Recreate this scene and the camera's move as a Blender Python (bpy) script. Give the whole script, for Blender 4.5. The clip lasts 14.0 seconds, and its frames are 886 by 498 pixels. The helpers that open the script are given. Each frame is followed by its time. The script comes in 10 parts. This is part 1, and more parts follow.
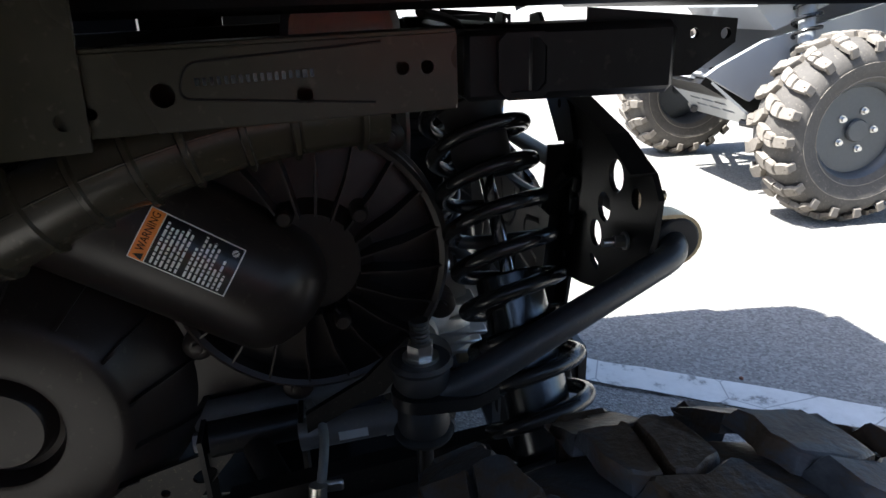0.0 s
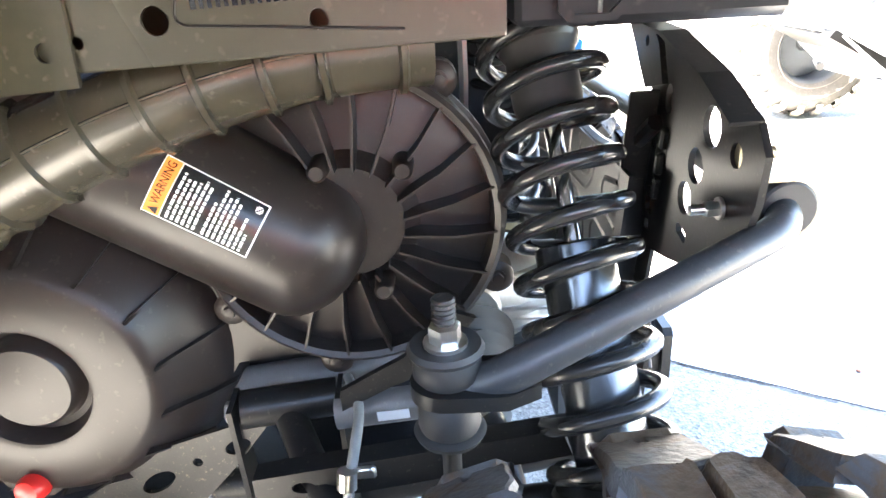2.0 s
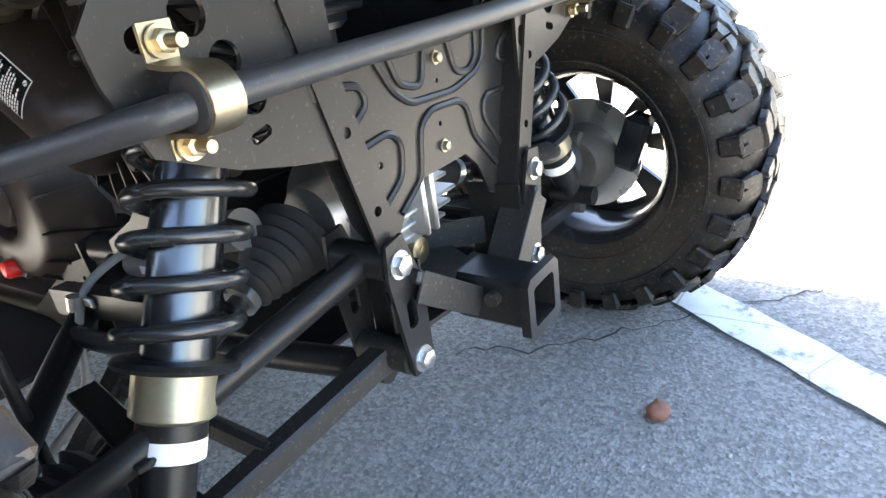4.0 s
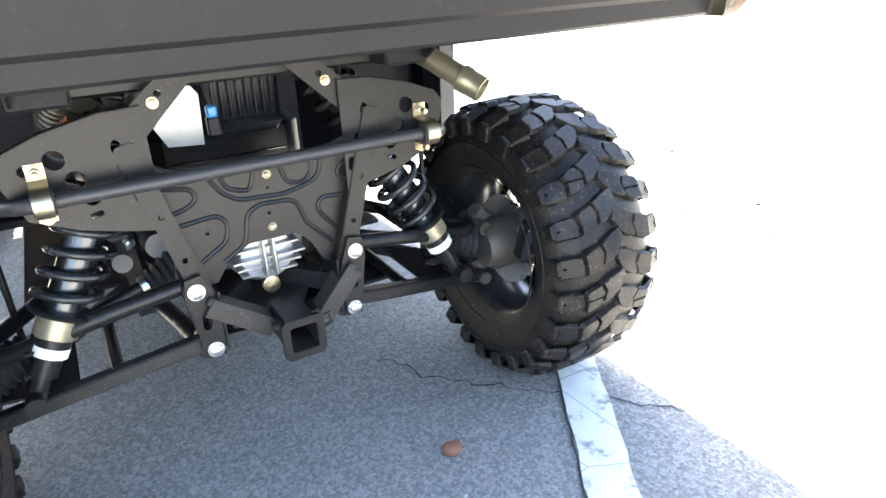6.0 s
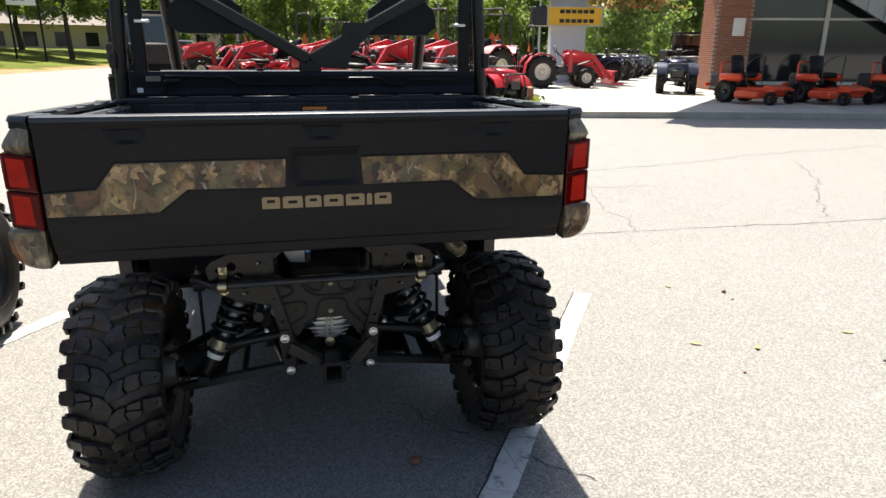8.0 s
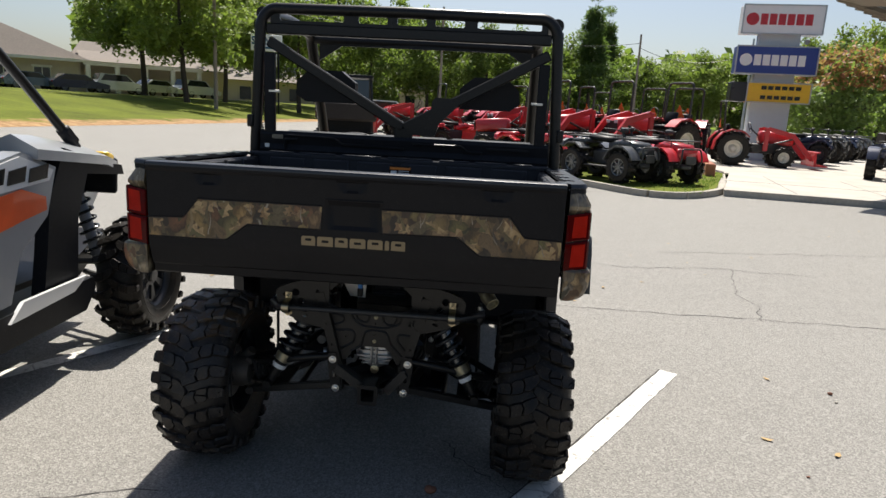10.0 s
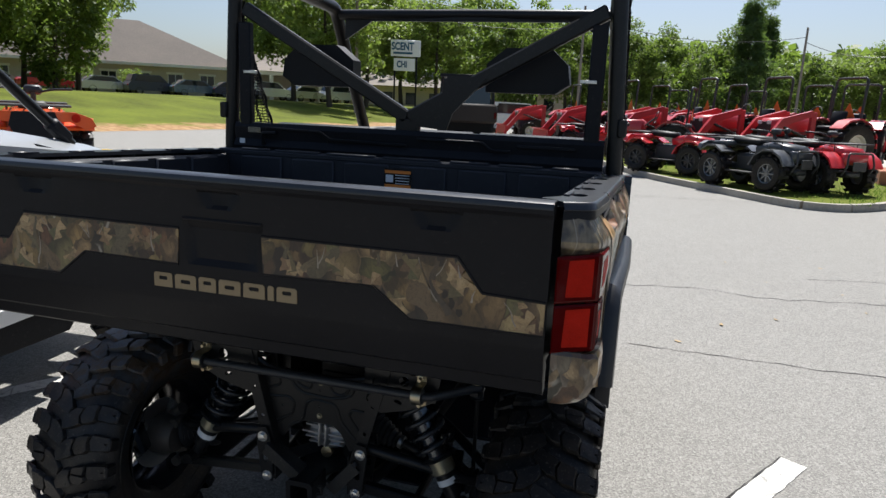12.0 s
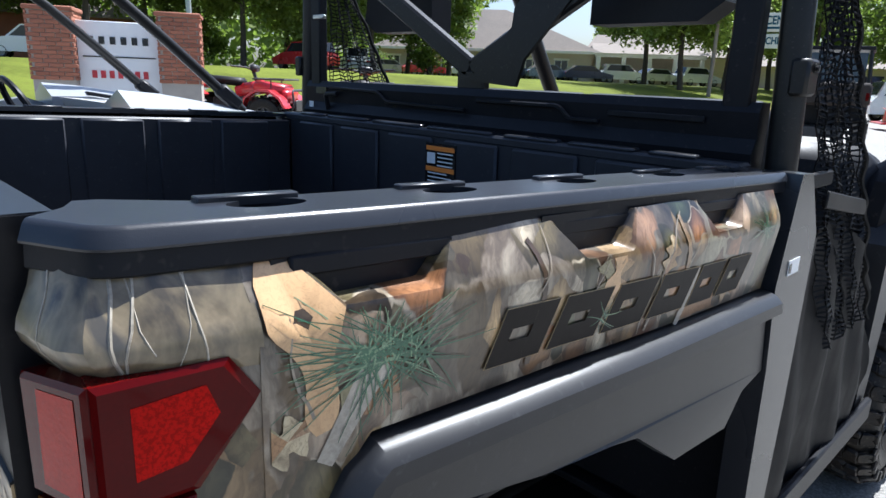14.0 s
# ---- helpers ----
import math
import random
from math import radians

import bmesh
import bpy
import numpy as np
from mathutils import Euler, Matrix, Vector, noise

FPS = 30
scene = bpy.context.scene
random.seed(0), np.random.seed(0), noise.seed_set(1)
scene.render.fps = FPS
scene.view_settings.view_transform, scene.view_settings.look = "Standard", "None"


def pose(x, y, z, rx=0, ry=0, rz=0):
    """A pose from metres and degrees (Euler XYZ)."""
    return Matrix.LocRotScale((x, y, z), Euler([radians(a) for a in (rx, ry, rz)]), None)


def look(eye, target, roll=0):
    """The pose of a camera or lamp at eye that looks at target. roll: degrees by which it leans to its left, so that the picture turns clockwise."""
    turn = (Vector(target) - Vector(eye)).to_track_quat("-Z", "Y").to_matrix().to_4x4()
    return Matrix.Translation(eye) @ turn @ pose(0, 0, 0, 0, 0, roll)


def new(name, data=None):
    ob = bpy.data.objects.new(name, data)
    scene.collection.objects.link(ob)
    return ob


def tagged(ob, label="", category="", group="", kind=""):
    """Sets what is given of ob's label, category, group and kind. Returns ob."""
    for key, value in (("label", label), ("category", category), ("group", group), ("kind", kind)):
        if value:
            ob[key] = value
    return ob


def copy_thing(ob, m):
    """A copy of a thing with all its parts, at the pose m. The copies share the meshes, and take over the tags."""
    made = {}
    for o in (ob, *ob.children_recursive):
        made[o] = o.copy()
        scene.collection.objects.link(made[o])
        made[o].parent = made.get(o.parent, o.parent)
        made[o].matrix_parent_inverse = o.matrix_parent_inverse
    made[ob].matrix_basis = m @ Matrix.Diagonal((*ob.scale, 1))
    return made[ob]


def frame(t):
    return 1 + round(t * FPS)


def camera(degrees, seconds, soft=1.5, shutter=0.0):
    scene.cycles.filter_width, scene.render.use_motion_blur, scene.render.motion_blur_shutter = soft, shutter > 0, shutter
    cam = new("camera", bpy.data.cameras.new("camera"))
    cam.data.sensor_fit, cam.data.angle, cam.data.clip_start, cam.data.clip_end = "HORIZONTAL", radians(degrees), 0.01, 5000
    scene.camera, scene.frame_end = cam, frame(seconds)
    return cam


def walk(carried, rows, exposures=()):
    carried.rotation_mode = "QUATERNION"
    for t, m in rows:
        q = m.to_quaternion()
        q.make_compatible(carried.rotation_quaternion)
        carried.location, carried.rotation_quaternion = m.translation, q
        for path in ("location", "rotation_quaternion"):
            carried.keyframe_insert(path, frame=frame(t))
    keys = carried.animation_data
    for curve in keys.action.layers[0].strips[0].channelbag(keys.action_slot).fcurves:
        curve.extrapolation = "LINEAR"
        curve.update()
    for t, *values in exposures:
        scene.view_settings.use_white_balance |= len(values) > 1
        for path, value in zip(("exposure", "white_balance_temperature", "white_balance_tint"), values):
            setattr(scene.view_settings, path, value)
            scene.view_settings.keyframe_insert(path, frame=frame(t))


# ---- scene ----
cam = camera(68.3, 14.0)

PATH = [
    (0, (-0.832, 0.64, 0.884), (1.018, 0.335, 0.187), -1.9),
    (0.5, (-0.768, 0.646, 0.836), (1.089, 0.453, 0.119), -2.4),
    (1, (-0.749, 0.665, 0.818), (1.105, 0.531, 0.081), -2.6),
    (1.5, (-0.739, 0.657, 0.832), (1.102, 0.572, 0.057), -2.9),
    (2, (-0.756, 0.593, 0.851), (1.083, 0.583, 0.065), -3.3),
    (2.5, (-0.769, 0.469, 0.853), (1.042, 0.668, 0.029), -4.7),
    (3, (-0.753, 0.311, 0.791), (0.989, 0.79, -0.067), -6.9),
    (3.2, (-0.738, 0.226, 0.752), (0.955, 0.849, -0.111), -7.7),
    (5.5, (-0.291, -0.478, 0.851), (0.71, 1.064, 0.063), -3.4),
    (6, (-0.276, -0.733, 0.993), (0.633, 0.851, 0.178), -2.6),
    (6.5, (-0.266, -0.933, 1.126), (0.631, 0.665, 0.323), -1.2),
    (7, (-0.231, -1.229, 1.276), (0.574, 0.435, 0.511), -1.2),
    (7.5, (-0.18, -1.561, 1.359), (0.455, 0.21, 0.681), -0.5),
    (8, (-0.074, -1.752, 1.421), (0.352, 0.114, 0.841), 0.3),
    (8.5, (0.092, -1.922, 1.456), (0.298, 0.009, 0.978), 1.4),
    (9, (0.198, -2.163, 1.486), (0.243, -0.207, 1.073), 1.9),
    (11.5, (0.74, -1.485, 1.432), (0.386, 0.438, 1.009), 3.4),
    (12, (0.801, -1.158, 1.421), (0.276, 0.725, 1.001), 2.5),
    (12.5, (0.89, -0.88, 1.409), (0.157, 0.932, 0.984), 0.9),
    (13, (1.03, -0.616, 1.407), (0.042, 1.064, 0.956), 0.5),
    (13.5, (1.094, -0.33, 1.386), (-0.097, 1.215, 0.948), 2.7),
    (14, (1.152, -0.076, 1.359), (-0.228, 1.28, 0.854), 2.1),
]
EXPOSURE = [(0.0, 2.15, 5900, 10), (0.2, 2.6, 6000, 10), (0.5, 3.5, 6250, 10), (1.0, 4.98, 6600, 10), (1.5, 5.82, 6500, 10), (2.0, 6.15, 6500, 10), (2.6, 5.85, 6500, 10), (3.2, 4.9, 6500, 10), (5.3, 4.4, 6500, 10), (6.0, 4.38, 6400, 10), (6.5, 4.2, 6400, 10), (7.0, 3.28, 6500, 10), (7.5, 2.05, 6500, 10), (8.0, 1.2, 6500, 10), (8.5, 0.95, 6500, 10), (9.0, 0.74, 6500, 10), (11.3, 0.52, 6150, 10), (12.5, 0.55, 5900, 10), (13.2, 0.55, 5700, 10), (14.0, 1.18, 5500, 10)]
walk(cam, [(t, look(eye, target, roll)) for t, eye, target, roll in PATH], EXPOSURE)

# ---- daylight: clear sky, high sun ahead and over the nose of the parked machine ----
SUN_UP, SUN_RIGHT = 59.0, 1.0
world = bpy.data.worlds.new("sky")
scene.world = world
world.use_nodes = True
wn = world.node_tree.nodes
sky = wn.new("ShaderNodeTexSky")
sky.sky_type = "NISHITA"
sky.sun_disc = False
sky.sun_elevation = radians(SUN_UP)
sky.sun_rotation = radians(SUN_RIGHT)
sky.air_density, sky.dust_density, sky.ozone_density = 1.0, 2.2, 1.0
wn["Background"].inputs["Strength"].default_value = 0.076
world.node_tree.links.new(sky.outputs["Color"], wn["Background"].inputs["Color"])
sun = new("sun", bpy.data.lights.new("sun", "SUN"))
sun.data.energy, sun.data.angle, sun.data.color = 5.4, radians(0.6), (1.0, 0.94, 0.84)
sun.matrix_world = look((30 * math.cos(radians(SUN_UP)) * math.sin(radians(SUN_RIGHT)), 30 * math.cos(radians(SUN_UP)) * math.cos(radians(SUN_RIGHT)), 30 * math.sin(radians(SUN_UP))), (0, 0, 0))


# ---- materials ----
def ramp(nt, fac, stops):
    r = nt.nodes.new("ShaderNodeValToRGB")
    el = r.color_ramp.elements
    while len(el) < len(stops):
        el.new(0.5)
    for e, (p, c) in zip(el, stops):
        e.position, e.color = p, (*c, 1)
    nt.links.new(fac, r.inputs["Fac"])
    return r.outputs["Color"]


def tex(nt, kind, coord, scale, detail=4.0, rough=0.55, dist=0.0):
    n = nt.nodes.new("ShaderNodeTexNoise" if kind == "noise" else "ShaderNodeTexVoronoi")
    n.inputs["Scale"].default_value = scale
    if kind == "noise":
        n.inputs["Detail"].default_value = detail
        n.inputs["Roughness"].default_value = rough
        n.inputs["Distortion"].default_value = dist
    nt.links.new(coord, n.inputs["Vector"])
    return n


def mix(nt, fac, a, b, blend="MIX"):
    m = nt.nodes.new("ShaderNodeMix")
    m.data_type, m.blend_type = "RGBA", blend
    for sock, v in ((m.inputs[0], fac), (m.inputs[6], a), (m.inputs[7], b)):
        if hasattr(v, "is_linked"):
            nt.links.new(v, sock)
        elif isinstance(v, (int, float)):
            sock.default_value = v
        else:
            sock.default_value = (*v, 1)
    return m.outputs[2]


def material(name, base, rough=0.5, metal=0.0, vary=0.25, scale=30.0, bump=0.0, bump_scale=200.0, dust=0.0, dust_color=(0.32, 0.28, 0.22), coat=0.0, spread=0.0, rough_var=0.12, spec=0.5, dust_at=0.62):
    """A painted, moulded or cast surface: colour that drifts at two scales, uneven gloss, fine relief and a little dust."""
    m = bpy.data.materials.new(name)
    m.use_nodes = True
    nt = m.node_tree
    b = nt.nodes["Principled BSDF"]
    co = nt.nodes.new("ShaderNodeTexCoord").outputs["Object"]
    big = tex(nt, "noise", co, scale * 0.2, 3).outputs["Fac"]
    fine = tex(nt, "noise", co, scale * 4, 4).outputs["Fac"]
    lo = tuple(c * (1 - vary) for c in base)
    hi = tuple(min(1, c * (1 + vary)) for c in base)
    col = ramp(nt, big, [(0.3, lo), (0.7, hi)])
    col = mix(nt, 0.35, col, ramp(nt, fine, [(0.3, lo), (0.7, hi)]))
    if spread:
        info = nt.nodes.new("ShaderNodeObjectInfo")
        col = mix(nt, spread, col, ramp(nt, info.outputs["Random"], [(0.0, tuple(c * 0.5 for c in base)), (1.0, tuple(min(1, c * 1.5) for c in base))]))
    if dust:
        speck = tex(nt, "noise", co, scale * 9, 2, 0.7).outputs["Fac"]
        d = nt.nodes.new("ShaderNodeMath")
        d.operation = "MULTIPLY"
        nt.links.new(ramp(nt, speck, [(dust_at, (0, 0, 0)), (dust_at + 0.1, (1, 1, 1))]), d.inputs[0])
        d.inputs[1].default_value = dust
        col = mix(nt, d.outputs[0], col, dust_color)
    nt.links.new(col, b.inputs["Base Color"])
    r = nt.nodes.new("ShaderNodeMapRange")
    r.inputs[3].default_value, r.inputs[4].default_value = max(0.03, rough - rough_var), min(1, rough + rough_var)
    nt.links.new(big, r.inputs[0])
    nt.links.new(r.outputs[0], b.inputs["Roughness"])
    b.inputs["Metallic"].default_value = metal
    b.inputs["Specular IOR Level"].default_value = spec
    b.inputs["Coat Weight"].default_value = coat
    if bump:
        n = tex(nt, "noise", co, bump_scale, 3)
        bp = nt.nodes.new("ShaderNodeBump")
        bp.inputs["Strength"].default_value = bump
        bp.inputs["Distance"].default_value = 0.3 / bump_scale
        nt.links.new(n.outputs["Fac"], bp.inputs["Height"])
        nt.links.new(bp.outputs[0], b.inputs["Normal"])
    return m


PLASTIC = material("black_moulded_plastic", (0.0135, 0.014, 0.0165), 0.38, spec=0.12, vary=0.2, scale=8, bump=0.25, bump_scale=900, dust=0.05)
# lighter, bluer copy of the black plastic paints sky light inside the box
BOXP = material("skylit_box_plastic", (0.023, 0.0245, 0.030), 0.42, spec=0.3, vary=0.25, scale=8, bump=0.3, bump_scale=700, dust=0.06)
PLASTIC2 = material("charcoal_moulded_plastic", (0.019, 0.0205, 0.025), 0.3, dust=0.05, dust_color=(0.2, 0.2, 0.2), vary=0.15, scale=8, bump=0.3, bump_scale=900)
COVER = material("engine_cover_plastic", (0.020, 0.0155, 0.0135), 0.36, spec=0.34, vary=0.3, scale=12, bump=0.12, bump_scale=700, dust=0.06)
DUCT = material("olive_black_duct_plastic", (0.04, 0.035, 0.024), 0.27, vary=0.2, scale=12, bump=0.12, bump_scale=700, dust=0.1)
PAINT = material("black_frame_paint", (0.0125, 0.012, 0.0115), 0.34, spec=0.28, vary=0.2, scale=20, bump=0.08, bump_scale=300, dust=0.09)
# the olive tint paints reflected light onto black frame paint
FRAMEP = material("olive_sheen_rail_paint", (0.036, 0.033, 0.021), 0.28, spec=0.5, vary=0.3, scale=10, bump=0.08, bump_scale=300, dust=0.09)
BARP = material("satin_bar_paint", (0.03, 0.031, 0.033), 0.4, spec=0.4, vary=0.2, scale=20, bump=0.15, bump_scale=300, dust=0.12)
DIRTY = material("mud_specked_steel", (0.016, 0.015, 0.013), 0.5, vary=0.3, scale=25, bump=0.3, bump_scale=300, dust=0.7, dust_color=(0.16, 0.13, 0.09))
CASTIRON = material("bare_cast_iron", (0.09, 0.08, 0.068), 0.5, metal=0.4, vary=0.3, scale=40, bump=0.4, bump_scale=300, dust=0.3)
SPRING = material("black_spring_steel", (0.017, 0.0175, 0.018), 0.24, vary=0.1, scale=30)
ARCHP = material("satin_black_body_plastic", (0.018, 0.018, 0.019), 0.40, spec=0.4, vary=0.2, scale=8, bump=0.3, bump_scale=900, dust=0.06, dust_color=(0.2, 0.2, 0.2))
GATEP = material("black_gate_plastic", (0.0135, 0.0128, 0.0135), 0.38, spec=0.13, vary=0.2, scale=8, bump=0.25, bump_scale=900, dust=0.02)
CASTGREY = material("grey_cast_housing", (0.15, 0.14, 0.13), 0.42, vary=0.2, scale=20, bump=0.2, bump_scale=300, dust=0.2)
CHROME = material("chrome_rod", (0.75, 0.75, 0.76), 0.12, metal=1.0, vary=0.05, rough_var=0.05)
ZINC = material("zinc_plated_steel", (0.62, 0.61, 0.58), 0.3, metal=1.0, vary=0.15, scale=60)
BRASS = material("yellow_zinc_steel", (0.44, 0.375, 0.25), 0.36, metal=1.0, vary=0.2, scale=60)
ALU = material("cast_aluminium", (0.55, 0.54, 0.52), 0.42, metal=0.9, vary=0.15, scale=40, bump=0.3, bump_scale=500)
SHELL = material("grey_damper_body", (0.09, 0.095, 0.10), 0.2, metal=0.9, vary=0.1, scale=20)
BRONZE = material("bronze_damper_end", (0.32, 0.29, 0.2), 0.35, metal=0.7, vary=0.2, scale=30)


def tyre_material(name, cover, base, gloss, mud_and_sky=0.0):
    """Black rubber with a film of dry brown mud in patches, pale grit specks and an upper sector lightened with brown
    mud and painted sky light.
    """
    m = material(name, base, 0.42, spec=gloss, vary=0.4, scale=14, bump=0.6, bump_scale=230, dust=0.35, dust_color=(0.2, 0.17, 0.13), dust_at=0.6)
    nt = m.node_tree
    b = nt.nodes["Principled BSDF"]
    src = b.inputs["Base Color"].links[0].from_socket
    co = nt.nodes.new("ShaderNodeTexCoord").outputs["Object"]
    film = ramp(nt, tex(nt, "noise", co, 17, 6, 0.68, 0.8).outputs["Fac"], [(0.42, (0, 0, 0)), (0.62, (cover, cover, cover))])
    mud = ramp(nt, tex(nt, "noise", co, 60, 4, 0.7).outputs["Fac"], [(0.3, (0.075, 0.05, 0.031)), (0.7, (0.2, 0.135, 0.08))])
    col = mix(nt, film, src, mud)
    if mud_and_sky:
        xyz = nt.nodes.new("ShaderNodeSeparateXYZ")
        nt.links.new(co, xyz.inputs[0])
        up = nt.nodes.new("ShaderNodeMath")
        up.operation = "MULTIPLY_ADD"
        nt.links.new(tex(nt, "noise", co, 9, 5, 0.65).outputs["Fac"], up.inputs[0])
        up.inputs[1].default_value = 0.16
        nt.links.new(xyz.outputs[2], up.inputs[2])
        upper_mask = ramp(nt, up.outputs[0], [(0.24, (0, 0, 0)), (0.31, (mud_and_sky, mud_and_sky, mud_and_sky))])
        # brown stops are mud, grey stops paint sky light on the lug tops
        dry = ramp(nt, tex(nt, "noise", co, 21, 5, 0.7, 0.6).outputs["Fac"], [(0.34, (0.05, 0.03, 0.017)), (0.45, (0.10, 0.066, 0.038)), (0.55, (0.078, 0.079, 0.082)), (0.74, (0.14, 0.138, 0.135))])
        col = mix(nt, upper_mask, col, dry)
    nt.links.new(col, b.inputs["Base Color"])
    rs = b.inputs["Roughness"].links[0].from_socket
    nt.links.new(mix(nt, film, rs, (0.85, 0.85, 0.85)), b.inputs["Roughness"])
    return m


RUBBER = tyre_material("tyre_rubber", 0.10, (0.0095, 0.009, 0.0085), 0.22)
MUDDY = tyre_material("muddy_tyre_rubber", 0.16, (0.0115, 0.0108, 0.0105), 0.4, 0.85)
DUSTY = material("dusty_tyre_rubber", (0.17, 0.15, 0.125), 0.8, vary=0.35, scale=14, bump=0.5, bump_scale=260, dust=0.5)
DUSTWALL = material("dusty_sidewall_rubber", (0.075, 0.068, 0.06), 0.8, vary=0.3, scale=14, bump=0.4, bump_scale=260, dust=0.4)
RIMGREY = material("grey_painted_wheel", (0.075, 0.08, 0.085), 0.42, metal=0.3, vary=0.15, scale=20)
RUBBER_NEW = material("bushing_rubber", (0.018, 0.0175, 0.017), 0.6, vary=0.2, scale=40, bump=0.2, bump_scale=500)
WHITE = material("white_print", (0.78, 0.78, 0.76), 0.4, vary=0.05)
BLACK = material("black_print", (0.012, 0.012, 0.012), 0.25, vary=0.1)
ORANGE = material("orange_print", (0.85, 0.26, 0.04), 0.35, vary=0.05)
TANPRINT = material("tan_print", (0.28, 0.20, 0.10), 0.5, vary=0.08)
RED_LENS = material("red_lens", (0.40, 0.014, 0.006), 0.2, vary=0.3, scale=90, bump=0.35, bump_scale=240, spec=0.12, rough_var=0.05)
RED_DARK = material("dark_red_lens", (0.075, 0.002, 0.002), 0.06, vary=0.2, scale=90, spec=0.14, rough_var=0.02)
RED_REFLEX = material("red_reflector", (0.46, 0.006, 0.003), 0.45, vary=0.2, scale=40, spec=0.06, dust=0.6, dust_color=(0.16, 0.003, 0.002), dust_at=0.46)
REDCAP = material("red_plastic", (0.6, 0.02, 0.015), 0.35)
BLUE = material("blue_plastic", (0.02, 0.2, 0.6), 0.35)
SEAT = material("black_vinyl", (0.012, 0.012, 0.013), 0.5, spec=0.2, bump=0.2, bump_scale=400)
HOSE = material("grey_braided_hose", (0.2, 0.2, 0.19), 0.5, bump=0.4, bump_scale=700)


def asphalt_material(name, base, speck):
    m = bpy.data.materials.new(name)
    m.use_nodes = True
    nt = m.node_tree
    b = nt.nodes["Principled BSDF"]
    co = nt.nodes.new("ShaderNodeTexCoord").outputs["Object"]
    big = tex(nt, "noise", co, 0.35, 5).outputs["Fac"]
    mid = tex(nt, "noise", co, 3.0, 6, 0.65).outputs["Fac"]
    grit = tex(nt, "voronoi", co, 150)
    fine = tex(nt, "noise", co, 90, 6, 0.7).outputs["Fac"]
    col = ramp(nt, big, [(0.3, tuple(c * 0.82 for c in base)), (0.72, tuple(c * 1.12 for c in base))])
    col = mix(nt, 0.4, col, ramp(nt, mid, [(0.3, tuple(c * 0.7 for c in base)), (0.7, tuple(c * 1.25 for c in base))]))
    stone = ramp(nt, grit.outputs["Color"], [(0.12, tuple(c * 0.3 for c in base)), (0.55, base), (0.95, speck)])
    col = mix(nt, 0.62, col, stone)
    chip = tex(nt, "voronoi", co, 60)
    col = mix(nt, ramp(nt, chip.outputs["Color"], [(0.86, (0, 0, 0)), (0.9, (0.75, 0.75, 0.75))]), col, tuple(c * 1.45 for c in base))
    col = mix(nt, 0.3, col, ramp(nt, fine, [(0.35, tuple(c * 0.35 for c in base)), (0.65, tuple(c * 1.4 for c in base))]))
    nt.links.new(col, b.inputs["Base Color"])
    b.inputs["Roughness"].default_value = 0.88
    add = nt.nodes.new("ShaderNodeMath")
    nt.links.new(grit.outputs["Distance"], add.inputs[0])
    nt.links.new(fine, add.inputs[1])
    bp = nt.nodes.new("ShaderNodeBump")
    bp.inputs["Strength"].default_value = 0.7
    bp.inputs["Distance"].default_value = 0.004
    nt.links.new(add.outputs[0], bp.inputs["Height"])
    nt.links.new(bp.outputs[0], b.inputs["Normal"])
    return m


ASPHALT = asphalt_material("weathered_asphalt", (0.245, 0.235, 0.215), (0.47, 0.45, 0.41))
CONCRETE = material("worn_concrete", (0.42, 0.39, 0.34), 0.85, vary=0.2, scale=6, bump=0.3, bump_scale=150, dust=0.2, dust_color=(0.2, 0.18, 0.15))
KERBSTONE = material("kerb_concrete", (0.36, 0.33, 0.28), 0.85, vary=0.3, scale=5, bump=0.4, bump_scale=120, dust=0.3, dust_color=(0.14, 0.12, 0.1))


def paint_line_material():
    m = bpy.data.materials.new("worn_line_paint")
    m.use_nodes = True
    nt = m.node_tree
    b = nt.nodes["Principled BSDF"]
    co = nt.nodes.new("ShaderNodeTexCoord").outputs["Object"]
    n = tex(nt, "noise", co, 14, 8, 0.7).outputs["Fac"]
    crack = tex(nt, "voronoi", co, 5)
    crack.feature = "DISTANCE_TO_EDGE"
    col = ramp(nt, n, [(0.36, (0.25, 0.24, 0.22)), (0.44, (0.62, 0.6, 0.55)), (0.7, (0.72, 0.7, 0.65))])
    col = mix(nt, ramp(nt, crack.outputs["Distance"], [(0.004, (0.7, 0.7, 0.7)), (0.012, (0, 0, 0))]), col, (0.24, 0.23, 0.21))
    nt.links.new(col, b.inputs["Base Color"])
    b.inputs["Roughness"].default_value = 0.7
    bp = nt.nodes.new("ShaderNodeBump")
    bp.inputs["Strength"].default_value = 0.4
    bp.inputs["Distance"].default_value = 0.003
    nt.links.new(n, bp.inputs["Height"])
    nt.links.new(bp.outputs[0], b.inputs["Normal"])
    return m


LINEPAINT = paint_line_material()


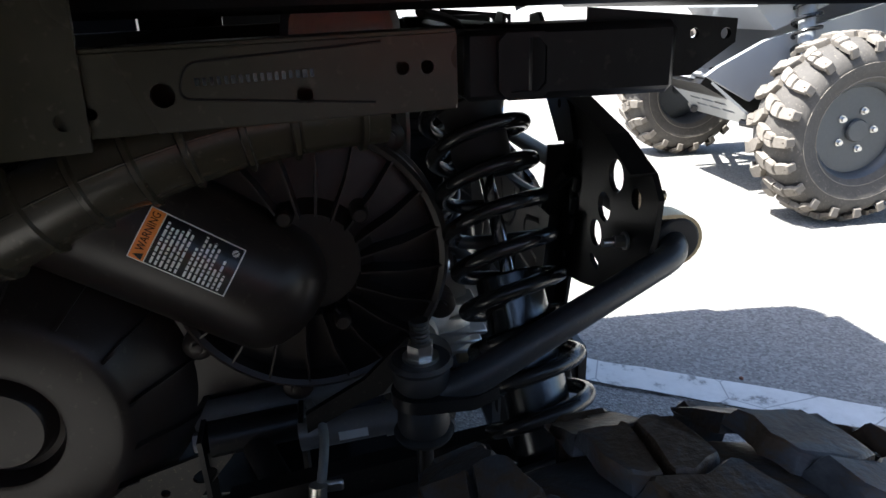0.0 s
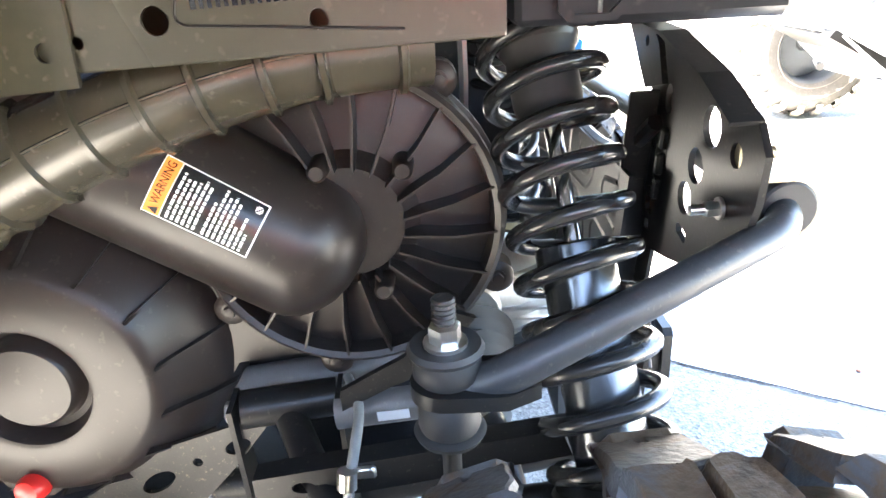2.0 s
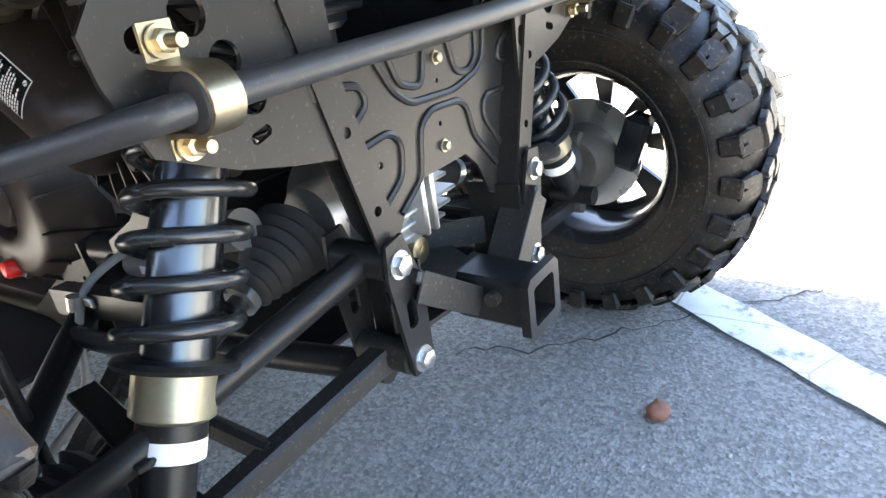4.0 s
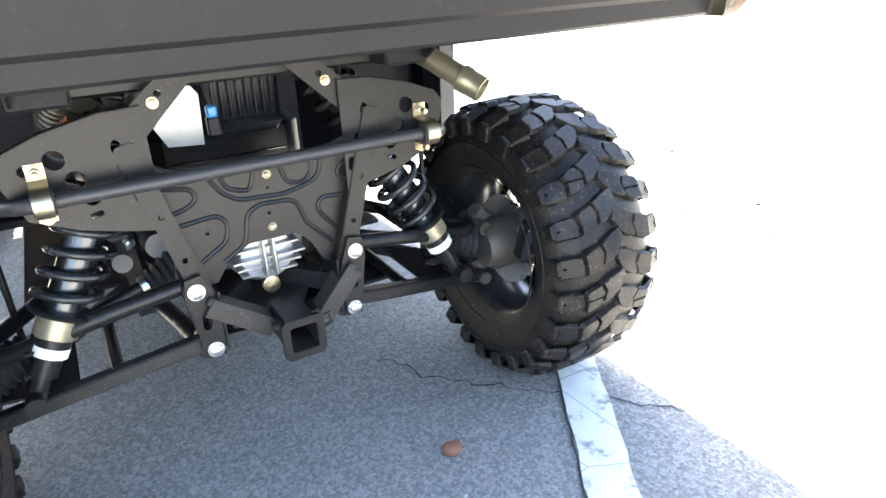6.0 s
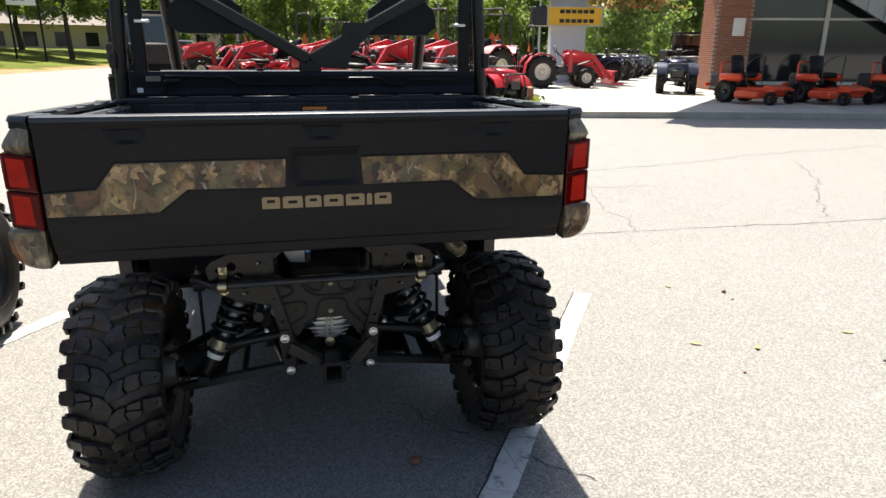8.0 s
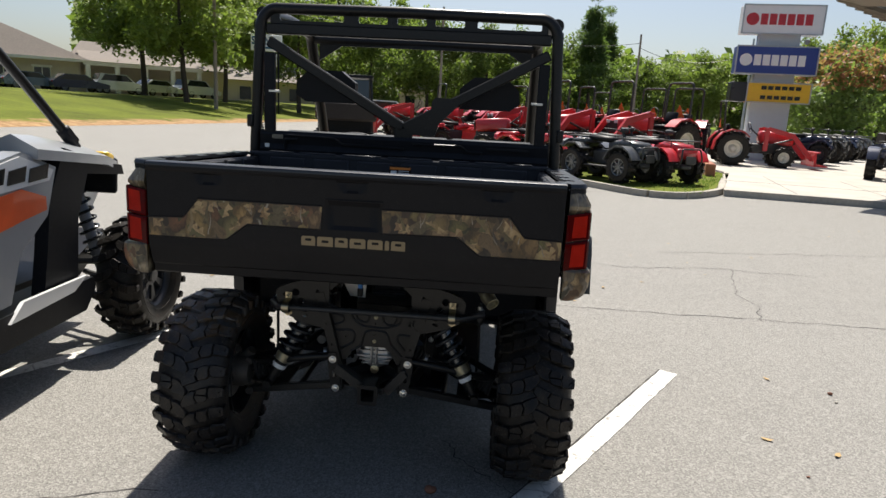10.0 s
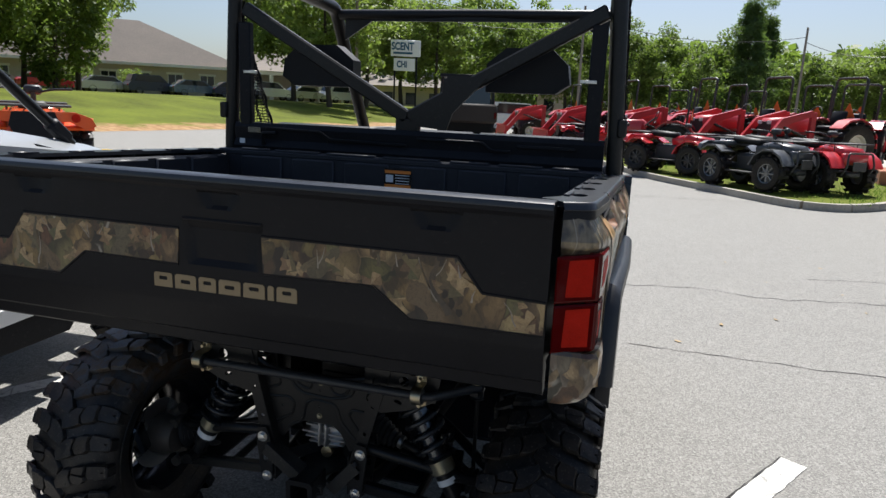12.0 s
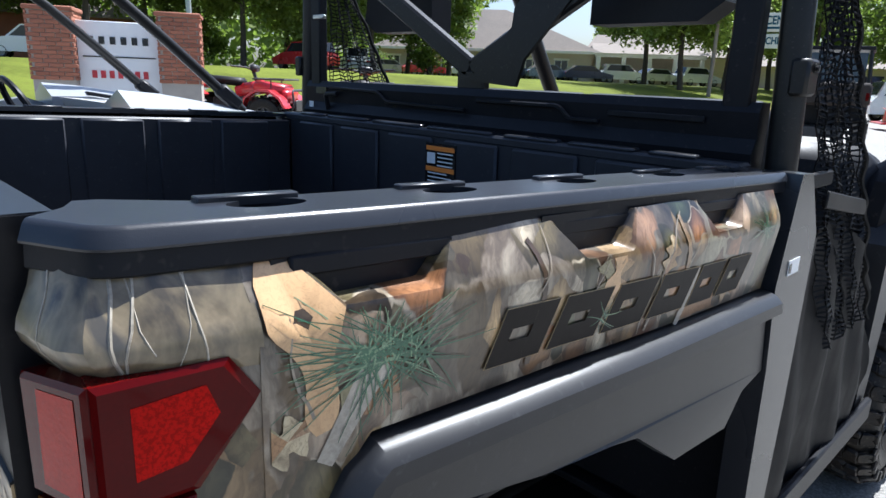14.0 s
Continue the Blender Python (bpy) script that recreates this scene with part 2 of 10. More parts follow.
def camo_material(name, bark, leaves, shine, tone, grain):
    """Printed woodland film: streaked bark, curling dead leaves at two sizes, pale limbs and soft printed shadows."""
    m = bpy.data.materials.new(name)
    m.use_nodes = True
    nt = m.node_tree
    b = nt.nodes["Principled BSDF"]
    co = nt.nodes.new("ShaderNodeTexCoord").outputs["Object"]

    def moved(src, offset, scale, turn=(0, 0, 0)):
        n = nt.nodes.new("ShaderNodeMapping")
        n.inputs["Location"].default_value, n.inputs["Scale"].default_value, n.inputs["Rotation"].default_value = offset, scale, turn
        nt.links.new(src, n.inputs["Vector"])
        return n.outputs[0]

    def warped(src, scale, amount):
        w = tex(nt, "noise", src, scale, 3, 0.55)
        c = nt.nodes.new("ShaderNodeVectorMath")
        c.operation = "SUBTRACT"
        nt.links.new(w.outputs["Color"], c.inputs[0])
        c.inputs[1].default_value = (0.5, 0.5, 0.5)
        k = nt.nodes.new("ShaderNodeVectorMath")
        k.operation = "MULTIPLY_ADD"
        nt.links.new(c.outputs[0], k.inputs[0])
        k.inputs[1].default_value = (amount, amount, amount)
        nt.links.new(src, k.inputs[2])
        return k.outputs[0]

    def scaled(color):
        return tuple(min(1.0, c * tone) for c in color)

    # bark, streaked upwards
    streak = tex(nt, "noise", moved(warped(co, 7, 0.09), (0, 0, 0), (1, 1, 0.3)), 24, 6, 0.6).outputs["Fac"]
    col = ramp(nt, streak, [(0.32, scaled(bark[0])), (0.5, scaled(bark[1])), (0.66, scaled(bark[2]))])
    drift = tex(nt, "noise", co, 5.5, 3, 0.5, 0.6).outputs["Fac"]
    col = mix(nt, 0.75, col, ramp(nt, drift, [(0.34, (0.42, 0.42, 0.42)), (0.62, (1.15, 1.1, 1.02))]), "MULTIPLY")
    # leaves at two sizes: each cell one leaf, lit along its rib and dark at the rim
    for size, off, warp, share in ((grain, (0, 0, 0), 0.7 / grain, 0.30), (grain * 1.7, (3.1, 1.7, 0.6), 0.55 / grain, 0.52), (grain * 3.0, (5.7, 0.3, 2.2), 0.6 / grain, 0.68)):
        v = warped(warped(moved(co, off, (1.0, 1.0, 0.72), (0.3, 0.35, 0.2)), 9, warp), 30, 0.016)
        cell = tex(nt, "voronoi", v, size)
        rim = tex(nt, "voronoi", v, size)
        rim.feature = "DISTANCE_TO_EDGE"
        sep = nt.nodes.new("ShaderNodeSeparateColor")
        nt.links.new(cell.outputs["Color"], sep.inputs[0])
        leaf = ramp(nt, sep.outputs[0], [(i / (len(leaves) - 1), scaled(c)) for i, c in enumerate(leaves)])
        shade = ramp(nt, cell.outputs["Distance"], [(0.05, (1.15, 1.12, 1.05)), (0.35, (0.80, 0.77, 0.73)), (0.62, (0.26, 0.24, 0.22))])
        leaf = mix(nt, 1.0, leaf, shade, "MULTIPLY")
        vein = tex(nt, "noise", moved(v, (0, 0, 0), (1.0, 1.0, 0.35), (0.8, 0.4, 0)), 95, 4, 0.65, 1.2).outputs["Fac"]
        leaf = mix(nt, 0.7, leaf, ramp(nt, vein, [(0.36, (0.5, 0.46, 0.42)), (0.52, (1, 1, 1)), (0.68, (1.3, 1.25, 1.15))]), "MULTIPLY")
        on = ramp(nt, sep.outputs[1], [(share, (0, 0, 0)), (share + 0.02, (1, 1, 1))])
        soft = ramp(nt, rim.outputs["Distance"], [(0.008, (0, 0, 0)), (0.03, (1, 1, 1))])
        col = mix(nt, mix(nt, 1.0, on, soft, "MULTIPLY"), col, leaf)
    # thin pale limbs
    line = tex(nt, "voronoi", moved(warped(co, 11, 0.05), (1.3, 0.4, 0), (1, 1, 0.33), (0, 0.25, 0.1)), 9.0)
    line.feature = "DISTANCE_TO_EDGE"
    thin = ramp(nt, line.outputs["Distance"], [(0.010, (1, 1, 1)), (0.026, (0, 0, 0))])
    some = ramp(nt, tex(nt, "noise", co, 9, 2).outputs["Fac"], [(0.6, (0, 0, 0)), (0.66, (0.7, 0.7, 0.7))])
    col = mix(nt, mix(nt, 1.0, thin, some, "MULTIPLY"), col, scaled((0.46, 0.41, 0.32)))
    nt.links.new(col, b.inputs["Base Color"])
    b.inputs["Roughness"].default_value = 0.30
    b.inputs["Coat Weight"].default_value = shine
    b.inputs["Coat Roughness"].default_value = 0.12
    return m


CAMO = camo_material("woodland_camouflage_film", [(0.028, 0.022, 0.016), (0.15, 0.115, 0.08), (0.42, 0.36, 0.27)],
                     [(0.035, 0.024, 0.015), (0.56, 0.39, 0.20), (0.085, 0.085, 0.04), (0.70, 0.61, 0.46), (0.34, 0.155, 0.065), (0.05, 0.07, 0.035), (0.46, 0.37, 0.25)], 0.3, 1.0, 9.5)
CAMO_GATE = camo_material("brown_camouflage_film", [(0.016, 0.009, 0.005), (0.095, 0.055, 0.026), (0.24, 0.155, 0.075)],
                          [(0.03, 0.018, 0.009), (0.46, 0.29, 0.105), (0.10, 0.105, 0.03), (0.62, 0.44, 0.20), (0.22, 0.09, 0.036), (0.03, 0.02, 0.011), (0.34, 0.21, 0.085)], 0.08, 0.78, 10.0)


def post_print_material():
    """Printed tree trunk: soft upright bands of olive and taupe with a fine grain."""
    m = bpy.data.materials.new("printed_trunk_film")
    m.use_nodes = True
    nt = m.node_tree
    b = nt.nodes["Principled BSDF"]
    co = nt.nodes.new("ShaderNodeTexCoord").outputs["Object"]
    mp = nt.nodes.new("ShaderNodeMapping")
    mp.inputs["Scale"].default_value = (1, 1, 0.25)
    nt.links.new(co, mp.inputs["Vector"])
    band = tex(nt, "noise", mp.outputs[0], 34, 4, 0.5, 0.5).outputs["Fac"]
    col = ramp(nt, band, [(0.34, (0.05, 0.04, 0.026)), (0.47, (0.15, 0.118, 0.068)), (0.58, (0.23, 0.18, 0.108)), (0.7, (0.08, 0.07, 0.055))])
    fleck = tex(nt, "noise", co, 60, 5, 0.6).outputs["Fac"]
    col = mix(nt, 0.6, col, ramp(nt, fleck, [(0.36, (0.55, 0.53, 0.5)), (0.55, (1, 1, 1)), (0.7, (1.12, 1.1, 1.05))]), "MULTIPLY")
    nt.links.new(col, b.inputs["Base Color"])
    b.inputs["Roughness"].default_value = 0.32
    b.inputs["Coat Weight"].default_value = 0.4
    b.inputs["Coat Roughness"].default_value = 0.12
    return m


POSTFILM = post_print_material()


def print_material(name, stops, fleck=0.8):
    """Printed leaves and limbs, each island its own colour, with veins and darker flecks."""
    m = bpy.data.materials.new(name)
    m.use_nodes = True
    nt = m.node_tree
    b = nt.nodes["Principled BSDF"]
    co = nt.nodes.new("ShaderNodeTexCoord").outputs["Object"]
    geo = nt.nodes.new("ShaderNodeNewGeometry")
    col = ramp(nt, geo.outputs["Random Per Island"], stops)
    mid = tex(nt, "noise", co, 26, 5, 0.65, 1.5).outputs["Fac"]
    col = mix(nt, fleck, col, ramp(nt, mid, [(0.32, (0.35, 0.3, 0.25)), (0.5, (0.85, 0.8, 0.75)), (0.68, (1.0, 1.0, 1.0))]), "MULTIPLY")
    vein = tex(nt, "noise", co, 120, 4, 0.7, 3.0).outputs["Fac"]
    col = mix(nt, fleck * 0.75, col, ramp(nt, vein, [(0.36, (0.4, 0.36, 0.3)), (0.5, (1, 1, 1))]), "MULTIPLY")
    nt.links.new(col, b.inputs["Base Color"])
    b.inputs["Roughness"].default_value = 0.3
    b.inputs["Coat Weight"].default_value = 0.3
    return m


# ---- mesh helpers ----
class Build:
    """Collects vertices and faces of one mesh."""

    def __init__(self):
        self.v, self.f, self.soft = [], [], 40.0

    def add(self, verts, faces):
        n = len(self.v)
        self.v += [tuple(p) for p in verts]
        self.f += [tuple(i + n for i in q) for q in faces]
        return self

    def box(self, c, s, r=(0, 0, 0), cut=0.0):
        """A box with chamfered edges; c its middle, s its sides, r its turn in degrees."""
        m = pose(*c, *r)
        hx, hy, hz = (a / 2 for a in s)
        k = min(cut, hx * 0.9, hy * 0.9, hz * 0.9)
        if k <= 0:
            v = [(x, y, z) for x in (-hx, hx) for y in (-hy, hy) for z in (-hz, hz)]
            f = [(0, 1, 3, 2), (4, 6, 7, 5), (0, 4, 5, 1), (2, 3, 7, 6), (0, 2, 6, 4), (1, 5, 7, 3)]
            return self.add([m @ Vector(p) for p in v], f)
        v, idx = [], {}
        for sx in (-1, 1):
            for sy in (-1, 1):
                for sz in (-1, 1):
                    for a in range(3):
                        p = [sx * (hx - k), sy * (hy - k), sz * (hz - k)]
                        p[a] = (sx * hx, sy * hy, sz * hz)[a]
                        idx[sx, sy, sz, a] = len(v)
                        v.append(m @ Vector(p))
        f = []
        for a in range(3):
            b, c2 = (a + 1) % 3, (a + 2) % 3
            for s0 in (-1, 1):
                q = []
                for u, w in ((-1, -1), (1, -1), (1, 1), (-1, 1)):
                    k3 = [0, 0, 0]
                    k3[a], k3[b], k3[c2] = s0, u, w
                    q.append(idx[(*k3, a)])
                f.append(q if s0 > 0 else q[::-1])
        for a in range(3):
            b, c2 = (a + 1) % 3, (a + 2) % 3
            for u in (-1, 1):
                for w in (-1, 1):
                    lo, hi = [0, 0, 0], [0, 0, 0]
                    lo[a], lo[b], lo[c2] = -1, u, w
                    hi[a], hi[b], hi[c2] = 1, u, w
                    q = [idx[(*lo, b)], idx[(*hi, b)], idx[(*hi, c2)], idx[(*lo, c2)]]
                    f.append(q if u * w < 0 else q[::-1])
        for sx in (-1, 1):
            for sy in (-1, 1):
                for sz in (-1, 1):
                    q = [idx[sx, sy, sz, a] for a in range(3)]
                    f.append(q if sx * sy * sz > 0 else q[::-1])
        return self.add(v, f)

    def tube(self, pts, r, seg=12, caps=True, squash=1.0, loop=False):
        """A pipe along points; r one radius or one for each point."""
        pts = [Vector(p) for p in pts]
        n = len(pts)
        rs = r if isinstance(r, (list, tuple)) else [r] * n
        ring, up = [], None
        for i, p in enumerate(pts):
            if loop:
                d = pts[(i + 1) % n] - pts[i - 1]
            else:
                d = pts[min(i + 1, n - 1)] - pts[max(i - 1, 0)]
            d.normalize()
            if up is None:
                up = d.orthogonal().normalized() if abs(d.z) > 0.95 else (Vector((0, 0, 1)) - d * d.z).normalized()
            up = (up - d * up.dot(d)).normalized()
            side = d.cross(up)
            ring.append([p + (up * math.cos(a) * squash + side * math.sin(a)) * rs[i] for a in (2 * math.pi * k / seg for k in range(seg))])
        v = [q for rr in ring for q in rr]
        f = []
        for i in range(n if loop else n - 1):
            j = (i + 1) % n
            for k in range(seg):
                l = (k + 1) % seg
                f.append((i * seg + k, i * seg + l, j * seg + l, j * seg + k))
        if caps and not loop:
            f.append(tuple(range(seg))[::-1])
            f.append(tuple((n - 1) * seg + k for k in range(seg)))
        return self.add(v, f)

    def rod(self, a, b, r, seg=12, r2=None):
        return self.tube([a, b], [r, r if r2 is None else r2], seg)

    def lathe(self, prof, o, d, seg=32, full=True):
        """Turns a profile of (radius, height) round the axis d through o."""
        o, d = Vector(o), Vector(d).normalized()
        u = d.orthogonal().normalized()
        w = d.cross(u)
        v, f = [], []
        for rr, h in prof:
            v += [o + d * h + (u * math.cos(2 * math.pi * k / seg) + w * math.sin(2 * math.pi * k / seg)) * rr for k in range(seg)]
        for i in range(len(prof) - 1):
            for k in range(seg):
                l = (k + 1) % seg
                f.append((i * seg + k, i * seg + l, (i + 1) * seg + l, (i + 1) * seg + k))
        if prof[0][0] > 1e-5 and full:
            f.append(tuple(range(seg))[::-1])
        if prof[-1][0] > 1e-5 and full:
            f.append(tuple((len(prof) - 1) * seg + k for k in range(seg)))
        return self.add(v, f)

    def plate(self, outer, m, thick, holes=()):
        """A flat plate with holes, its outline in the x-y plane of the pose m, thick along that plane's z."""
        from mathutils.geometry import tessellate_polygon
        loops = [list(outer)] + [list(h) for h in holes]
        flat = [Vector((x, y, 0)) for lp in loops for x, y in lp]
        tris = tessellate_polygon([[Vector((x, y, 0)) for x, y in lp] for lp in loops])
        n = len(flat)
        v = [m @ Vector((p.x, p.y, thick / 2)) for p in flat] + [m @ Vector((p.x, p.y, -thick / 2)) for p in flat]
        f = []
        for t3 in tris:
            a, b, c = (flat[i] for i in t3)
            t3 = tuple(t3) if (b - a).cross(c - a).z > 0 else tuple(t3)[::-1]
            f += [t3, tuple(i + n for i in t3[::-1])]
        k = 0
        for li, lp in enumerate(loops):
            area = sum(lp[i - 1][0] * lp[i][1] - lp[i][0] * lp[i - 1][1] for i in range(len(lp)))
            for i in range(len(lp)):
                a, b = k + i, k + (i + 1) % len(lp)
                q = (a, a + n, b + n, b)
                f.append(q if (area > 0) == (li == 0) else q[::-1])
            k += len(lp)
        return self.add(v, f)

    def coil(self, a, b, big, wire, turns, seg=10, step=22):
        a, b = Vector(a), Vector(b)
        d = (b - a).normalized()
        u = d.orthogonal().normalized()
        w = d.cross(u)
        n = int(turns * step)
        pts = []
        for i in range(n + 1):
            t = i / n
            h = t + 0.5 * 0  # even pitch
            e = 2 * math.pi * turns * t
            pts.append(a + (b - a) * h + (u * math.cos(e) + w * math.sin(e)) * big)
        return self.tube(pts, wire, seg)

    def mesh(self, name):
        me = bpy.data.meshes.new(name)
        me.from_pydata(self.v, [], self.f)
        me.validate(clean_customdata=False)
        me.polygons.foreach_set("use_smooth", [True] * len(me.polygons))
        me.set_sharp_from_angle(angle=radians(self.soft))
        return me


def circle(x, y, r, n=14, rx=None, turn=0.0):
    c, s = math.cos(radians(turn)), math.sin(radians(turn))
    out = []
    for k in range(n):
        px, py = (rx or r) * math.cos(2 * math.pi * k / n), r * math.sin(2 * math.pi * k / n)
        out.append((x + px * c - py * s, y + px * s + py * c))
    return out


def rect(x, y, w, h, k=0.0, turn=0.0):
    w, h = w / 2, h / 2
    p = [(-w + k, -h), (w - k, -h), (w, -h + k), (w, h - k), (w - k, h), (-w + k, h), (-w, h - k), (-w, -h + k)] if k else [(-w, -h), (w, -h), (w, h), (-w, h)]
    c, s = math.cos(radians(turn)), math.sin(radians(turn))
    return [(x + a * c - b * s, y + a * s + b * c) for a, b in p]


def bend(pts, r, n=5):
    """Points of a path with its corners rounded."""
    pts = [Vector(p) for p in pts]
    out = [pts[0]]
    for a, p, b in zip(pts, pts[1:], pts[2:]):
        k = min(r, (p - a).length * 0.48, (b - p).length * 0.48)
        s, e = p + (a - p).normalized() * k, p + (b - p).normalized() * k
        for i in range(n + 1):
            t = i / n
            out.append(s * (1 - t) ** 2 + p * 2 * t * (1 - t) + e * t * t)
    return out + [pts[-1]]


XZ = Matrix(((1, 0, 0, 0), (0, 0, -1, 0), (0, 1, 0, 0), (0, 0, 0, 1)))  # outline (x, z), thick along y
YZ = Matrix(((0, 0, 1, 0), (1, 0, 0, 0), (0, 1, 0, 0), (0, 0, 0, 1)))  # outline (y, z), thick along x


def in_xz(y):
    return Matrix.Translation((0, y, 0)) @ XZ


def in_yz(x):
    return Matrix.Translation((x, 0, 0)) @ YZ


def in_xy(z):
    return Matrix.Translation((0, 0, z))


def part(name, bm, mat, parent, label=""):
    me = bm if isinstance(bm, bpy.types.Mesh) else bm.mesh(name)
    if not me.materials:
        me.materials.append(mat)
    ob = new(name, me)
    ob.parent = parent
    return tagged(ob, label) if label else ob


def thing(name, label, category, at=None, group="", kind=""):
    ob = new(name)
    if at is not None:
        ob.matrix_basis = at
    return tagged(ob, label, category, group, kind)


def solid(name, bm, mat, label, category, group="", kind="", at=None):
    me = bm.mesh(name)
    me.materials.append(mat)
    ob = new(name, me)
    if at is not None:
        ob.matrix_basis = at
    return tagged(ob, label, category, group, kind)


def words(name, body, size, m, mat, parent, thick=0.0004, width=None, heavy=0.0):
    cu = bpy.data.curves.new(name, "FONT")
    cu.body, cu.size, cu.extrude, cu.align_x, cu.align_y = body, size, thick, "CENTER", "CENTER"
    cu.offset = heavy * size
    ob = bpy.data.objects.new(name, cu)
    scene.collection.objects.link(ob)
    me = bpy.data.meshes.new_from_object(ob.evaluated_get(bpy.context.evaluated_depsgraph_get()))
    bpy.data.objects.remove(ob)
    xs = [v.co.x for v in me.vertices]
    k = width / (max(xs) - min(xs)) if width else 1.0
    me.transform(m @ Matrix.Diagonal((k, 1, 1, 1)))
    me.materials.clear()
    me.materials.append(mat)
    return part(name, me, mat, parent)


def hexhead(b, p, d, r, h):
    p, d = Vector(p), Vector(d).normalized()
    b.lathe([(r * 1.35, 0), (r * 1.35, h * 0.2), (r * 1.0, h * 0.2)], p, d, 16)
    b.lathe([(r, h * 0.2), (r, h * 0.9), (r * 0.8, h)], p, d, 6)


# ---- the parked utility vehicle ----
utv = thing("utility_vehicle", "black utility side-by-side with woodland camouflage cargo box, parked on asphalt", "utility vehicle")

MESHES = {}


def shared(key, maker):
    if key not in MESHES:
        MESHES[key] = maker()
    return MESHES[key]


def tread(R, hw, pitches, deep, seed):
    """Chunky staggered tread blocks round a tyre whose axis is x."""
    rnd = random.Random(seed)
    b = Build()
    b.soft = 32
    outl = {
        "shoulder": [(-0.023, 0.104), (-0.002, 0.101), (0.020, 0.106), (0.022, 0.128), (0.019, 0.152), (0.002, 0.152), (0.0, 0.140), (-0.004, 0.140), (-0.006, 0.152), (-0.023, 0.152)],
        "inner": [(-0.010, 0.055), (0.018, 0.049), (0.036, 0.060), (0.028, 0.094), (0.020, 0.101), (-0.001, 0.097), (-0.021, 0.100), (-0.018, 0.074)],
        "centre": [(0.012, 0.006), (0.040, -0.012), (0.062, -0.004), (0.054, 0.022), (0.040, 0.055), (0.020, 0.045), (-0.006, 0.050), (-0.002, 0.026)],
    }
    k = hw / 0.155

    def halves(poly):
        """The block cut in two by a narrow sipe."""
        cu = sum(p[0] for p in poly) / len(poly)
        for sg in (-1, 1):
            out = []
            for p, q in zip(poly, poly[1:] + poly[:1]):
                dp, dq = (p[0] - cu) * sg - 0.0018, (q[0] - cu) * sg - 0.0018
                if dp >= 0:
                    out.append(p)
                if dp * dq < 0:
                    t = dp / (dp - dq)
                    out.append((p[0] + (q[0] - p[0]) * t, p[1] + (q[1] - p[1]) * t))
            yield out

    def worn(poly):
        """Outline with its corners worn round and its edges a little uneven."""
        out = []
        for p, q in zip(poly, poly[1:] + poly[:1]):
            for t in (0.07, 0.5, 0.93):
                out.append((p[0] + (q[0] - p[0]) * t + rnd.uniform(-0.0011, 0.0011), p[1] + (q[1] - p[1]) * t + rnd.uniform(-0.0011, 0.0011)))
        return out

    def block(poly, a0, side, base, top, lean):
        if R == 0.345:
            poly = worn(poly)
        n = len(poly)
        v = []
        cu = sum(p[0] for p in poly) / n
        cx = sum(p[1] for p in poly) / n
        for rr, grow in ((base - 0.002, 1.14), (top - 0.006, 1.04), (top - 0.0018, 1.0), (top, 0.93)):
            for u, x in poly:
                uu, xx = cu + (u - cu) * grow, cx + (x - cx) * grow
                drop = lean * max(0.0, xx - 0.09) * 3.2
                ang = a0 + side * 0.0 + uu / R
                r2 = rr - drop * (0.6 + 0.4 * (rr > base)) + (rnd.uniform(-0.0008, 0.0008) if R == 0.345 else 0.0)
                v.append((side * xx * k, r2 * math.sin(ang), r2 * math.cos(ang)))
        f = [tuple(range(3 * n, 4 * n))]
        for lv in (0, 1, 2):
            for i in range(n):
                j = (i + 1) % n
                f.append((lv * n + i, lv * n + j, (lv + 1) * n + j, (lv + 1) * n + i))
        b.add(v, f)

    for i in range(pitches):
        a0 = 2 * math.pi * i / pitches
        for side in (-1, 1):
            off = (0.0 if side > 0 else math.pi / pitches)
            wob = rnd.uniform(-0.004, 0.004)
            block(outl["centre"], a0 + off, side, R - deep, R + wob * 0.3, 0.0)
            for half in halves(outl["inner"]) if i % 3 == 0 else (outl["inner"],):
                block(half, a0 + off, side, R - deep, R - 0.002, 0.06)
            block(outl["shoulder"], a0 + off, side, R - deep - 0.004, R - 0.004, 0.15)
            # side bite on the shoulder
            s = Build()
            p = pose(side * hw * 0.97, (R - 0.052) * math.sin(a0 + off), (R - 0.052) * math.cos(a0 + off), -math.degrees(a0 + off), 0, 0)
            s.box((0, 0, 0), (0.015, 0.034, 0.040), cut=0.004)
            b.add([p @ Vector(q) for q in s.v], s.f)
    # thin moulding whiskers left on the new rubber
    for i in range(pitches * 8):
        a = rnd.uniform(0, 2 * math.pi)
        x = rnd.uniform(-hw * 0.6, hw * 0.6)
        r0 = R - 0.006
        o = Vector((x, r0 * math.sin(a), r0 * math.cos(a)))
        d = Vector((rnd.uniform(-0.3, 0.3), math.sin(a), math.cos(a))).normalized()
        b.rod(o, o + d * rnd.uniform(0.008, 0.0115), 0.0006, 4, 0.0003)
    return b


def carcass(R, hw, rim_r, deep):
    b = Build()
    prof = []
    for i in range(25):
        e = math.pi * i / 24
        x = -hw * math.cos(e)
        bulge = abs(math.sin(e)) ** 0.42
        prof.append((rim_r + (R - deep - rim_r) * bulge, x))
    prof = [(rim_r, -hw * 0.72), *prof[1:-1], (rim_r, hw * 0.72)]
    b.lathe(prof, (0, 0, 0), (1, 0, 0), 72, full=False)
    return b


def wall_rib(rim_r, hw, side, rr):
    """A raised ring on the side wall."""
    return Build().tube([(side * hw * (0.93 if rr < rim_r + 0.05 else 0.985), rr * math.sin(t), rr * math.cos(t)) for t in (2 * math.pi * q / 60 for q in range(60))], 0.0018, 6, loop=True)


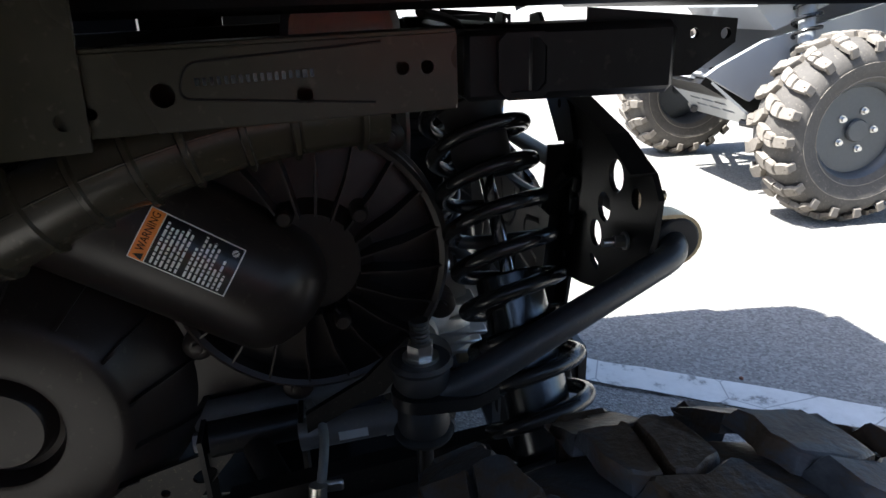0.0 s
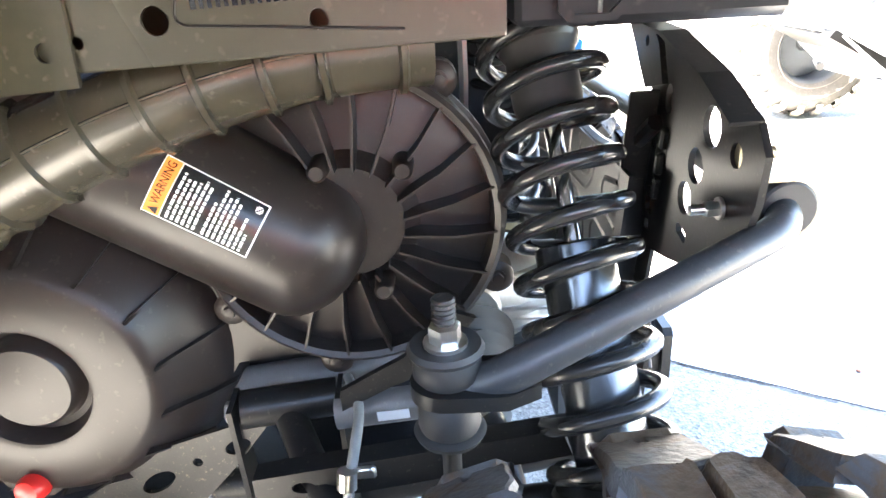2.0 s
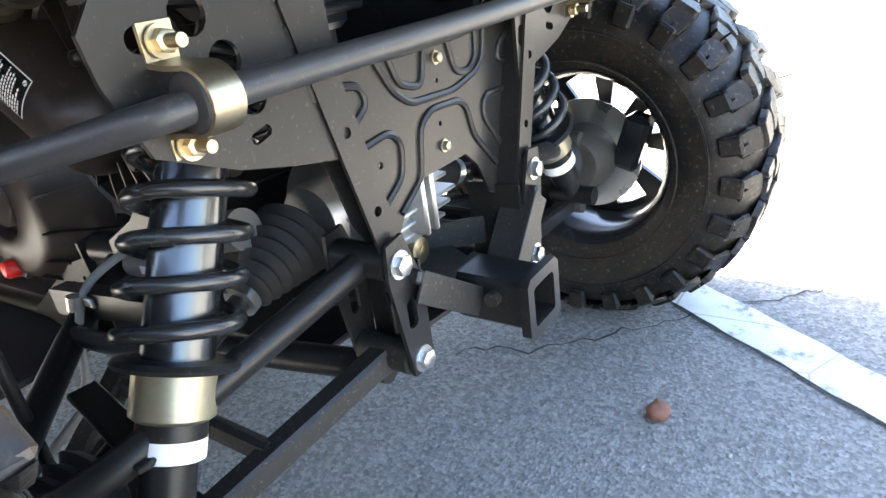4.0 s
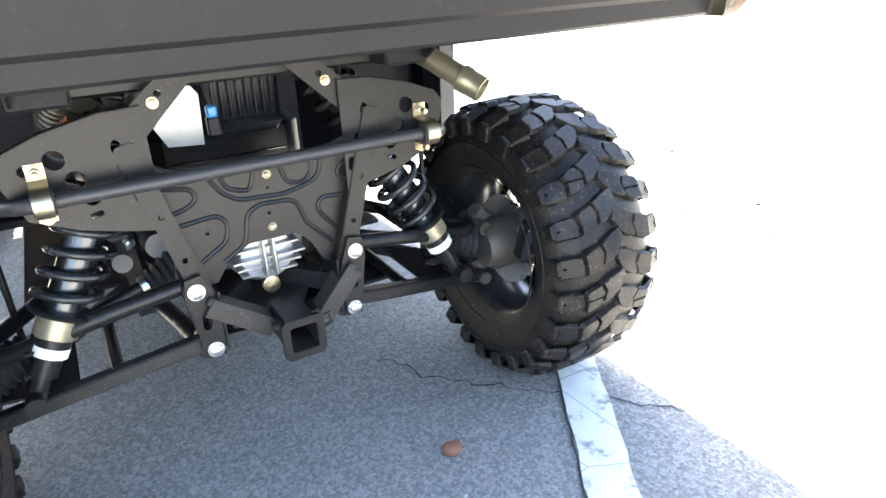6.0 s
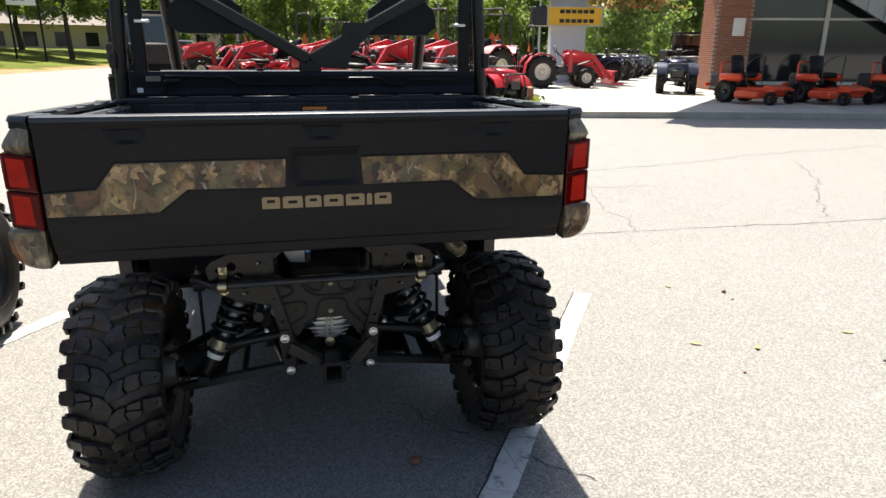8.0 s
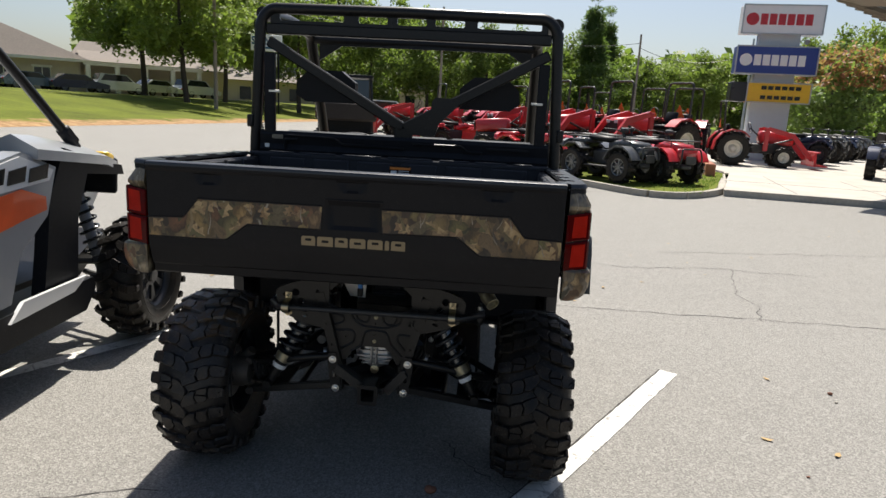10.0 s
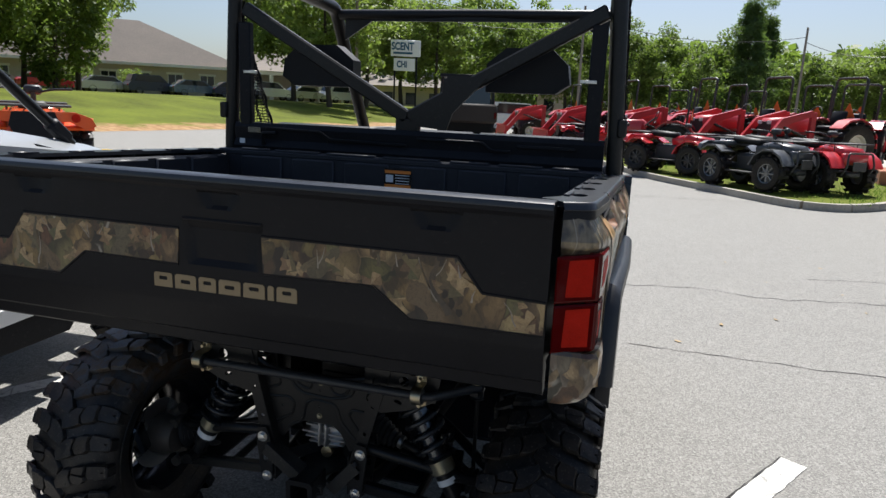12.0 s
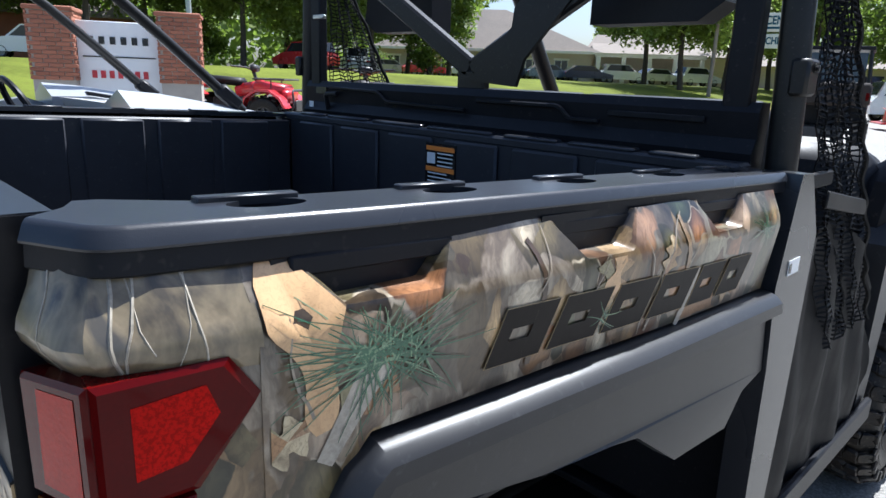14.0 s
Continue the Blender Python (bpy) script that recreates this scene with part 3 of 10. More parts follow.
def rim_disc(rim_r, holes, hole_r):
    b = Build()
    cut = []
    for i in range(holes):
        a0, a1 = 2 * math.pi * (i + 0.2) / holes, 2 * math.pi * (i + 0.8) / holes
        ri, ro = hole_r
        cut.append([(ri * math.cos(a0), ri * math.sin(a0)), (ro * math.cos(a0), ro * math.sin(a0)), (ro * math.cos((a0 + a1) / 2), ro * math.sin((a0 + a1) / 2)), (ro * math.cos(a1), ro * math.sin(a1)), (ri * math.cos(a1), ri * math.sin(a1))])
    b.plate(circle(0, 0, rim_r * 0.94, 40), in_yz(0.055), 0.014, cut)
    b.lathe([(0.03, 0.03), (0.045, 0.075), (0.04, 0.082), (0.0, 0.084)], (0, 0, 0), (1, 0, 0), 24, full=False)
    return b


def rim_barrel(rim_r, hw):
    b = Build()
    w = hw * 0.74
    b.lathe([(rim_r + 0.012, -w), (rim_r - 0.004, -w + 0.008), (rim_r - 0.018, -w + 0.03), (rim_r - 0.02, w - 0.03), (rim_r - 0.004, w - 0.008), (rim_r + 0.012, w),
             (rim_r + 0.014, w - 0.006), (rim_r + 0.002, w - 0.012), (rim_r - 0.012, w - 0.036), (rim_r - 0.012, -w + 0.036), (rim_r + 0.002, -w + 0.012), (rim_r + 0.014, -w + 0.006), (rim_r + 0.012, -w)], (0, 0, 0), (1, 0, 0), 48, full=False)
    return b


RIM_BLACK = material("gloss_black_rim", (0.016, 0.016, 0.017), 0.22, vary=0.1, scale=20)


def wheel(parent, at, R=0.345, hw=0.14, rim_r=0.18, pitches=25, deep=0.0115, rim=RIM_BLACK, holes=8, rubber=RUBBER, name="wheel"):
    key = (R, hw, rim_r, pitches, rim.name, rubber.name)
    w = new(name, None)
    w.parent = parent
    w.matrix_basis = at
    part("tyre", shared(("c", key), lambda: carcass(R, hw, rim_r, deep).mesh("tyre")), DUSTWALL if rubber is DUSTY else rubber, w)
    for side in (-1, 1):
        for rr in (rim_r + 0.02, rim_r + 0.075):
            part("sidewall_rib", shared(("r", side, rr, key), lambda: wall_rib(rim_r, hw, side, rr).mesh("sidewall_rib")), rubber, w)
    part("tread", shared(("t", key), lambda: tread(R, hw, pitches, deep, 3).mesh("tread")), rubber, w)
    part("rim", shared(("b", key), lambda: rim_barrel(rim_r, hw).mesh("rim")), rim, w)
    face_of = part("rim_face", shared(("d", key), lambda: rim_disc(rim_r, holes, (0.065, rim_r * 0.82)).mesh("rim_face")), rim, w)
    if not holes:
        # pressed steel disc with its wheel nuts
        for i in range(5):
            a = 2 * math.pi * (i + 0.3) / 5
            q = Build()
            hexhead(q, (0.062, 0.078 * math.sin(a), 0.078 * math.cos(a)), (1, 0, 0), 0.011, 0.018)
            part("wheel_nut", q, ZINC, face_of)
    return w


for sx, y in ((1, 0.488), (-1, 0.488), (1, 2.55), (-1, 2.55)):
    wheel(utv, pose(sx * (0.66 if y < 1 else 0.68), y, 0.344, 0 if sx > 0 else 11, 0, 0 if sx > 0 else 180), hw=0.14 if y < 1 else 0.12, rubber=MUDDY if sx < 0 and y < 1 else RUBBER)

# --- frame under the cargo box ---
fr = Build()
rail_y0, rail_y1 = 0.545, 1.25
for s in (-1, 1):
    rl = Build()
    rl.soft = 30
    h = [circle(0.752, 0.832, 0.0085), circle(0.656, 0.828, 0.006), circle(0.585, 0.843, 0.005), circle(0.567, 0.843, 0.005), circle(0.80, 0.822, 0.004), circle(0.93, 0.832, 0.0085), circle(1.08, 0.832, 0.0085)]
    rl.plate([(rail_y0, 0.815), (rail_y1, 0.795), (rail_y1, 0.852), (rail_y0, 0.866)], in_yz(s * 0.345), 0.003, h)
    rl.box((s * 0.325, (rail_y0 + rail_y1) / 2, 0.861), (0.042, rail_y1 - rail_y0, 0.004), (-1.1, 0, 0), 0.001)
    rl.box((s * 0.325, (rail_y0 + rail_y1) / 2, 0.804), (0.042, rail_y1 - rail_y0, 0.004), (-1.6, 0, 0), 0.001)
    rl.box((s * 0.305, (rail_y0 + rail_y1) / 2, 0.832), (0.003, rail_y1 - rail_y0, 0.055), (-1.3, 0, 0))
    rail = part("frame_rail", rl, FRAMEP, utv)
    up = Build()
    up.soft = 30
    up.plate([(0.803, 0.797), (0.93, 0.79), (0.93, 0.935), (0.797, 0.935)], in_yz(s * 0.3495), 0.004, [circle(0.818, 0.818, 0.006)])
    part("rail_gusset", up, FRAMEP, rail)
    hg = Build()
    hg.soft = 30
    hg.plate([(0.44, 0.825), (0.352, 0.826), (0.316, 0.850), (0.316, 0.868), (0.44, 0.880)], in_yz(s * 0.332), 0.005, [circle(0.325, 0.857, 0.0045), circle(0.352, 0.858, 0.004), circle(0.395, 0.838, 0.006)])
    part("hinge_plate", hg, PLASTIC, rail)
    if s < 0:
        tx = Build()
        for i in range(17):
            tx.box((-0.3469, 0.728 - i * 0.0049, 0.8400 + i * 0.00018), (0.0006, 0.0026 if i % 5 else 0.0034, 0.0056), (-1.3, 0, 0))
        part("stamped_mark", tx, SHELL, rail, "unreadable stamped serial bars")
        em = Build()
        em.tube([(-0.3468, p.x, p.y) for p in bend([(0.600, 0.862, 0), (0.735, 0.853, 0), (0.742, 0.829, 0), (0.606, 0.820, 0)], 0.01, 5)], 0.0009, 6)
        part("stamped_frame", em, PAINT, rail)
    # square tube end and bracket behind the rail
    e = Build()
    e.box((s * 0.33, 0.515, 0.842), (0.05, 0.052, 0.05), cut=0.004)
    e.plate(rect(0.497, 0.842, 0.04, 0.046, 0.006), in_yz(s * 0.358), 0.004, [rect(0.497, 0.842, 0.032, 0.038, 0.006)])
    e.box((s * 0.30, 0.44, 0.842), (0.09, 0.14, 0.055), cut=0.006)
    part("frame_end", e, PLASTIC, utv)
for z, y0 in ((0.84, 0.46), (0.85, 1.2)):
    part("frame_crossmember", Build().box((0, y0, z), (0.62, 0.05, 0.05), cut=0.005), PAINT, utv)

# wing plates that carry the anti-roll bar
for s in (-1, 1):
    b = Build()
    b.soft = 30
    outer = [(-0.165, 0.592), (-0.235, 0.607), (-0.29, 0.622), (-0.355, 0.652), (-0.376, 0.705), (-0.380, 0.737), (-0.366, 0.755), (-0.312, 0.777), (-0.228, 0.797), (-0.165, 0.80)]
    holes = [circle(-0.30, 0.738, 0.0155), circle(-0.278, 0.703, 0.0145), circle(-0.262, 0.672, 0.014), circle(-0.212, 0.742, 0.013, rx=0.008), circle(-0.342, 0.728, 0.009),
             rect(-0.198, 0.683, 0.022, 0.034, 0.004, 10), rect(-0.181, 0.643, 0.02, 0.026, 0.004, 10), rect(-0.262, 0.642, 0.022, 0.01, 0.003, 15), rect(-0.178, 0.618, 0.01, 0.01, 0.002)]
    if s > 0:
        outer = [(-x, z) for x, z in outer][::-1]
        holes = [[(-x, z) for x, z in h][::-1] for h in holes]
    b.plate(outer, in_xz(0.392), 0.005, holes)
    # turned flange along the upper and outer edge
    flanges = []
    for (x0, z0), (x1, z1) in zip(outer, outer[1:]):
        m = ((x0 + x1) / 2, (z0 + z1) / 2)
        if m[1] > 0.64 and abs(m[0]) < 0.36:
            ln = math.hypot(x1 - x0, z1 - z0)
            flanges.append(Build().box((m[0], 0.402, m[1]), (ln, 0.022, 0.003), (0, -math.degrees(math.atan2(z1 - z0, x1 - x0)), 0)))
    wing = part("wing_plate", b, PAINT, utv)
    for q in flanges:
        part("flange", q, PAINT, wing)
    st = Build()
    hexhead(st, (s * 0.332, 0.396, 0.688), (0, 1, 0), 0.006, 0.012)
    st.rod((s * 0.332, 0.396, 0.688), (s * 0.332, 0.418, 0.688), 0.004, 10)
    part("stud", st, ZINC, wing)

# slanted straps and the pressed cross plate behind the differential
for s in (-1, 1):
    b = Build()
    b.soft = 30
    a0, a1 = Vector((s * 0.216 + 0.012, 0.388, 0.745)), Vector((s * 0.134 + 0.008, 0.388, 0.44))
    mid, d = (a0 + a1) / 2, (a0 - a1)
    ang = math.degrees(math.atan2(d.x, d.z))
    ln = d.length
    hs = [circle(0, ln * q, 0.0055) for q in (-0.36, -0.2, 0.08, 0.3)]
    b.plate(rect(0, 0, 0.034, ln, 0.006), Matrix.Translation(mid) @ pose(0, 0, 0, 0, ang, 0) @ XZ, 0.004, hs)
    b.box(mid + Vector((-s * 0.017, 0.016, 0)), (0.004, 0.032, ln), (0, ang, 0))
    # notched tabs along the strap
    for q in (0.22, 0.3, 0.38):
        b.box(mid + d * q + Vector((s * 0.017, 0.006, 0)), (0.008, 0.012, 0.02), (0, ang, 0), 0.002)
    part("frame_strap", b, PAINT, utv)

cp = Build()
cp.soft = 28
outer = [(-0.198, 0.672), (-0.19, 0.64), (-0.155, 0.515), (-0.125, 0.462), (-0.098, 0.462), (-0.066, 0.505), (-0.03, 0.522), (0.06, 0.522), (0.085, 0.50), (0.108, 0.455), (0.135, 0.44), (0.168, 0.515), (0.212, 0.655), (0.217, 0.672)]
cp.plate(outer, in_xz(0.418), 0.004, [circle(0.019, 0.622, 0.003), circle(0.015, 0.573, 0.003), circle(-0.1, 0.56, 0.004)])
cross = part("cross_plate", cp, PAINT, utv)
# pressed ribs standing proud of the plate
for pts in ([(-0.09, 0.672), (-0.063, 0.628), (-0.035, 0.609), (0.048, 0.604), (0.1, 0.615), (0.118, 0.628), (0.13, 0.672)],
            [(-0.066, 0.668), (-0.052, 0.633), (-0.013, 0.622), (0.0, 0.665)], [(0.044, 0.665), (0.056, 0.624), (0.086, 0.618), (0.105, 0.633), (0.108, 0.668)],
            [(-0.162, 0.655), (-0.112, 0.646), (-0.106, 0.626), (-0.128, 0.612), (-0.158, 0.606)], [(0.205, 0.658), (0.16, 0.637), (0.154, 0.619), (0.195, 0.612)],
            [(-0.15, 0.583), (-0.078, 0.59), (-0.062, 0.573), (-0.069, 0.537), (-0.118, 0.508)], [(0.185, 0.578), (0.119, 0.582), (0.108, 0.568), (0.112, 0.552), (0.15, 0.505)],
            [(-0.08, 0.498), (-0.036, 0.524), (-0.025, 0.581), (-0.001, 0.594), (0.058, 0.59), (0.072, 0.578), (0.082, 0.54), (0.13, 0.488)]):
    rib = Build()
    rib.tube([(p.x, 0.4165, p.y) for p in bend([(x, z, 0) for x, z in pts], 0.012, 3)], 0.0048, 8)
    part("pressed_rib", rib, PAINT, cross)
for x, z in ((0.021, 0.647), (0.017, 0.546)):
    b = Build()
    hexhead(b, (x, 0.416, z), (0, -1, 0), 0.006, 0.008)
    part("bolt", b, BRONZE, cross)
tb = Build()
tb.tube(bend([(-0.20, 0.40, 0.72), (-0.14, 0.41, 0.675), (-0.06, 0.412, 0.668), (0.09, 0.412, 0.668), (0.17, 0.41, 0.685), (0.22, 0.40, 0.735)], 0.03), 0.008, 8)
part("top_tube", tb, PAINT, utv)

# differential
df = Build()
df.soft = 35
df.lathe([(0.02, -0.10), (0.052, -0.095), (0.066, -0.07), (0.074, -0.03), (0.076, 0.02), (0.07, 0.06), (0.05, 0.08)], (0.013, 0.57, 0.468), (0, 1, 0), 28)
df.lathe([(0.045, -0.09), (0.05, -0.06), (0.05, 0.06), (0.045, 0.09)], (0.013, 0.57, 0.468), (1, 0, 0), 20)
diff = part("differential", df, ALU, utv, "cast aluminium differential housing")
for z in (-0.036, -0.018, 0.0, 0.02, 0.038):
    part("cooling_fin", Build().box((0.013, 0.50, 0.468 + z), (0.146 - abs(z) * 0.9, 0.09 - abs(z) * 0.6, 0.0055), cut=0.0015), ALU, diff)
for x in (-0.012, 0.008):
    part("casting_rib", Build().box((0.013 + x, 0.485, 0.478), (0.008, 0.085, 0.092), cut=0.003), ALU, diff)
pl = Build()
pl.lathe([(0.018, 0.0), (0.018, 0.014), (0.012, 0.016)], (0.012, 0.485, 0.402), (0, -1, 0), 20)
hexhead(pl, (0.012, 0.471, 0.402), (0, -1, 0), 0.007, 0.004)
part("drain_plug", pl, BRASS, diff)

# hitch: cradle plate and receiver tube
hb = Build()
hb.soft = 30
hb.plate([(-0.13, 0.55), (-0.07, 0.50), (-0.02, 0.40), (0.045, 0.40), (0.1, 0.50), (0.15, 0.55), (0.13, 0.60), (-0.11, 0.60)], in_xy(0.372), 0.006)
for s in (-1, 1):
    hb.box((0.012 + s * 0.085, 0.47, 0.39), (0.006, 0.16, 0.04), (0, 0, s * 42), 0.001)
    hb.plate([(0.012 + s * 0.03, 0.405), (0.012 + s * 0.14, 0.42), (0.012 + s * 0.13, 0.465), (0.012 + s * 0.03, 0.465)], in_xy(0.348), 0.006, [circle(0.012 + s * 0.085, 0.437, 0.012)])
hitch = part("hitch_bracket", hb, DIRTY, utv, "mud-specked black hitch bracket")
for a, e in (((-0.128, 0.405, 0.452), (-0.024, 0.372, 0.378)), ((0.15, 0.405, 0.448), (0.078, 0.372, 0.365))):
    cr2 = Build()
    cr2.soft = 30
    p, q = Vector(a), Vector(e)
    d = q - p
    cr2.box((p + q) / 2, (d.length, 0.05, 0.016), (0, -math.degrees(math.atan2(d.z, d.x)), 0), 0.003)
    cr2.box((p + q) / 2 + Vector((0, -0.024, -0.012)), (d.length, 0.005, 0.036), (0, -math.degrees(math.atan2(d.z, d.x)), 0), 0.001)
    part("cradle_rail", cr2, DIRTY, hitch)
hr = Build()
hr.soft = 30
hr.plate(rect(0.014, 0.364, 0.063, 0.063, 0.005), in_xz(0.35), 0.10, [rect(0.014, 0.364, 0.051, 0.051, 0.003)])
hr.plate(rect(0.014, 0.364, 0.08, 0.082, 0.008), in_xz(0.302), 0.012, [rect(0.014, 0.364, 0.052, 0.052, 0.004)])
part("receiver_tube", hr, PAINT, hitch, "square black hitch receiver tube")
hp = Build()
hp.lathe([(0.009, 0), (0.009, 0.012)], (-0.018, 0.345, 0.374), (-1, 0, 0), 14)
part("hitch_pin", hp, DIRTY, hitch)
hp = Build()
hp.tube([(0.056, 0.32, 0.385), (0.072, 0.315, 0.39), (0.075, 0.315, 0.37), (0.058, 0.32, 0.362)], 0.004, 6)
part("chain_loop", hp, DIRTY, hitch)

# arm brackets with their pivot bolts
for s in (-1, 1):
    b = Build()
    b.soft = 30
    poly = [(s * x + 0.008, z) for x, z in ((0.122, 0.335), (0.155, 0.335), (0.172, 0.46), (0.168, 0.498), (0.14, 0.502), (0.118, 0.44))]
    if s < 0:
        poly = poly[::-1]
    b.plate(poly, in_xz(0.378), 0.005, [rect(s * 0.144 + 0.008, 0.41, 0.016, 0.034, 0.004)])
    b.plate(poly, in_xz(0.46), 0.005, [rect(s * 0.144 + 0.008, 0.41, 0.016, 0.034, 0.004)])
    b.box((s * 0.115 + 0.008, 0.42, 0.40), (0.004, 0.08, 0.12))
    br = part("arm_bracket", b, PAINT, utv)
    for x, z in ((0.152, 0.472), (0.139, 0.35)):
        q = Build()
        hexhead(q, (s * x + 0.008, 0.376, z), (0, -1, 0), 0.0115, 0.011)
        part("pivot_bolt", q, ZINC, br)

# suspension of each rear corner
for s in (-1, 1):
    def P(x, y, z):
        return (s * x + 0.004, y, z)
    a = Build()
    a.tube(bend([P(0.15, 0.42, 0.472), P(0.30, 0.43, 0.448), P(0.46, 0.47, 0.40), P(0.53, 0.52, 0.39)], 0.06), 0.0155, 12)
    a.tube(bend([P(0.235, 0.748, 0.462), P(0.33, 0.70, 0.43), P(0.47, 0.57, 0.40), P(0.53, 0.52, 0.39)], 0.06), 0.0155, 12)
    a.rod(P(0.33, 0.435, 0.44), P(0.345, 0.69, 0.43), 0.011, 10)
    a.rod(P(0.15, 0.384, 0.472), P(0.15, 0.455, 0.472), 0.019, 14)
    a.rod(P(0.222, 0.702, 0.471), P(0.236, 0.792, 0.471), 0.019, 14)
    a.box(P(0.40, 0.52, 0.41), (0.03, 0.17, 0.008), (0, 0, s * 10), 0.002)
    arm = part("upper_arm", a, PAINT, utv)
    for p, d in ((P(0.221, 0.698, 0.471), (s * -0.1, -1, 0)), (P(0.237, 0.796, 0.471), (s * 0.1, 1, 0))):
        q = Build()
        hexhead(q, p, d, 0.0105, 0.012)
        part("pivot_bolt", q, ZINC, arm)
    fb = Build()
    for y, x in ((0.698, 0.226), (0.797, 0.24)):
        fb.plate([(s * (x - 0.03), 0.30), (s * (x + 0.004), 0.30), (s * (x + 0.016), 0.485), (s * (x - 0.018), 0.49)][::s], in_xz(y), 0.005)
    part("front_arm_bracket", fb, PAINT, utv)
    l = Build()
    l.soft = 30
    for q0, q1 in ((P(0.14, 0.42, 0.35), P(0.53, 0.50, 0.262)), (P(0.20, 0.80, 0.35), P(0.53, 0.58, 0.262))):
        q0, q1 = Vector(q0), Vector(q1)
        dv = q1 - q0
        l.box((q0 + q1) / 2, (dv.length, 0.03, 0.03), (0, math.degrees(-math.asin(dv.z / dv.length)), math.degrees(math.atan2(dv.y, dv.x))), 0.004)
    l.rod(P(0.14, 0.384, 0.35), P(0.14, 0.455, 0.35), 0.019, 14)
    l.rod(P(0.20, 0.75, 0.35), P(0.20, 0.85, 0.35), 0.019, 14)
    l.plate([(s * 0.36, 0.47), (s * 0.54, 0.50), (s * 0.54, 0.58), (s * 0.36, 0.68)][::s], in_xy(0.304), 0.005, [circle(s * 0.43, 0.55, 0.02), circle(s * 0.49, 0.55, 0.012)])
    l.rod(P(0.30, 0.455, 0.318), P(0.30, 0.735, 0.322), 0.013, 10)
    lower = part("lower_arm", l, DIRTY if s < 0 else PAINT, utv)
    # damper and spring
    sh = new("shock_absorber")
    sh.parent = utv
    bot, top = Vector(P(0.432, 0.445, 0.325)), Vector(P(0.156, 0.505, 0.835))
    ax = (top - bot).normalized()
    ln = (top - bot).length

    def at(q):
        return bot + ax * (ln * q)
    b = Build()
    b.lathe([(0.024, 0.0), (0.024, ln * 0.06), (0.03, ln * 0.07), (0.03, ln * 0.12)], at(0.07), ax, 24)
    part("lower_body", b, PAINT, sh)
    b = Build()
    b.lathe([(0.031, 0), (0.036, 0.004), (0.036, ln * 0.07), (0.031, ln * 0.075)], at(0.19), ax, 28)
    part("lower_collar", b, BRONZE, sh, "bronze lower damper collar")
    b = Build()
    b.lathe([(0.031, 0), (0.031, ln * 0.315), (0.0335, ln * 0.318), (0.0335, ln * 0.348), (0.031, ln * 0.352), (0.012, ln * 0.354)], at(0.26), ax, 32)
    part("damper_body", b, SHELL, sh)
    part("rod", Build().rod(at(0.6), at(0.97), 0.0075, 18), CHROME, sh)
    b = Build()
    b.lathe([(0.018, 0), (0.027, ln * 0.012), (0.03, ln * 0.03), (0.03, ln * 0.1), (0.034, ln * 0.11)], at(0.79), ax, 24)
    part("bump_stop", b, RUBBER_NEW, sh)
    b = Build()
    b.lathe([(0.03, 0), (0.036, 0.01), (0.036, ln * 0.08), (0.05, ln * 0.07), (0.053, ln * 0.085), (0.02, ln * 0.1)], at(0.89), ax, 24)
    b.rod(Vector(at(1.0)) + Vector((0, -0.035, 0)), Vector(at(1.0)) + Vector((0, 0.035, 0)), 0.018, 14)
    part("top_mount", b, PAINT, sh)
    b = Build()
    b.coil(at(0.29), at(0.925), 0.0485, 0.0075, 9.6, 12, 30)
    part("spring", b, SPRING, sh)
    b = Build()
    b.lathe([(0.052, 0), (0.054, 0.004), (0.05, 0.008), (0.034, 0.009)], at(0.265), ax, 26)
    part("spring_seat", b, PAINT, sh)
    b = Build()
    b.lathe([(0.0303, 0), (0.0303, 0.018)], at(0.135), ax, 24, full=False)
    part("label_sleeve", b, WHITE, sh, "white sticker round the damper")
    b = Build()
    b.rod(at(0.0) - Vector((0, 0.04, 0)), at(0.0) + Vector((0, 0.04, 0)), 0.017, 14)
    b.rod(at(0.0), at(0.08), 0.016, 14)
    part("lower_eye", b, PAINT, sh)
    # half shaft with bellows
    hs = Build()
    c0, c1 = Vector(P(0.09, 0.57, 0.468)), Vector(P(0.55, 0.50, 0.345))
    d = (c1 - c0).normalized()
    hs.rod(c0, c1, 0.0125, 14)
    shaft = part("half_shaft", hs, PAINT, utv)
    bl = Build()
    prof = []
    for i in range(15):
        prof.append((0.05 - i * 0.0022 + (0.006 if i % 2 else -0.003), i * 0.0075))
    bl.lathe(prof, c0 + d * 0.02, d, 26)
    part("boot", bl, RUBBER_NEW, shaft)
    bl = Build()
    bl.lathe([(0.03 + (0.006 if i % 2 else -0.003) + i * 0.0015, i * 0.0075) for i in range(12)], c1 - d * 0.13, d, 26)
    part("boot", bl, RUBBER_NEW, shaft)
    cl = Build()
    cl.lathe([(0.0205, 0), (0.0205, 0.012)], c0 + d * 0.128, d, 24)
    part("boot_clamp", cl, ZINC, shaft)
    # hub carrier
    k = Build()
    k.soft = 35
    k.lathe([(0.05, -0.06), (0.065, -0.03), (0.065, 0.02), (0.09, 0.03), (0.09, 0.045)], P(0.585, 0.488, 0.345), (s, 0, 0), 28)
    k.tube([P(0.54, 0.52, 0.27), P(0.56, 0.525, 0.32), P(0.56, 0.528, 0.40), P(0.53, 0.52, 0.43)], [0.018, 0.03, 0.03, 0.018], 12)
    k.rod(P(0.53, 0.47, 0.262), P(0.53, 0.60, 0.262), 0.016, 12)
    k.rod(P(0.53, 0.47, 0.395), P(0.53, 0.57, 0.395), 0.016, 12)
    part("hub_carrier", k, CASTIRON, utv)
    rt = Build()
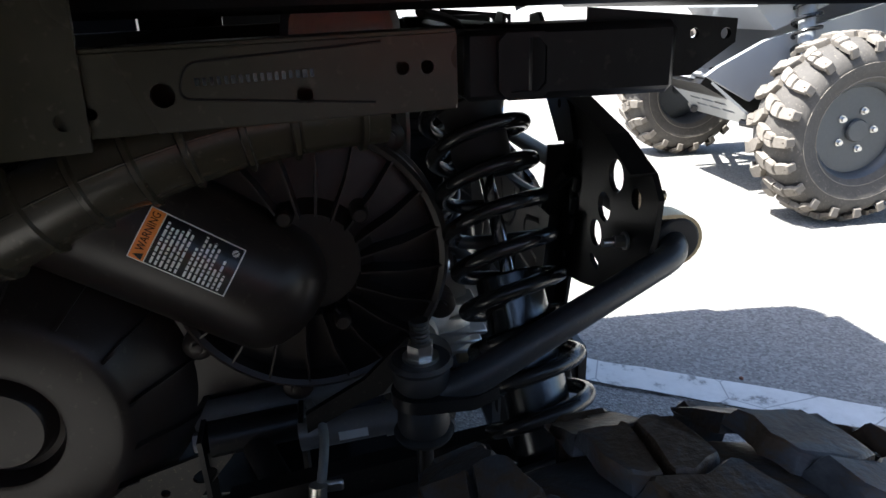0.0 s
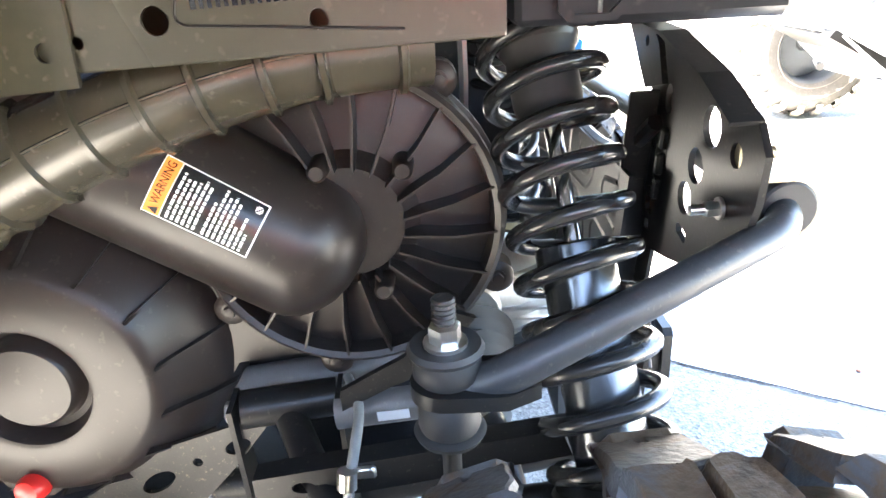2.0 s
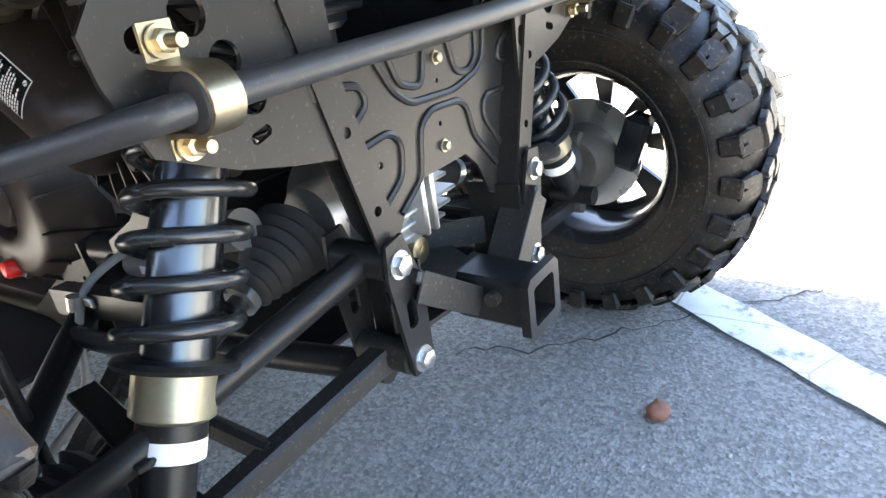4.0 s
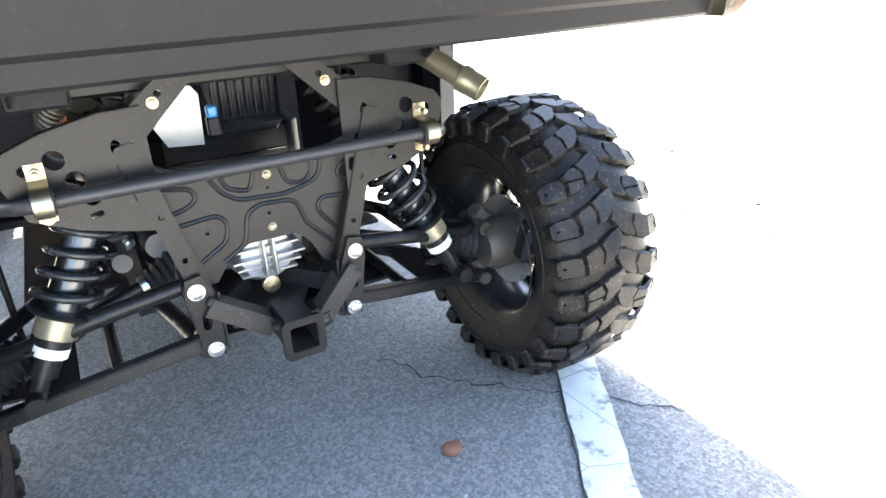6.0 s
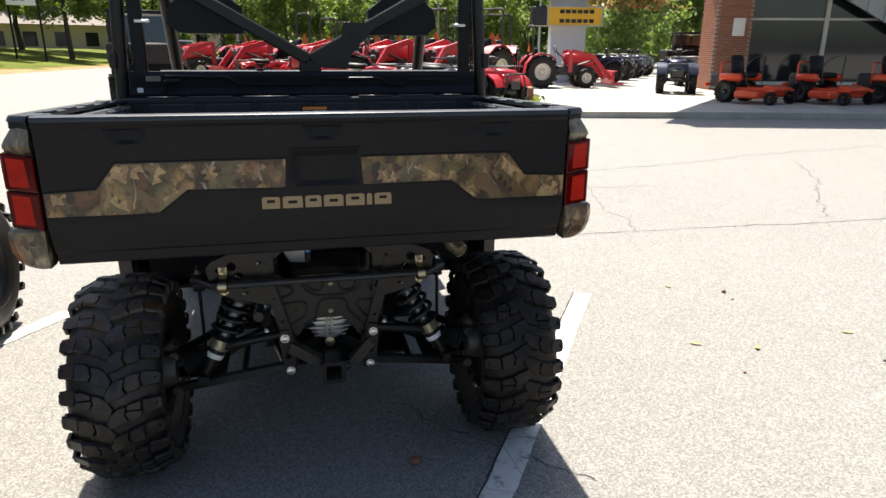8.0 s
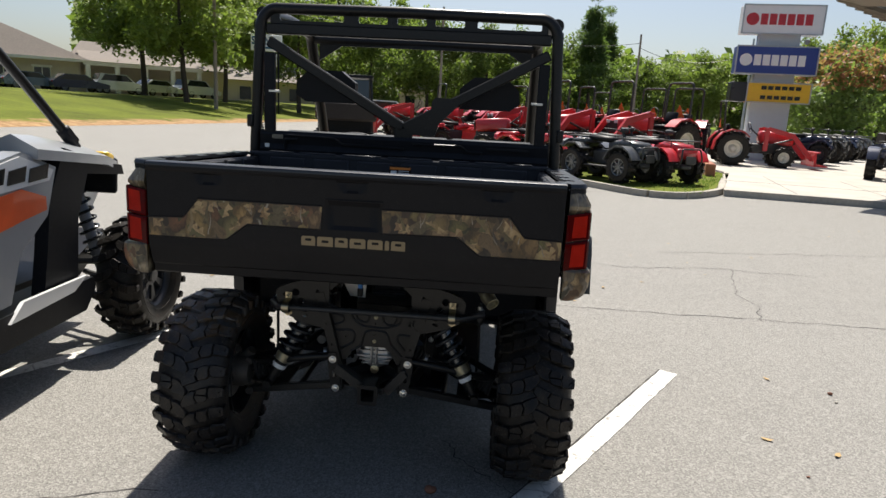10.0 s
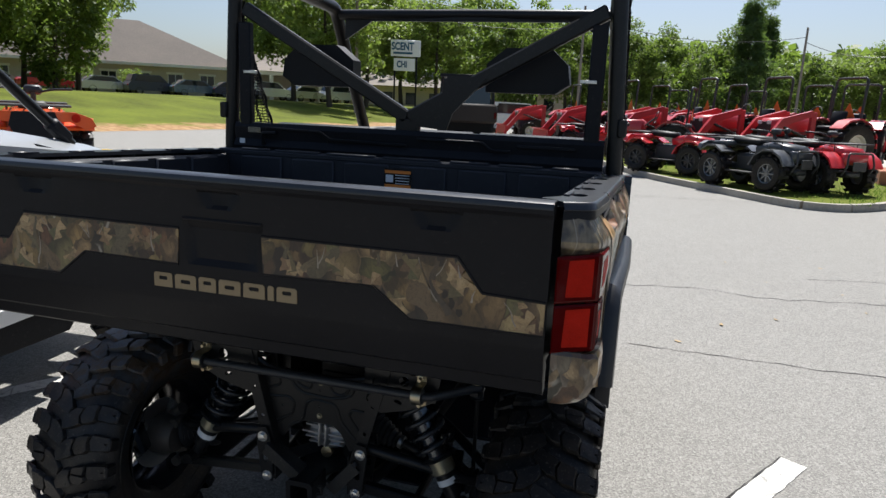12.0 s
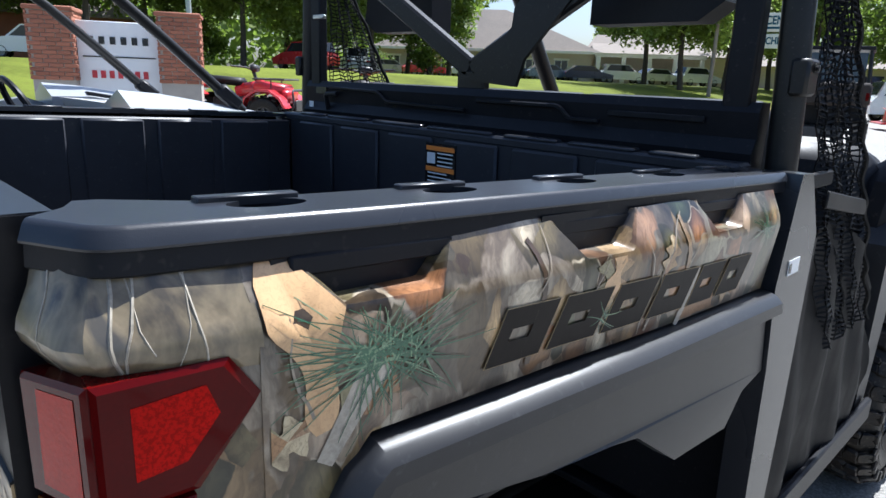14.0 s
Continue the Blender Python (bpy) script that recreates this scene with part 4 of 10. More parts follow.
    rt.lathe([(0.112, -0.002), (0.112, 0.003)], P(0.602, 0.488, 0.345), (s, 0, 0), 40)
    part("brake_disc", rt, ZINC, utv)
    ca = Build()
    ca.soft = 30
    ca.box(P(0.6, 0.392, 0.375), (0.05, 0.05, 0.11), (18, 0, 0), 0.01)
    part("brake_caliper", ca, SHELL, utv)
    # drop link with rubber bushings
    lk = new("drop_link")
    lk.parent = utv
    ex, ey, ez = s * 0.437 + 0.004 * 0, 0.593, 0.628
    b = Build()
    b.rod((ex, ey, 0.30), (ex, ey, 0.684), 0.0062, 12)
    part("link_rod", b, PAINT, lk)
    b = Build()
    for i in range(5):
        b.lathe([(0.0062, 0), (0.0072, 0.0014), (0.0062, 0.0028)], (ex, ey, 0.671 + i * 0.003), (0, 0, 1), 14)
    part("thread", b, DIRTY, lk)
    b = Build()
    b.lathe([(0.017, 0), (0.02, 0.004), (0.02, 0.014), (0.018, 0.018)], (ex, ey, 0.634), (0, 0, 1), 28)
    part("bushing", b, RUBBER_NEW, lk)
    b = Build()
    b.lathe([(0.017, 0), (0.019, 0.006), (0.018, 0.02), (0.015, 0.025)], (ex, ey, 0.598), (0, 0, 1), 28)
    part("bushing", b, RUBBER_NEW, lk)
    b = Build()
    b.lathe([(0.021, 0.0), (0.0225, 0.003), (0.0205, 0.006), (0.0, 0.004)], (ex, ey, 0.651), (0, 0, 1), 30)
    part("washer", b, RUBBER_NEW, lk)
    b = Build()
    b.lathe([(0.0, 0), (0.02, 0.001), (0.022, 0.005), (0.019, 0.007)], (ex, ey, 0.593), (0, 0, 1), 30)
    part("washer", b, RUBBER_NEW, lk)
    b = Build()
    hexhead(b, (ex, ey, 0.656), (0, 0, 1), 0.0095, 0.014)
    part("nut", b, ZINC, lk)

# anti-roll bar
sb = Build()
left = [(-0.437, 0.60, 0.628), (-0.439, 0.582, 0.629), (-0.444, 0.566, 0.635), (-0.449, 0.553, 0.645)]
left += bend([(-0.449, 0.553, 0.645), (-0.357, 0.357, 0.684), (-0.30, 0.353, 0.687)], 0.034, 10)[1:]
path = left + [(0.03, 0.352, 0.687)] + [(-x, y, z) for x, y, z in [tuple(p) for p in left[::-1]]]
sb.tube(path, 0.0118, 18)
bar = part("anti_roll_bar", sb, BARP, utv, "satin black anti-roll bar")
for s in (-1, 1):
    e = Build()
    e.soft = 35
    oval = [(s * 0.437 + 0.021 * math.cos(t) * 1.0, 0.593 + 0.022 * math.sin(t)) for t in (math.pi * (k / 12) for k in range(13))]
    oval += [(s * 0.437 - 0.022, 0.56), (s * 0.437 - 0.012, 0.54), (s * 0.437 + 0.012, 0.54), (s * 0.437 + 0.022, 0.56)]
    e.plate(oval, in_xy(0.6285), 0.0095, [circle(s * 0.437, 0.593, 0.0065)])
    part("flattened_eye", e, PAINT, bar)
    c = new("bar_clamp")
    c.parent = utv
    tagged(c, "yellow zinc anti-roll bar clamp")
    b = Build()
    b.soft = 35
    arc = [(0.388, 0.738), (0.388, 0.713), (0.37, 0.711)] + [(0.355 - 0.0255 * math.sin(t), 0.687 + 0.024 * math.cos(t)) for t in (math.pi * k / 10 for k in range(11))] + [(0.37, 0.663), (0.388, 0.661), (0.388, 0.646)]
    inner = [(y + 0.0035 * (1 if i in (0, 1, len(arc) - 1, len(arc) - 2) else 0.9), z + (0.0 if i in (0, len(arc) - 1) else (-0.0035 if z > 0.687 else 0.0035))) for i, (y, z) in enumerate(arc)]
    b.plate(arc + inner[::-1], in_yz(s * 0.328), 0.026)
    part("strap", b, BRASS, c)
    r = Build()
    r.lathe([(0.0118, -0.0155), (0.019, -0.0155), (0.0208, -0.0140), (0.0208, 0.0140), (0.019, 0.0155), (0.0118, 0.0155)], (s * 0.327, 0.3535, 0.687), (1, 0, 0), 24)
    part("rubber_sleeve", r, RUBBER_NEW, c)
    for z in (0.725, 0.654):
        q = Build()
        hexhead(q, (s * 0.328, 0.386, z), (0, -1, 0), 0.0085, 0.01)
        q.rod((s * 0.328, 0.386, z), (s * 0.328, 0.362, z), 0.0048, 12)
        part("bolt", q, BRASS, c)

# --- belt drive housing with its warning label ---
cv = Build()
cv.soft = 35
cy, cz, cr = 0.672, 0.65, 0.138
cv.lathe([(cr, 0), (cr, 0.036), (cr - 0.004, 0.039), (cr - 0.009, 0.036), (cr - 0.013, 0.012), (0.112, 0.004), (0.09, 0.006), (0.072, 0.013), (0.06, 0.022), (0.05, 0.03), (0.0, 0.032)], (-0.185, cy, cz), (-1, 0, 0), 56)
cv.lathe([(cr - 0.004, 0), (cr + 0.004, 0.004), (cr + 0.004, 0.01), (cr - 0.004, 0.014)], (-0.19, cy, cz), (-1, 0, 0), 56)
cover = part("belt_cover", cv, COVER, utv, "ribbed black plastic belt drive cover")
for i in range(20):
    a = 2 * math.pi * i / 20 + 0.1
    f = Build()
    r0, r1 = 0.05, cr - 0.006
    tw = 0.10
    v = []
    for top in (0, 1):
        for rr, aa, hh in ((r0, a + tw, 0.046), (0.095, a + tw * 0.5, 0.043), (r1, a, 0.038)):
            v.append((-0.185 - (hh if top else 0.0), cy + rr * math.cos(aa), cz + rr * math.sin(aa)))
    nrm = Vector((0, -math.sin(a), math.cos(a)))
    v = [Vector(p) + nrm * k * (0.0011 if n % 6 > 2 else 0.002) for k in (-1, 1) for n, p in enumerate(v)]
    f.add(v, [(0, 1, 4, 3), (1, 2, 5, 4), (6, 9, 10, 7), (7, 10, 11, 8), (3, 4, 10, 9), (4, 5, 11, 10), (2, 8, 11, 5), (0, 3, 9, 6)])
    part("cooling_fin", f, COVER, cover)
for a in (0.9, -0.6, 2.2, 3.6, 4.9):
    q = Build()
    y, z = cy + (cr + 0.008) * math.cos(a), cz + (cr + 0.008) * math.sin(a)
    q.lathe([(0.016, 0), (0.016, 0.022), (0.012, 0.025)], (-0.185, y, z), (-1, 0, 0), 18)
    hexhead(q, (-0.21, y, z), (-1, 0, 0), 0.006, 0.006)
    part("screw_boss", q, COVER, cover)
for y, z in ((0.691, 0.702), (0.62, 0.70), (0.645, 0.59)):
    part("round_boss", Build().lathe([(0.0095, 0), (0.0085, 0.028), (0.006, 0.031)], (-0.205, y, z), (-1, 0, 0), 18), COVER, cover)
# air outlet hump over the cover
hu = Build()
p0, p1 = Vector((-0.213, 0.715, 0.632)), Vector((-0.205, 0.955, 0.784))
d = (p1 - p0).normalized()
pts, rs = [], []
for i in range(7):
    e = math.pi / 2 * i / 6
    pts.append(p0 + d * (-0.055 * math.cos(e)))
    rs.append(0.066 * math.sin(e) + 0.0005)
pts.append(p1)
rs.append(0.074)
hu.tube(pts, rs, 32)
hump = part("outlet_hump", hu, COVER, utv)
# warning sticker following the hump
ldir = d
lup = Vector((-0.0, -d.z, d.y)).normalized()


def on_hump(u, v, lift):
    """A point on the hump: u along its axis, v round it, in metres."""
    c = p0 + ldir * u
    r = 0.066 + 0.008 * u / (p1 - p0).length + lift
    e = v / 0.067
    return c + Vector((-1, 0, 0)) * (r * math.cos(e)) + lup * (r * math.sin(e))


def sticker(b, u0, u1, v0, v1, lift, n=6):
    v, f = [], []
    for i in range(n + 1):
        vv = v0 + (v1 - v0) * i / n
        v += [on_hump(u0, vv, lift), on_hump(u1, vv, lift)]
    for i in range(n):
        f.append((2 * i, 2 * i + 1, 2 * i + 3, 2 * i + 2))
    b.add(v, f)
    return b


LU0, LU1, LV0, LV1 = 0.036, 0.122, -0.002, 0.044
lab = part("warning_label", sticker(Build(), LU0, LU1, LV0, LV1, 0.0006), WHITE, utv, "black and orange warning label with white text lines")
part("label_field", sticker(Build(), LU0 + 0.0012, LU1 - 0.0145, LV0 + 0.0012, LV1 - 0.0012, 0.001), BLACK, lab)
part("label_heading", sticker(Build(), LU1 - 0.0135, LU1 - 0.001, LV0 + 0.001, LV1 - 0.001, 0.001), ORANGE, lab)
tx = Build()
rnd = random.Random(8)
u = LU1 - 0.019
row = 0
while u > LU0 + 0.004:
    v = LV0 + 0.003
    end = LV1 - 0.003 - rnd.uniform(0, 0.014) - (0.012 if u < LU0 + 0.02 else 0)
    while v < end:
        w = rnd.uniform(0.002, 0.006)
        sticker(tx, u - 0.0011, u + 0.0011, v, min(v + w, end), 0.0014, 2)
        v += w + 0.0011
    u -= 0.0043 if row != 5 else 0.0075
    row += 1
part("label_text", tx, WHITE, lab)
sq = Build()
for i in range(5):
    for j in range(5):
        if (i * 7 + j * 3) % 4:
            sticker(sq, LU0 + 0.004 + i * 0.0012, LU0 + 0.005 + i * 0.0012, LV1 - 0.010 + j * 0.0012, LV1 - 0.009 + j * 0.0012, 0.0014, 1)
part("label_square", sq, WHITE, lab)
# heading letters, bent onto the hump
cu = bpy.data.curves.new("heading", "FONT")
cu.body, cu.size, cu.align_x, cu.align_y = "WARNING", 1.0, "CENTER", "CENTER"
tmp = bpy.data.objects.new("heading", cu)
scene.collection.objects.link(tmp)
hm = bpy.data.meshes.new_from_object(tmp.evaluated_get(bpy.context.evaluated_depsgraph_get()))
bpy.data.objects.remove(tmp)
ext = max(v.co.x for v in hm.vertices)
for v in hm.vertices:
    v.co = on_hump(LU1 - 0.0073 + v.co.y * 0.0098, 0.024 + v.co.x / ext * 0.0165, 0.0016)
hm.materials.clear()
hm.materials.append(BLACK)
part("heading_letters", hm, BLACK, lab)
tri = Build()
c = (LU1 - 0.0075, LV0 + 0.0047)
tri.add([on_hump(c[0] - 0.004, c[1] - 0.003, 0.0016), on_hump(c[0] - 0.004, c[1] + 0.0032, 0.0016), on_hump(c[0] + 0.004, c[1], 0.0016)], [(0, 1, 2)])
part("heading_mark", tri, BLACK, lab)

# drive pulley half of the housing
pu = Build()
pu.soft = 35
py, pz = 0.966, 0.530
DOME = [(0.172, -0.03), (0.168, 0.0), (0.150, 0.030), (0.131, 0.055), (0.119, 0.072), (0.113, 0.0785), (0.106, 0.081), (0.064, 0.083), (0.059, 0.0815), (0.056, 0.076), (0.053, 0.064), (0.047, 0.062), (0.044, 0.066), (0.042, 0.076), (0.039, 0.079), (0.0, 0.080)]
pu.lathe(DOME, (-0.185, py, pz), (-1, 0, 0), 56)
pulley = part("drive_cover", pu, COVER, utv, "round black plastic drive cover")
for k in range(15):
    a = 2 * math.pi * k / 15 + 0.1
    q = Build()
    u, w2 = Vector((0, math.cos(a), math.sin(a))), Vector((0, -math.sin(a), math.cos(a))) * 0.0016
    v = []
    for rr, h in DOME[1:5]:
        for lift, sg in ((-0.006, -1), (0.010, -1), (0.010, 1), (-0.006, 1)):
            v.append(Vector((-0.185 - h - lift, py, pz)) + u * rr + w2 * sg)
    q.add(v, [(i * 4 + m, i * 4 + (m + 1) % 4, i * 4 + 4 + (m + 1) % 4, i * 4 + 4 + m) for i in range(3) for m in range(4)] + [(0, 1, 2, 3), (15, 14, 13, 12)])
    part("stiffener", q, COVER, pulley)
body = Build()
body.soft = 35
ring = [(0.80, 0.50), (0.86, 0.41), (0.95, 0.385), (1.06, 0.42), (1.1, 0.52), (1.06, 0.63), (0.93, 0.70), (0.80, 0.76), (0.68, 0.77), (0.57, 0.70), (0.565, 0.58), (0.66, 0.515)]
body.plate(ring, in_yz(-0.175), 0.035)
part("housing_back", body, COVER, utv)
part("drain_lobe", Build().plate([(0.945, 0.46), (0.962, 0.418), (0.975, 0.409), (1.0, 0.409), (1.014, 0.418), (1.03, 0.46)], in_yz(-0.252), 0.022), COVER, pulley)
rc = Build()
rc.lathe([(0.014, 0), (0.014, 0.012), (0.011, 0.018), (0.006, 0.02)], (-0.263, 0.986, 0.424), (-1, 0.1, 0.2), 20)
part("drain_cap", rc, REDCAP, utv, "red plastic drain cap")

# ribbed air duct above the housing
du = Build()
run = bend([(-0.285, 1.12, 0.60), (-0.285, 0.985, 0.695), (-0.27, 0.83, 0.765), (-0.25, 0.70, 0.797), (-0.23, 0.57, 0.80)], 0.08, 8)
pts, rs = [], []
for i in range(len(run) - 1):
    for k in range(3):
        pts.append(run[i].lerp(run[i + 1], k / 3))
n = len(pts)
for i in range(n):
    rs.append(0.043 - 0.012 * (i / n))
du.tube(pts, rs, 24)
duct = part("air_duct", du, DUCT, utv, "ribbed black plastic air duct")
walked, nxt = 0.0, 0.02
for i in range(1, n):
    walked += (pts[i] - pts[i - 1]).length
    if walked > nxt:
        nxt += 0.043
        q = Build()
        dd = (pts[i] - pts[i - 1]).normalized()
        q.lathe([(rs[i], -0.004), (rs[i] + 0.0045, -0.002), (rs[i] + 0.0045, 0.002), (rs[i], 0.004)], pts[i], dd, 24, full=False)
        part("rib", q, DUCT, duct)
sm = Build()
sm.tube([p + Vector((-r * 0.98, 0, 0.006)) for p, r in zip(pts, rs)], 0.0014, 6)
part("seam", sm, DUCT, duct)
# brake hose with its clip
ho = Build()
ho.tube(bend([(-0.215, 0.69, 0.49), (-0.27, 0.672, 0.495), (-0.315, 0.676, 0.478), (-0.33, 0.685, 0.44), (-0.36, 0.66, 0.36), (-0.5, 0.57, 0.36)], 0.04), 0.0048, 10)
hose = part("brake_hose", ho, HOSE, utv, "grey braided brake hose")
q = Build()
q.lathe([(0.0085, -0.008), (0.0085, 0.008)], (-0.3265, 0.682, 0.463), (-0.2, 0.1, -1), 14)
q.box((-0.318, 0.668, 0.462), (0.006, 0.02, 0.012), cut=0.002)
part("hose_clip", q, ZINC, hose)

# engine bay beyond the suspension
en = Build()
en.soft = 35
en.box((0.02, 0.86, 0.56), (0.34, 0.34, 0.30), cut=0.04)
en.lathe([(0.06, 0), (0.06, 0.2), (0.05, 0.22)], (-0.02, 0.80, 0.60), (0, 0, 1), 24)
en.box((0.1, 0.75, 0.42), (0.2, 0.2, 0.12), cut=0.03)
engine = part("engine_block", en, PAINT, utv)
for i in range(5):
    part("cooling_fin", Build().box((0.02, 0.70, 0.50 + i * 0.03), (0.25, 0.03, 0.006), cut=0.002), SHELL, engine)
bx = Build()
bx.soft = 35
bx.box((0.045, 0.66, 0.755), (0.16, 0.10, 0.15), (8, 0, 0), 0.012)
box = part("filter_box", bx, PLASTIC2, utv, "ribbed dark plastic filter box")
for i in range(8):
    part("slat", Build().box((-0.012 + i * 0.0165, 0.602, 0.765), (0.0085, 0.014, 0.095), (8, 0, 0), 0.003), PLASTIC2, box)
part("lip", Build().box((0.045, 0.598, 0.705), (0.15, 0.016, 0.012), (8, 0, 0), 0.004), PLASTIC2, box)
mf = Build()
mf.soft = 35
mf.plate([(-0.115, 0.69), (-0.05, 0.685), (-0.045, 0.78), (-0.08, 0.83), (-0.14, 0.83), (-0.15, 0.76)], in_xz(0.56), 0.004)
mf.lathe([(0.055, -0.1), (0.065, -0.08), (0.065, 0.22), (0.055, 0.24)], (0.0, 0.62, 0.86), (1, 0, 0.0), 26)
part("heat_shield", mf, ALU, utv, "bare aluminium exhaust heat shield")
ex = Build()
ex.soft = 40
tip, back = Vector((0.484, 0.400, 0.740)), Vector((0.444, 0.460, 0.778))
d = (tip - back).normalized()
ex.tube(bend([(0.18, 0.62, 0.86), back - d * 0.10, back, tip - d * 0.012], 0.05), 0.024, 18)
ex.lathe([(0.024, -0.055), (0.029, -0.052), (0.029, -0.034), (0.027, -0.03), (0.027, 0.0), (0.0255, 0.001), (0.024, 0.0), (0.022, -0.05), (0.0, -0.05)], tip, d, 24, full=False)
part("exhaust_pipe", ex, BRONZE, utv, "grey exhaust tail pipe")
bc = Build()
bc.box((-0.05, 0.44, 0.768), (0.018, 0.016, 0.02), cut=0.003)
con = part("connector", bc, BLUE, utv, "blue electrical connector")
part("connector_body", Build().box((-0.05, 0.442, 0.742), (0.022, 0.018, 0.034), cut=0.003), PLASTIC, con)
wi = Build()
wi.tube(bend([(-0.05, 0.44, 0.78), (-0.055, 0.45, 0.82), (-0.1, 0.5, 0.87), (-0.2, 0.55, 0.88)], 0.03), 0.005, 8)
part("wiring", wi, PLASTIC, con)
# gusset arms above the cross plate
for s in (-1, 1):
    g = Build()
    g.soft = 30
    poly = [(s * 0.215, 0.755), (s * 0.20, 0.785), (s * 0.09, 0.875), (s * 0.06, 0.872), (s * 0.06, 0.85), (s * 0.17, 0.745)]
    g.plate(poly[::-s], in_xz(0.40), 0.005, [circle(s * 0.17, 0.785, 0.005), circle(s * 0.135, 0.815, 0.006)])
    part("gusset", g, PAINT, utv)
    q = Build()
    hexhead(q, (s * 0.145, 0.397, 0.802), (0, -1, 0), 0.007, 0.007)
    part("gusset_bolt", q, BRASS, utv)
# lower frame tubes and skid plate
lt = Build()
for s in (-1, 1):
    lt.tube(bend([(s * 0.14, 0.42, 0.33), (s * 0.2, 0.8, 0.31), (s * 0.22, 1.3, 0.30), (s * 0.22, 2.6, 0.32)], 0.1), 0.019, 12)
part("lower_frame", lt, PAINT, utv)
gl = Build()
gl.soft = 30
gl.plate([(0.765, 0.462), (0.792, 0.463), (0.870, 0.440), (0.955, 0.388), (1.05, 0.33), (0.90, 0.30), (0.855, 0.360), (0.812, 0.405)], in_yz(-0.24), 0.005, [circle(0.80, 0.436, 0.008, rx=0.014, turn=-25), circle(0.842, 0.420, 0.005), circle(0.885, 0.398, 0.010, rx=0.02, turn=-32)])
part("side_gusset", gl, DIRTY, utv)
sp = Build()
sp.box((0, 1.75, 0.30), (0.9, 1.7, 0.012), cut=0.003)
part("skid_plate", sp, PLASTIC, utv)
# drive tube, joint cup, forked bracket and arm rail below the belt cover
tr = Build()
tr.soft = 35
tr.rod((-0.17, 0.815, 0.455), (-0.17, 0.70, 0.468), 0.021, 20)
tr.rod((-0.17, 0.70, 0.468), (-0.17, 0.575, 0.497), 0.0245, 20)
tr.rod((-0.17, 0.706, 0.467), (-0.17, 0.698, 0.4685), 0.0255, 20)
part("drive_tube", tr, CASTGREY, utv, "grey cast drive tube below the belt cover")
cu = Build()
cu.soft = 35
cu.rod((-0.24, 0.70, 0.468), (-0.24, 0.60, 0.476), 0.0165, 18)
cu.rod((-0.24, 0.612, 0.475), (-0.24, 0.575, 0.478), 0.0185, 18)
cup = part("joint_cup", cu, CASTGREY, utv)
lbq = Build()
lbq.box((-0.2572, 0.645, 0.4735), (0.0008, 0.03, 0.01), (-4, 0, 0))
part("cup_label", lbq, WHITE, cup, "small white printed sticker")
fk = Build()
fk.soft = 30
fk.plate([(0.69, 0.487), (0.69, 0.508), (0.63, 0.54), (0.585, 0.582), (0.566, 0.575), (0.59, 0.548), (0.612, 0.522), (0.64, 0.512)], in_yz(-0.262), 0.007)
part("forked_bracket", fk, PAINT, utv)
ra = Build()
ra.soft = 30
ra.plate([(0.765, 0.425), (0.765, 0.458), (0.50, 0.492), (0.49, 0.465)], in_yz(-0.305), 0.022, [circle(0.722, 0.447, 0.006, rx=0.011)])
part("arm_rail", ra, PAINT, utv)
# added dark filler that hides bright ground and deepens the dark underneath
ut = Build()
ut.soft = 30
ut.box((0.09, 0.80, 0.30), (0.44, 0.50, 0.01), cut=0.003)
part("under_tray", ut, PLASTIC, utv)
# added black plate stands in for the dark gap behind the spring
part("inner_guard", Build().box((0.2, 0.595, 0.70), (0.008, 0.26, 0.22), cut=0.002), PLASTIC, utv)

# --- cargo box ---
def mirror(poly, s):
    return [(x * s, z) for x, z in (poly if s > 0 else poly[::-1])]


def loft_x(b, prof, x0, x1, steps=1, bow=0.0):
    """Sweeps a closed (y, z) outline along x; bow pushes the middle out."""
    n = len(prof)
    v, f = [], []
    for i in range(steps + 1):
        t = i / steps
        x = x0 + (x1 - x0) * t
        dy = -bow * (1 - (2 * t - 1) ** 2)
        v += [(x, y + dy, z) for y, z in prof]
    for i in range(steps):
        for k in range(n):
            l = (k + 1) % n
            f.append((i * n + k, (i + 1) * n + k, (i + 1) * n + l, i * n + l))
    f.append(tuple(range(n)))
    f.append(tuple(steps * n + k for k in range(n))[::-1])
    return b.add(v, f)


prof = [(0.036, 1.258), (0.032, 1.266), (-0.008, 1.267), (-0.0145, 1.2645), (-0.017, 1.258), (-0.0165, 1.246), (-0.012, 1.241), (-0.010, 1.237), (-0.010, 1.231), (-0.0095, 1.206), (-0.009, 1.198),
        (-0.009, 1.172), (-0.009, 1.155), (-0.009, 1.09), (-0.009, 1.076), (-0.009, 1.0), (-0.006, 0.988), (0.012, 0.925), (0.02, 0.918), (0.026, 0.892), (0.032, 0.887), (0.06, 0.889), (0.06, 0.94), (0.036, 0.96)]
NOTCHES = (-0.475, 0.0, 0.465)


def gate_inset(x, k):
    """Depth of the notches under the lip and of the handle recess."""
    d = 0.0
    for c in NOTCHES:
        if k == 8:
            d = max(d, min(1.0, (0.052 - abs(x - c)) / 0.012))
        if k == 9:
            d = max(d, min(1.0, (0.030 - abs(x - c)) / 0.012))
    if k == 12:
        d = max(d, 1.25 * min(1.0, (0.096 - abs(x - 0.006)) / 0.012))
    if k == 13:
        d = max(d, 1.1 * min(1.0, (0.084 - abs(x - 0.006)) / 0.012))
    return 0.008 * max(0.0, d)


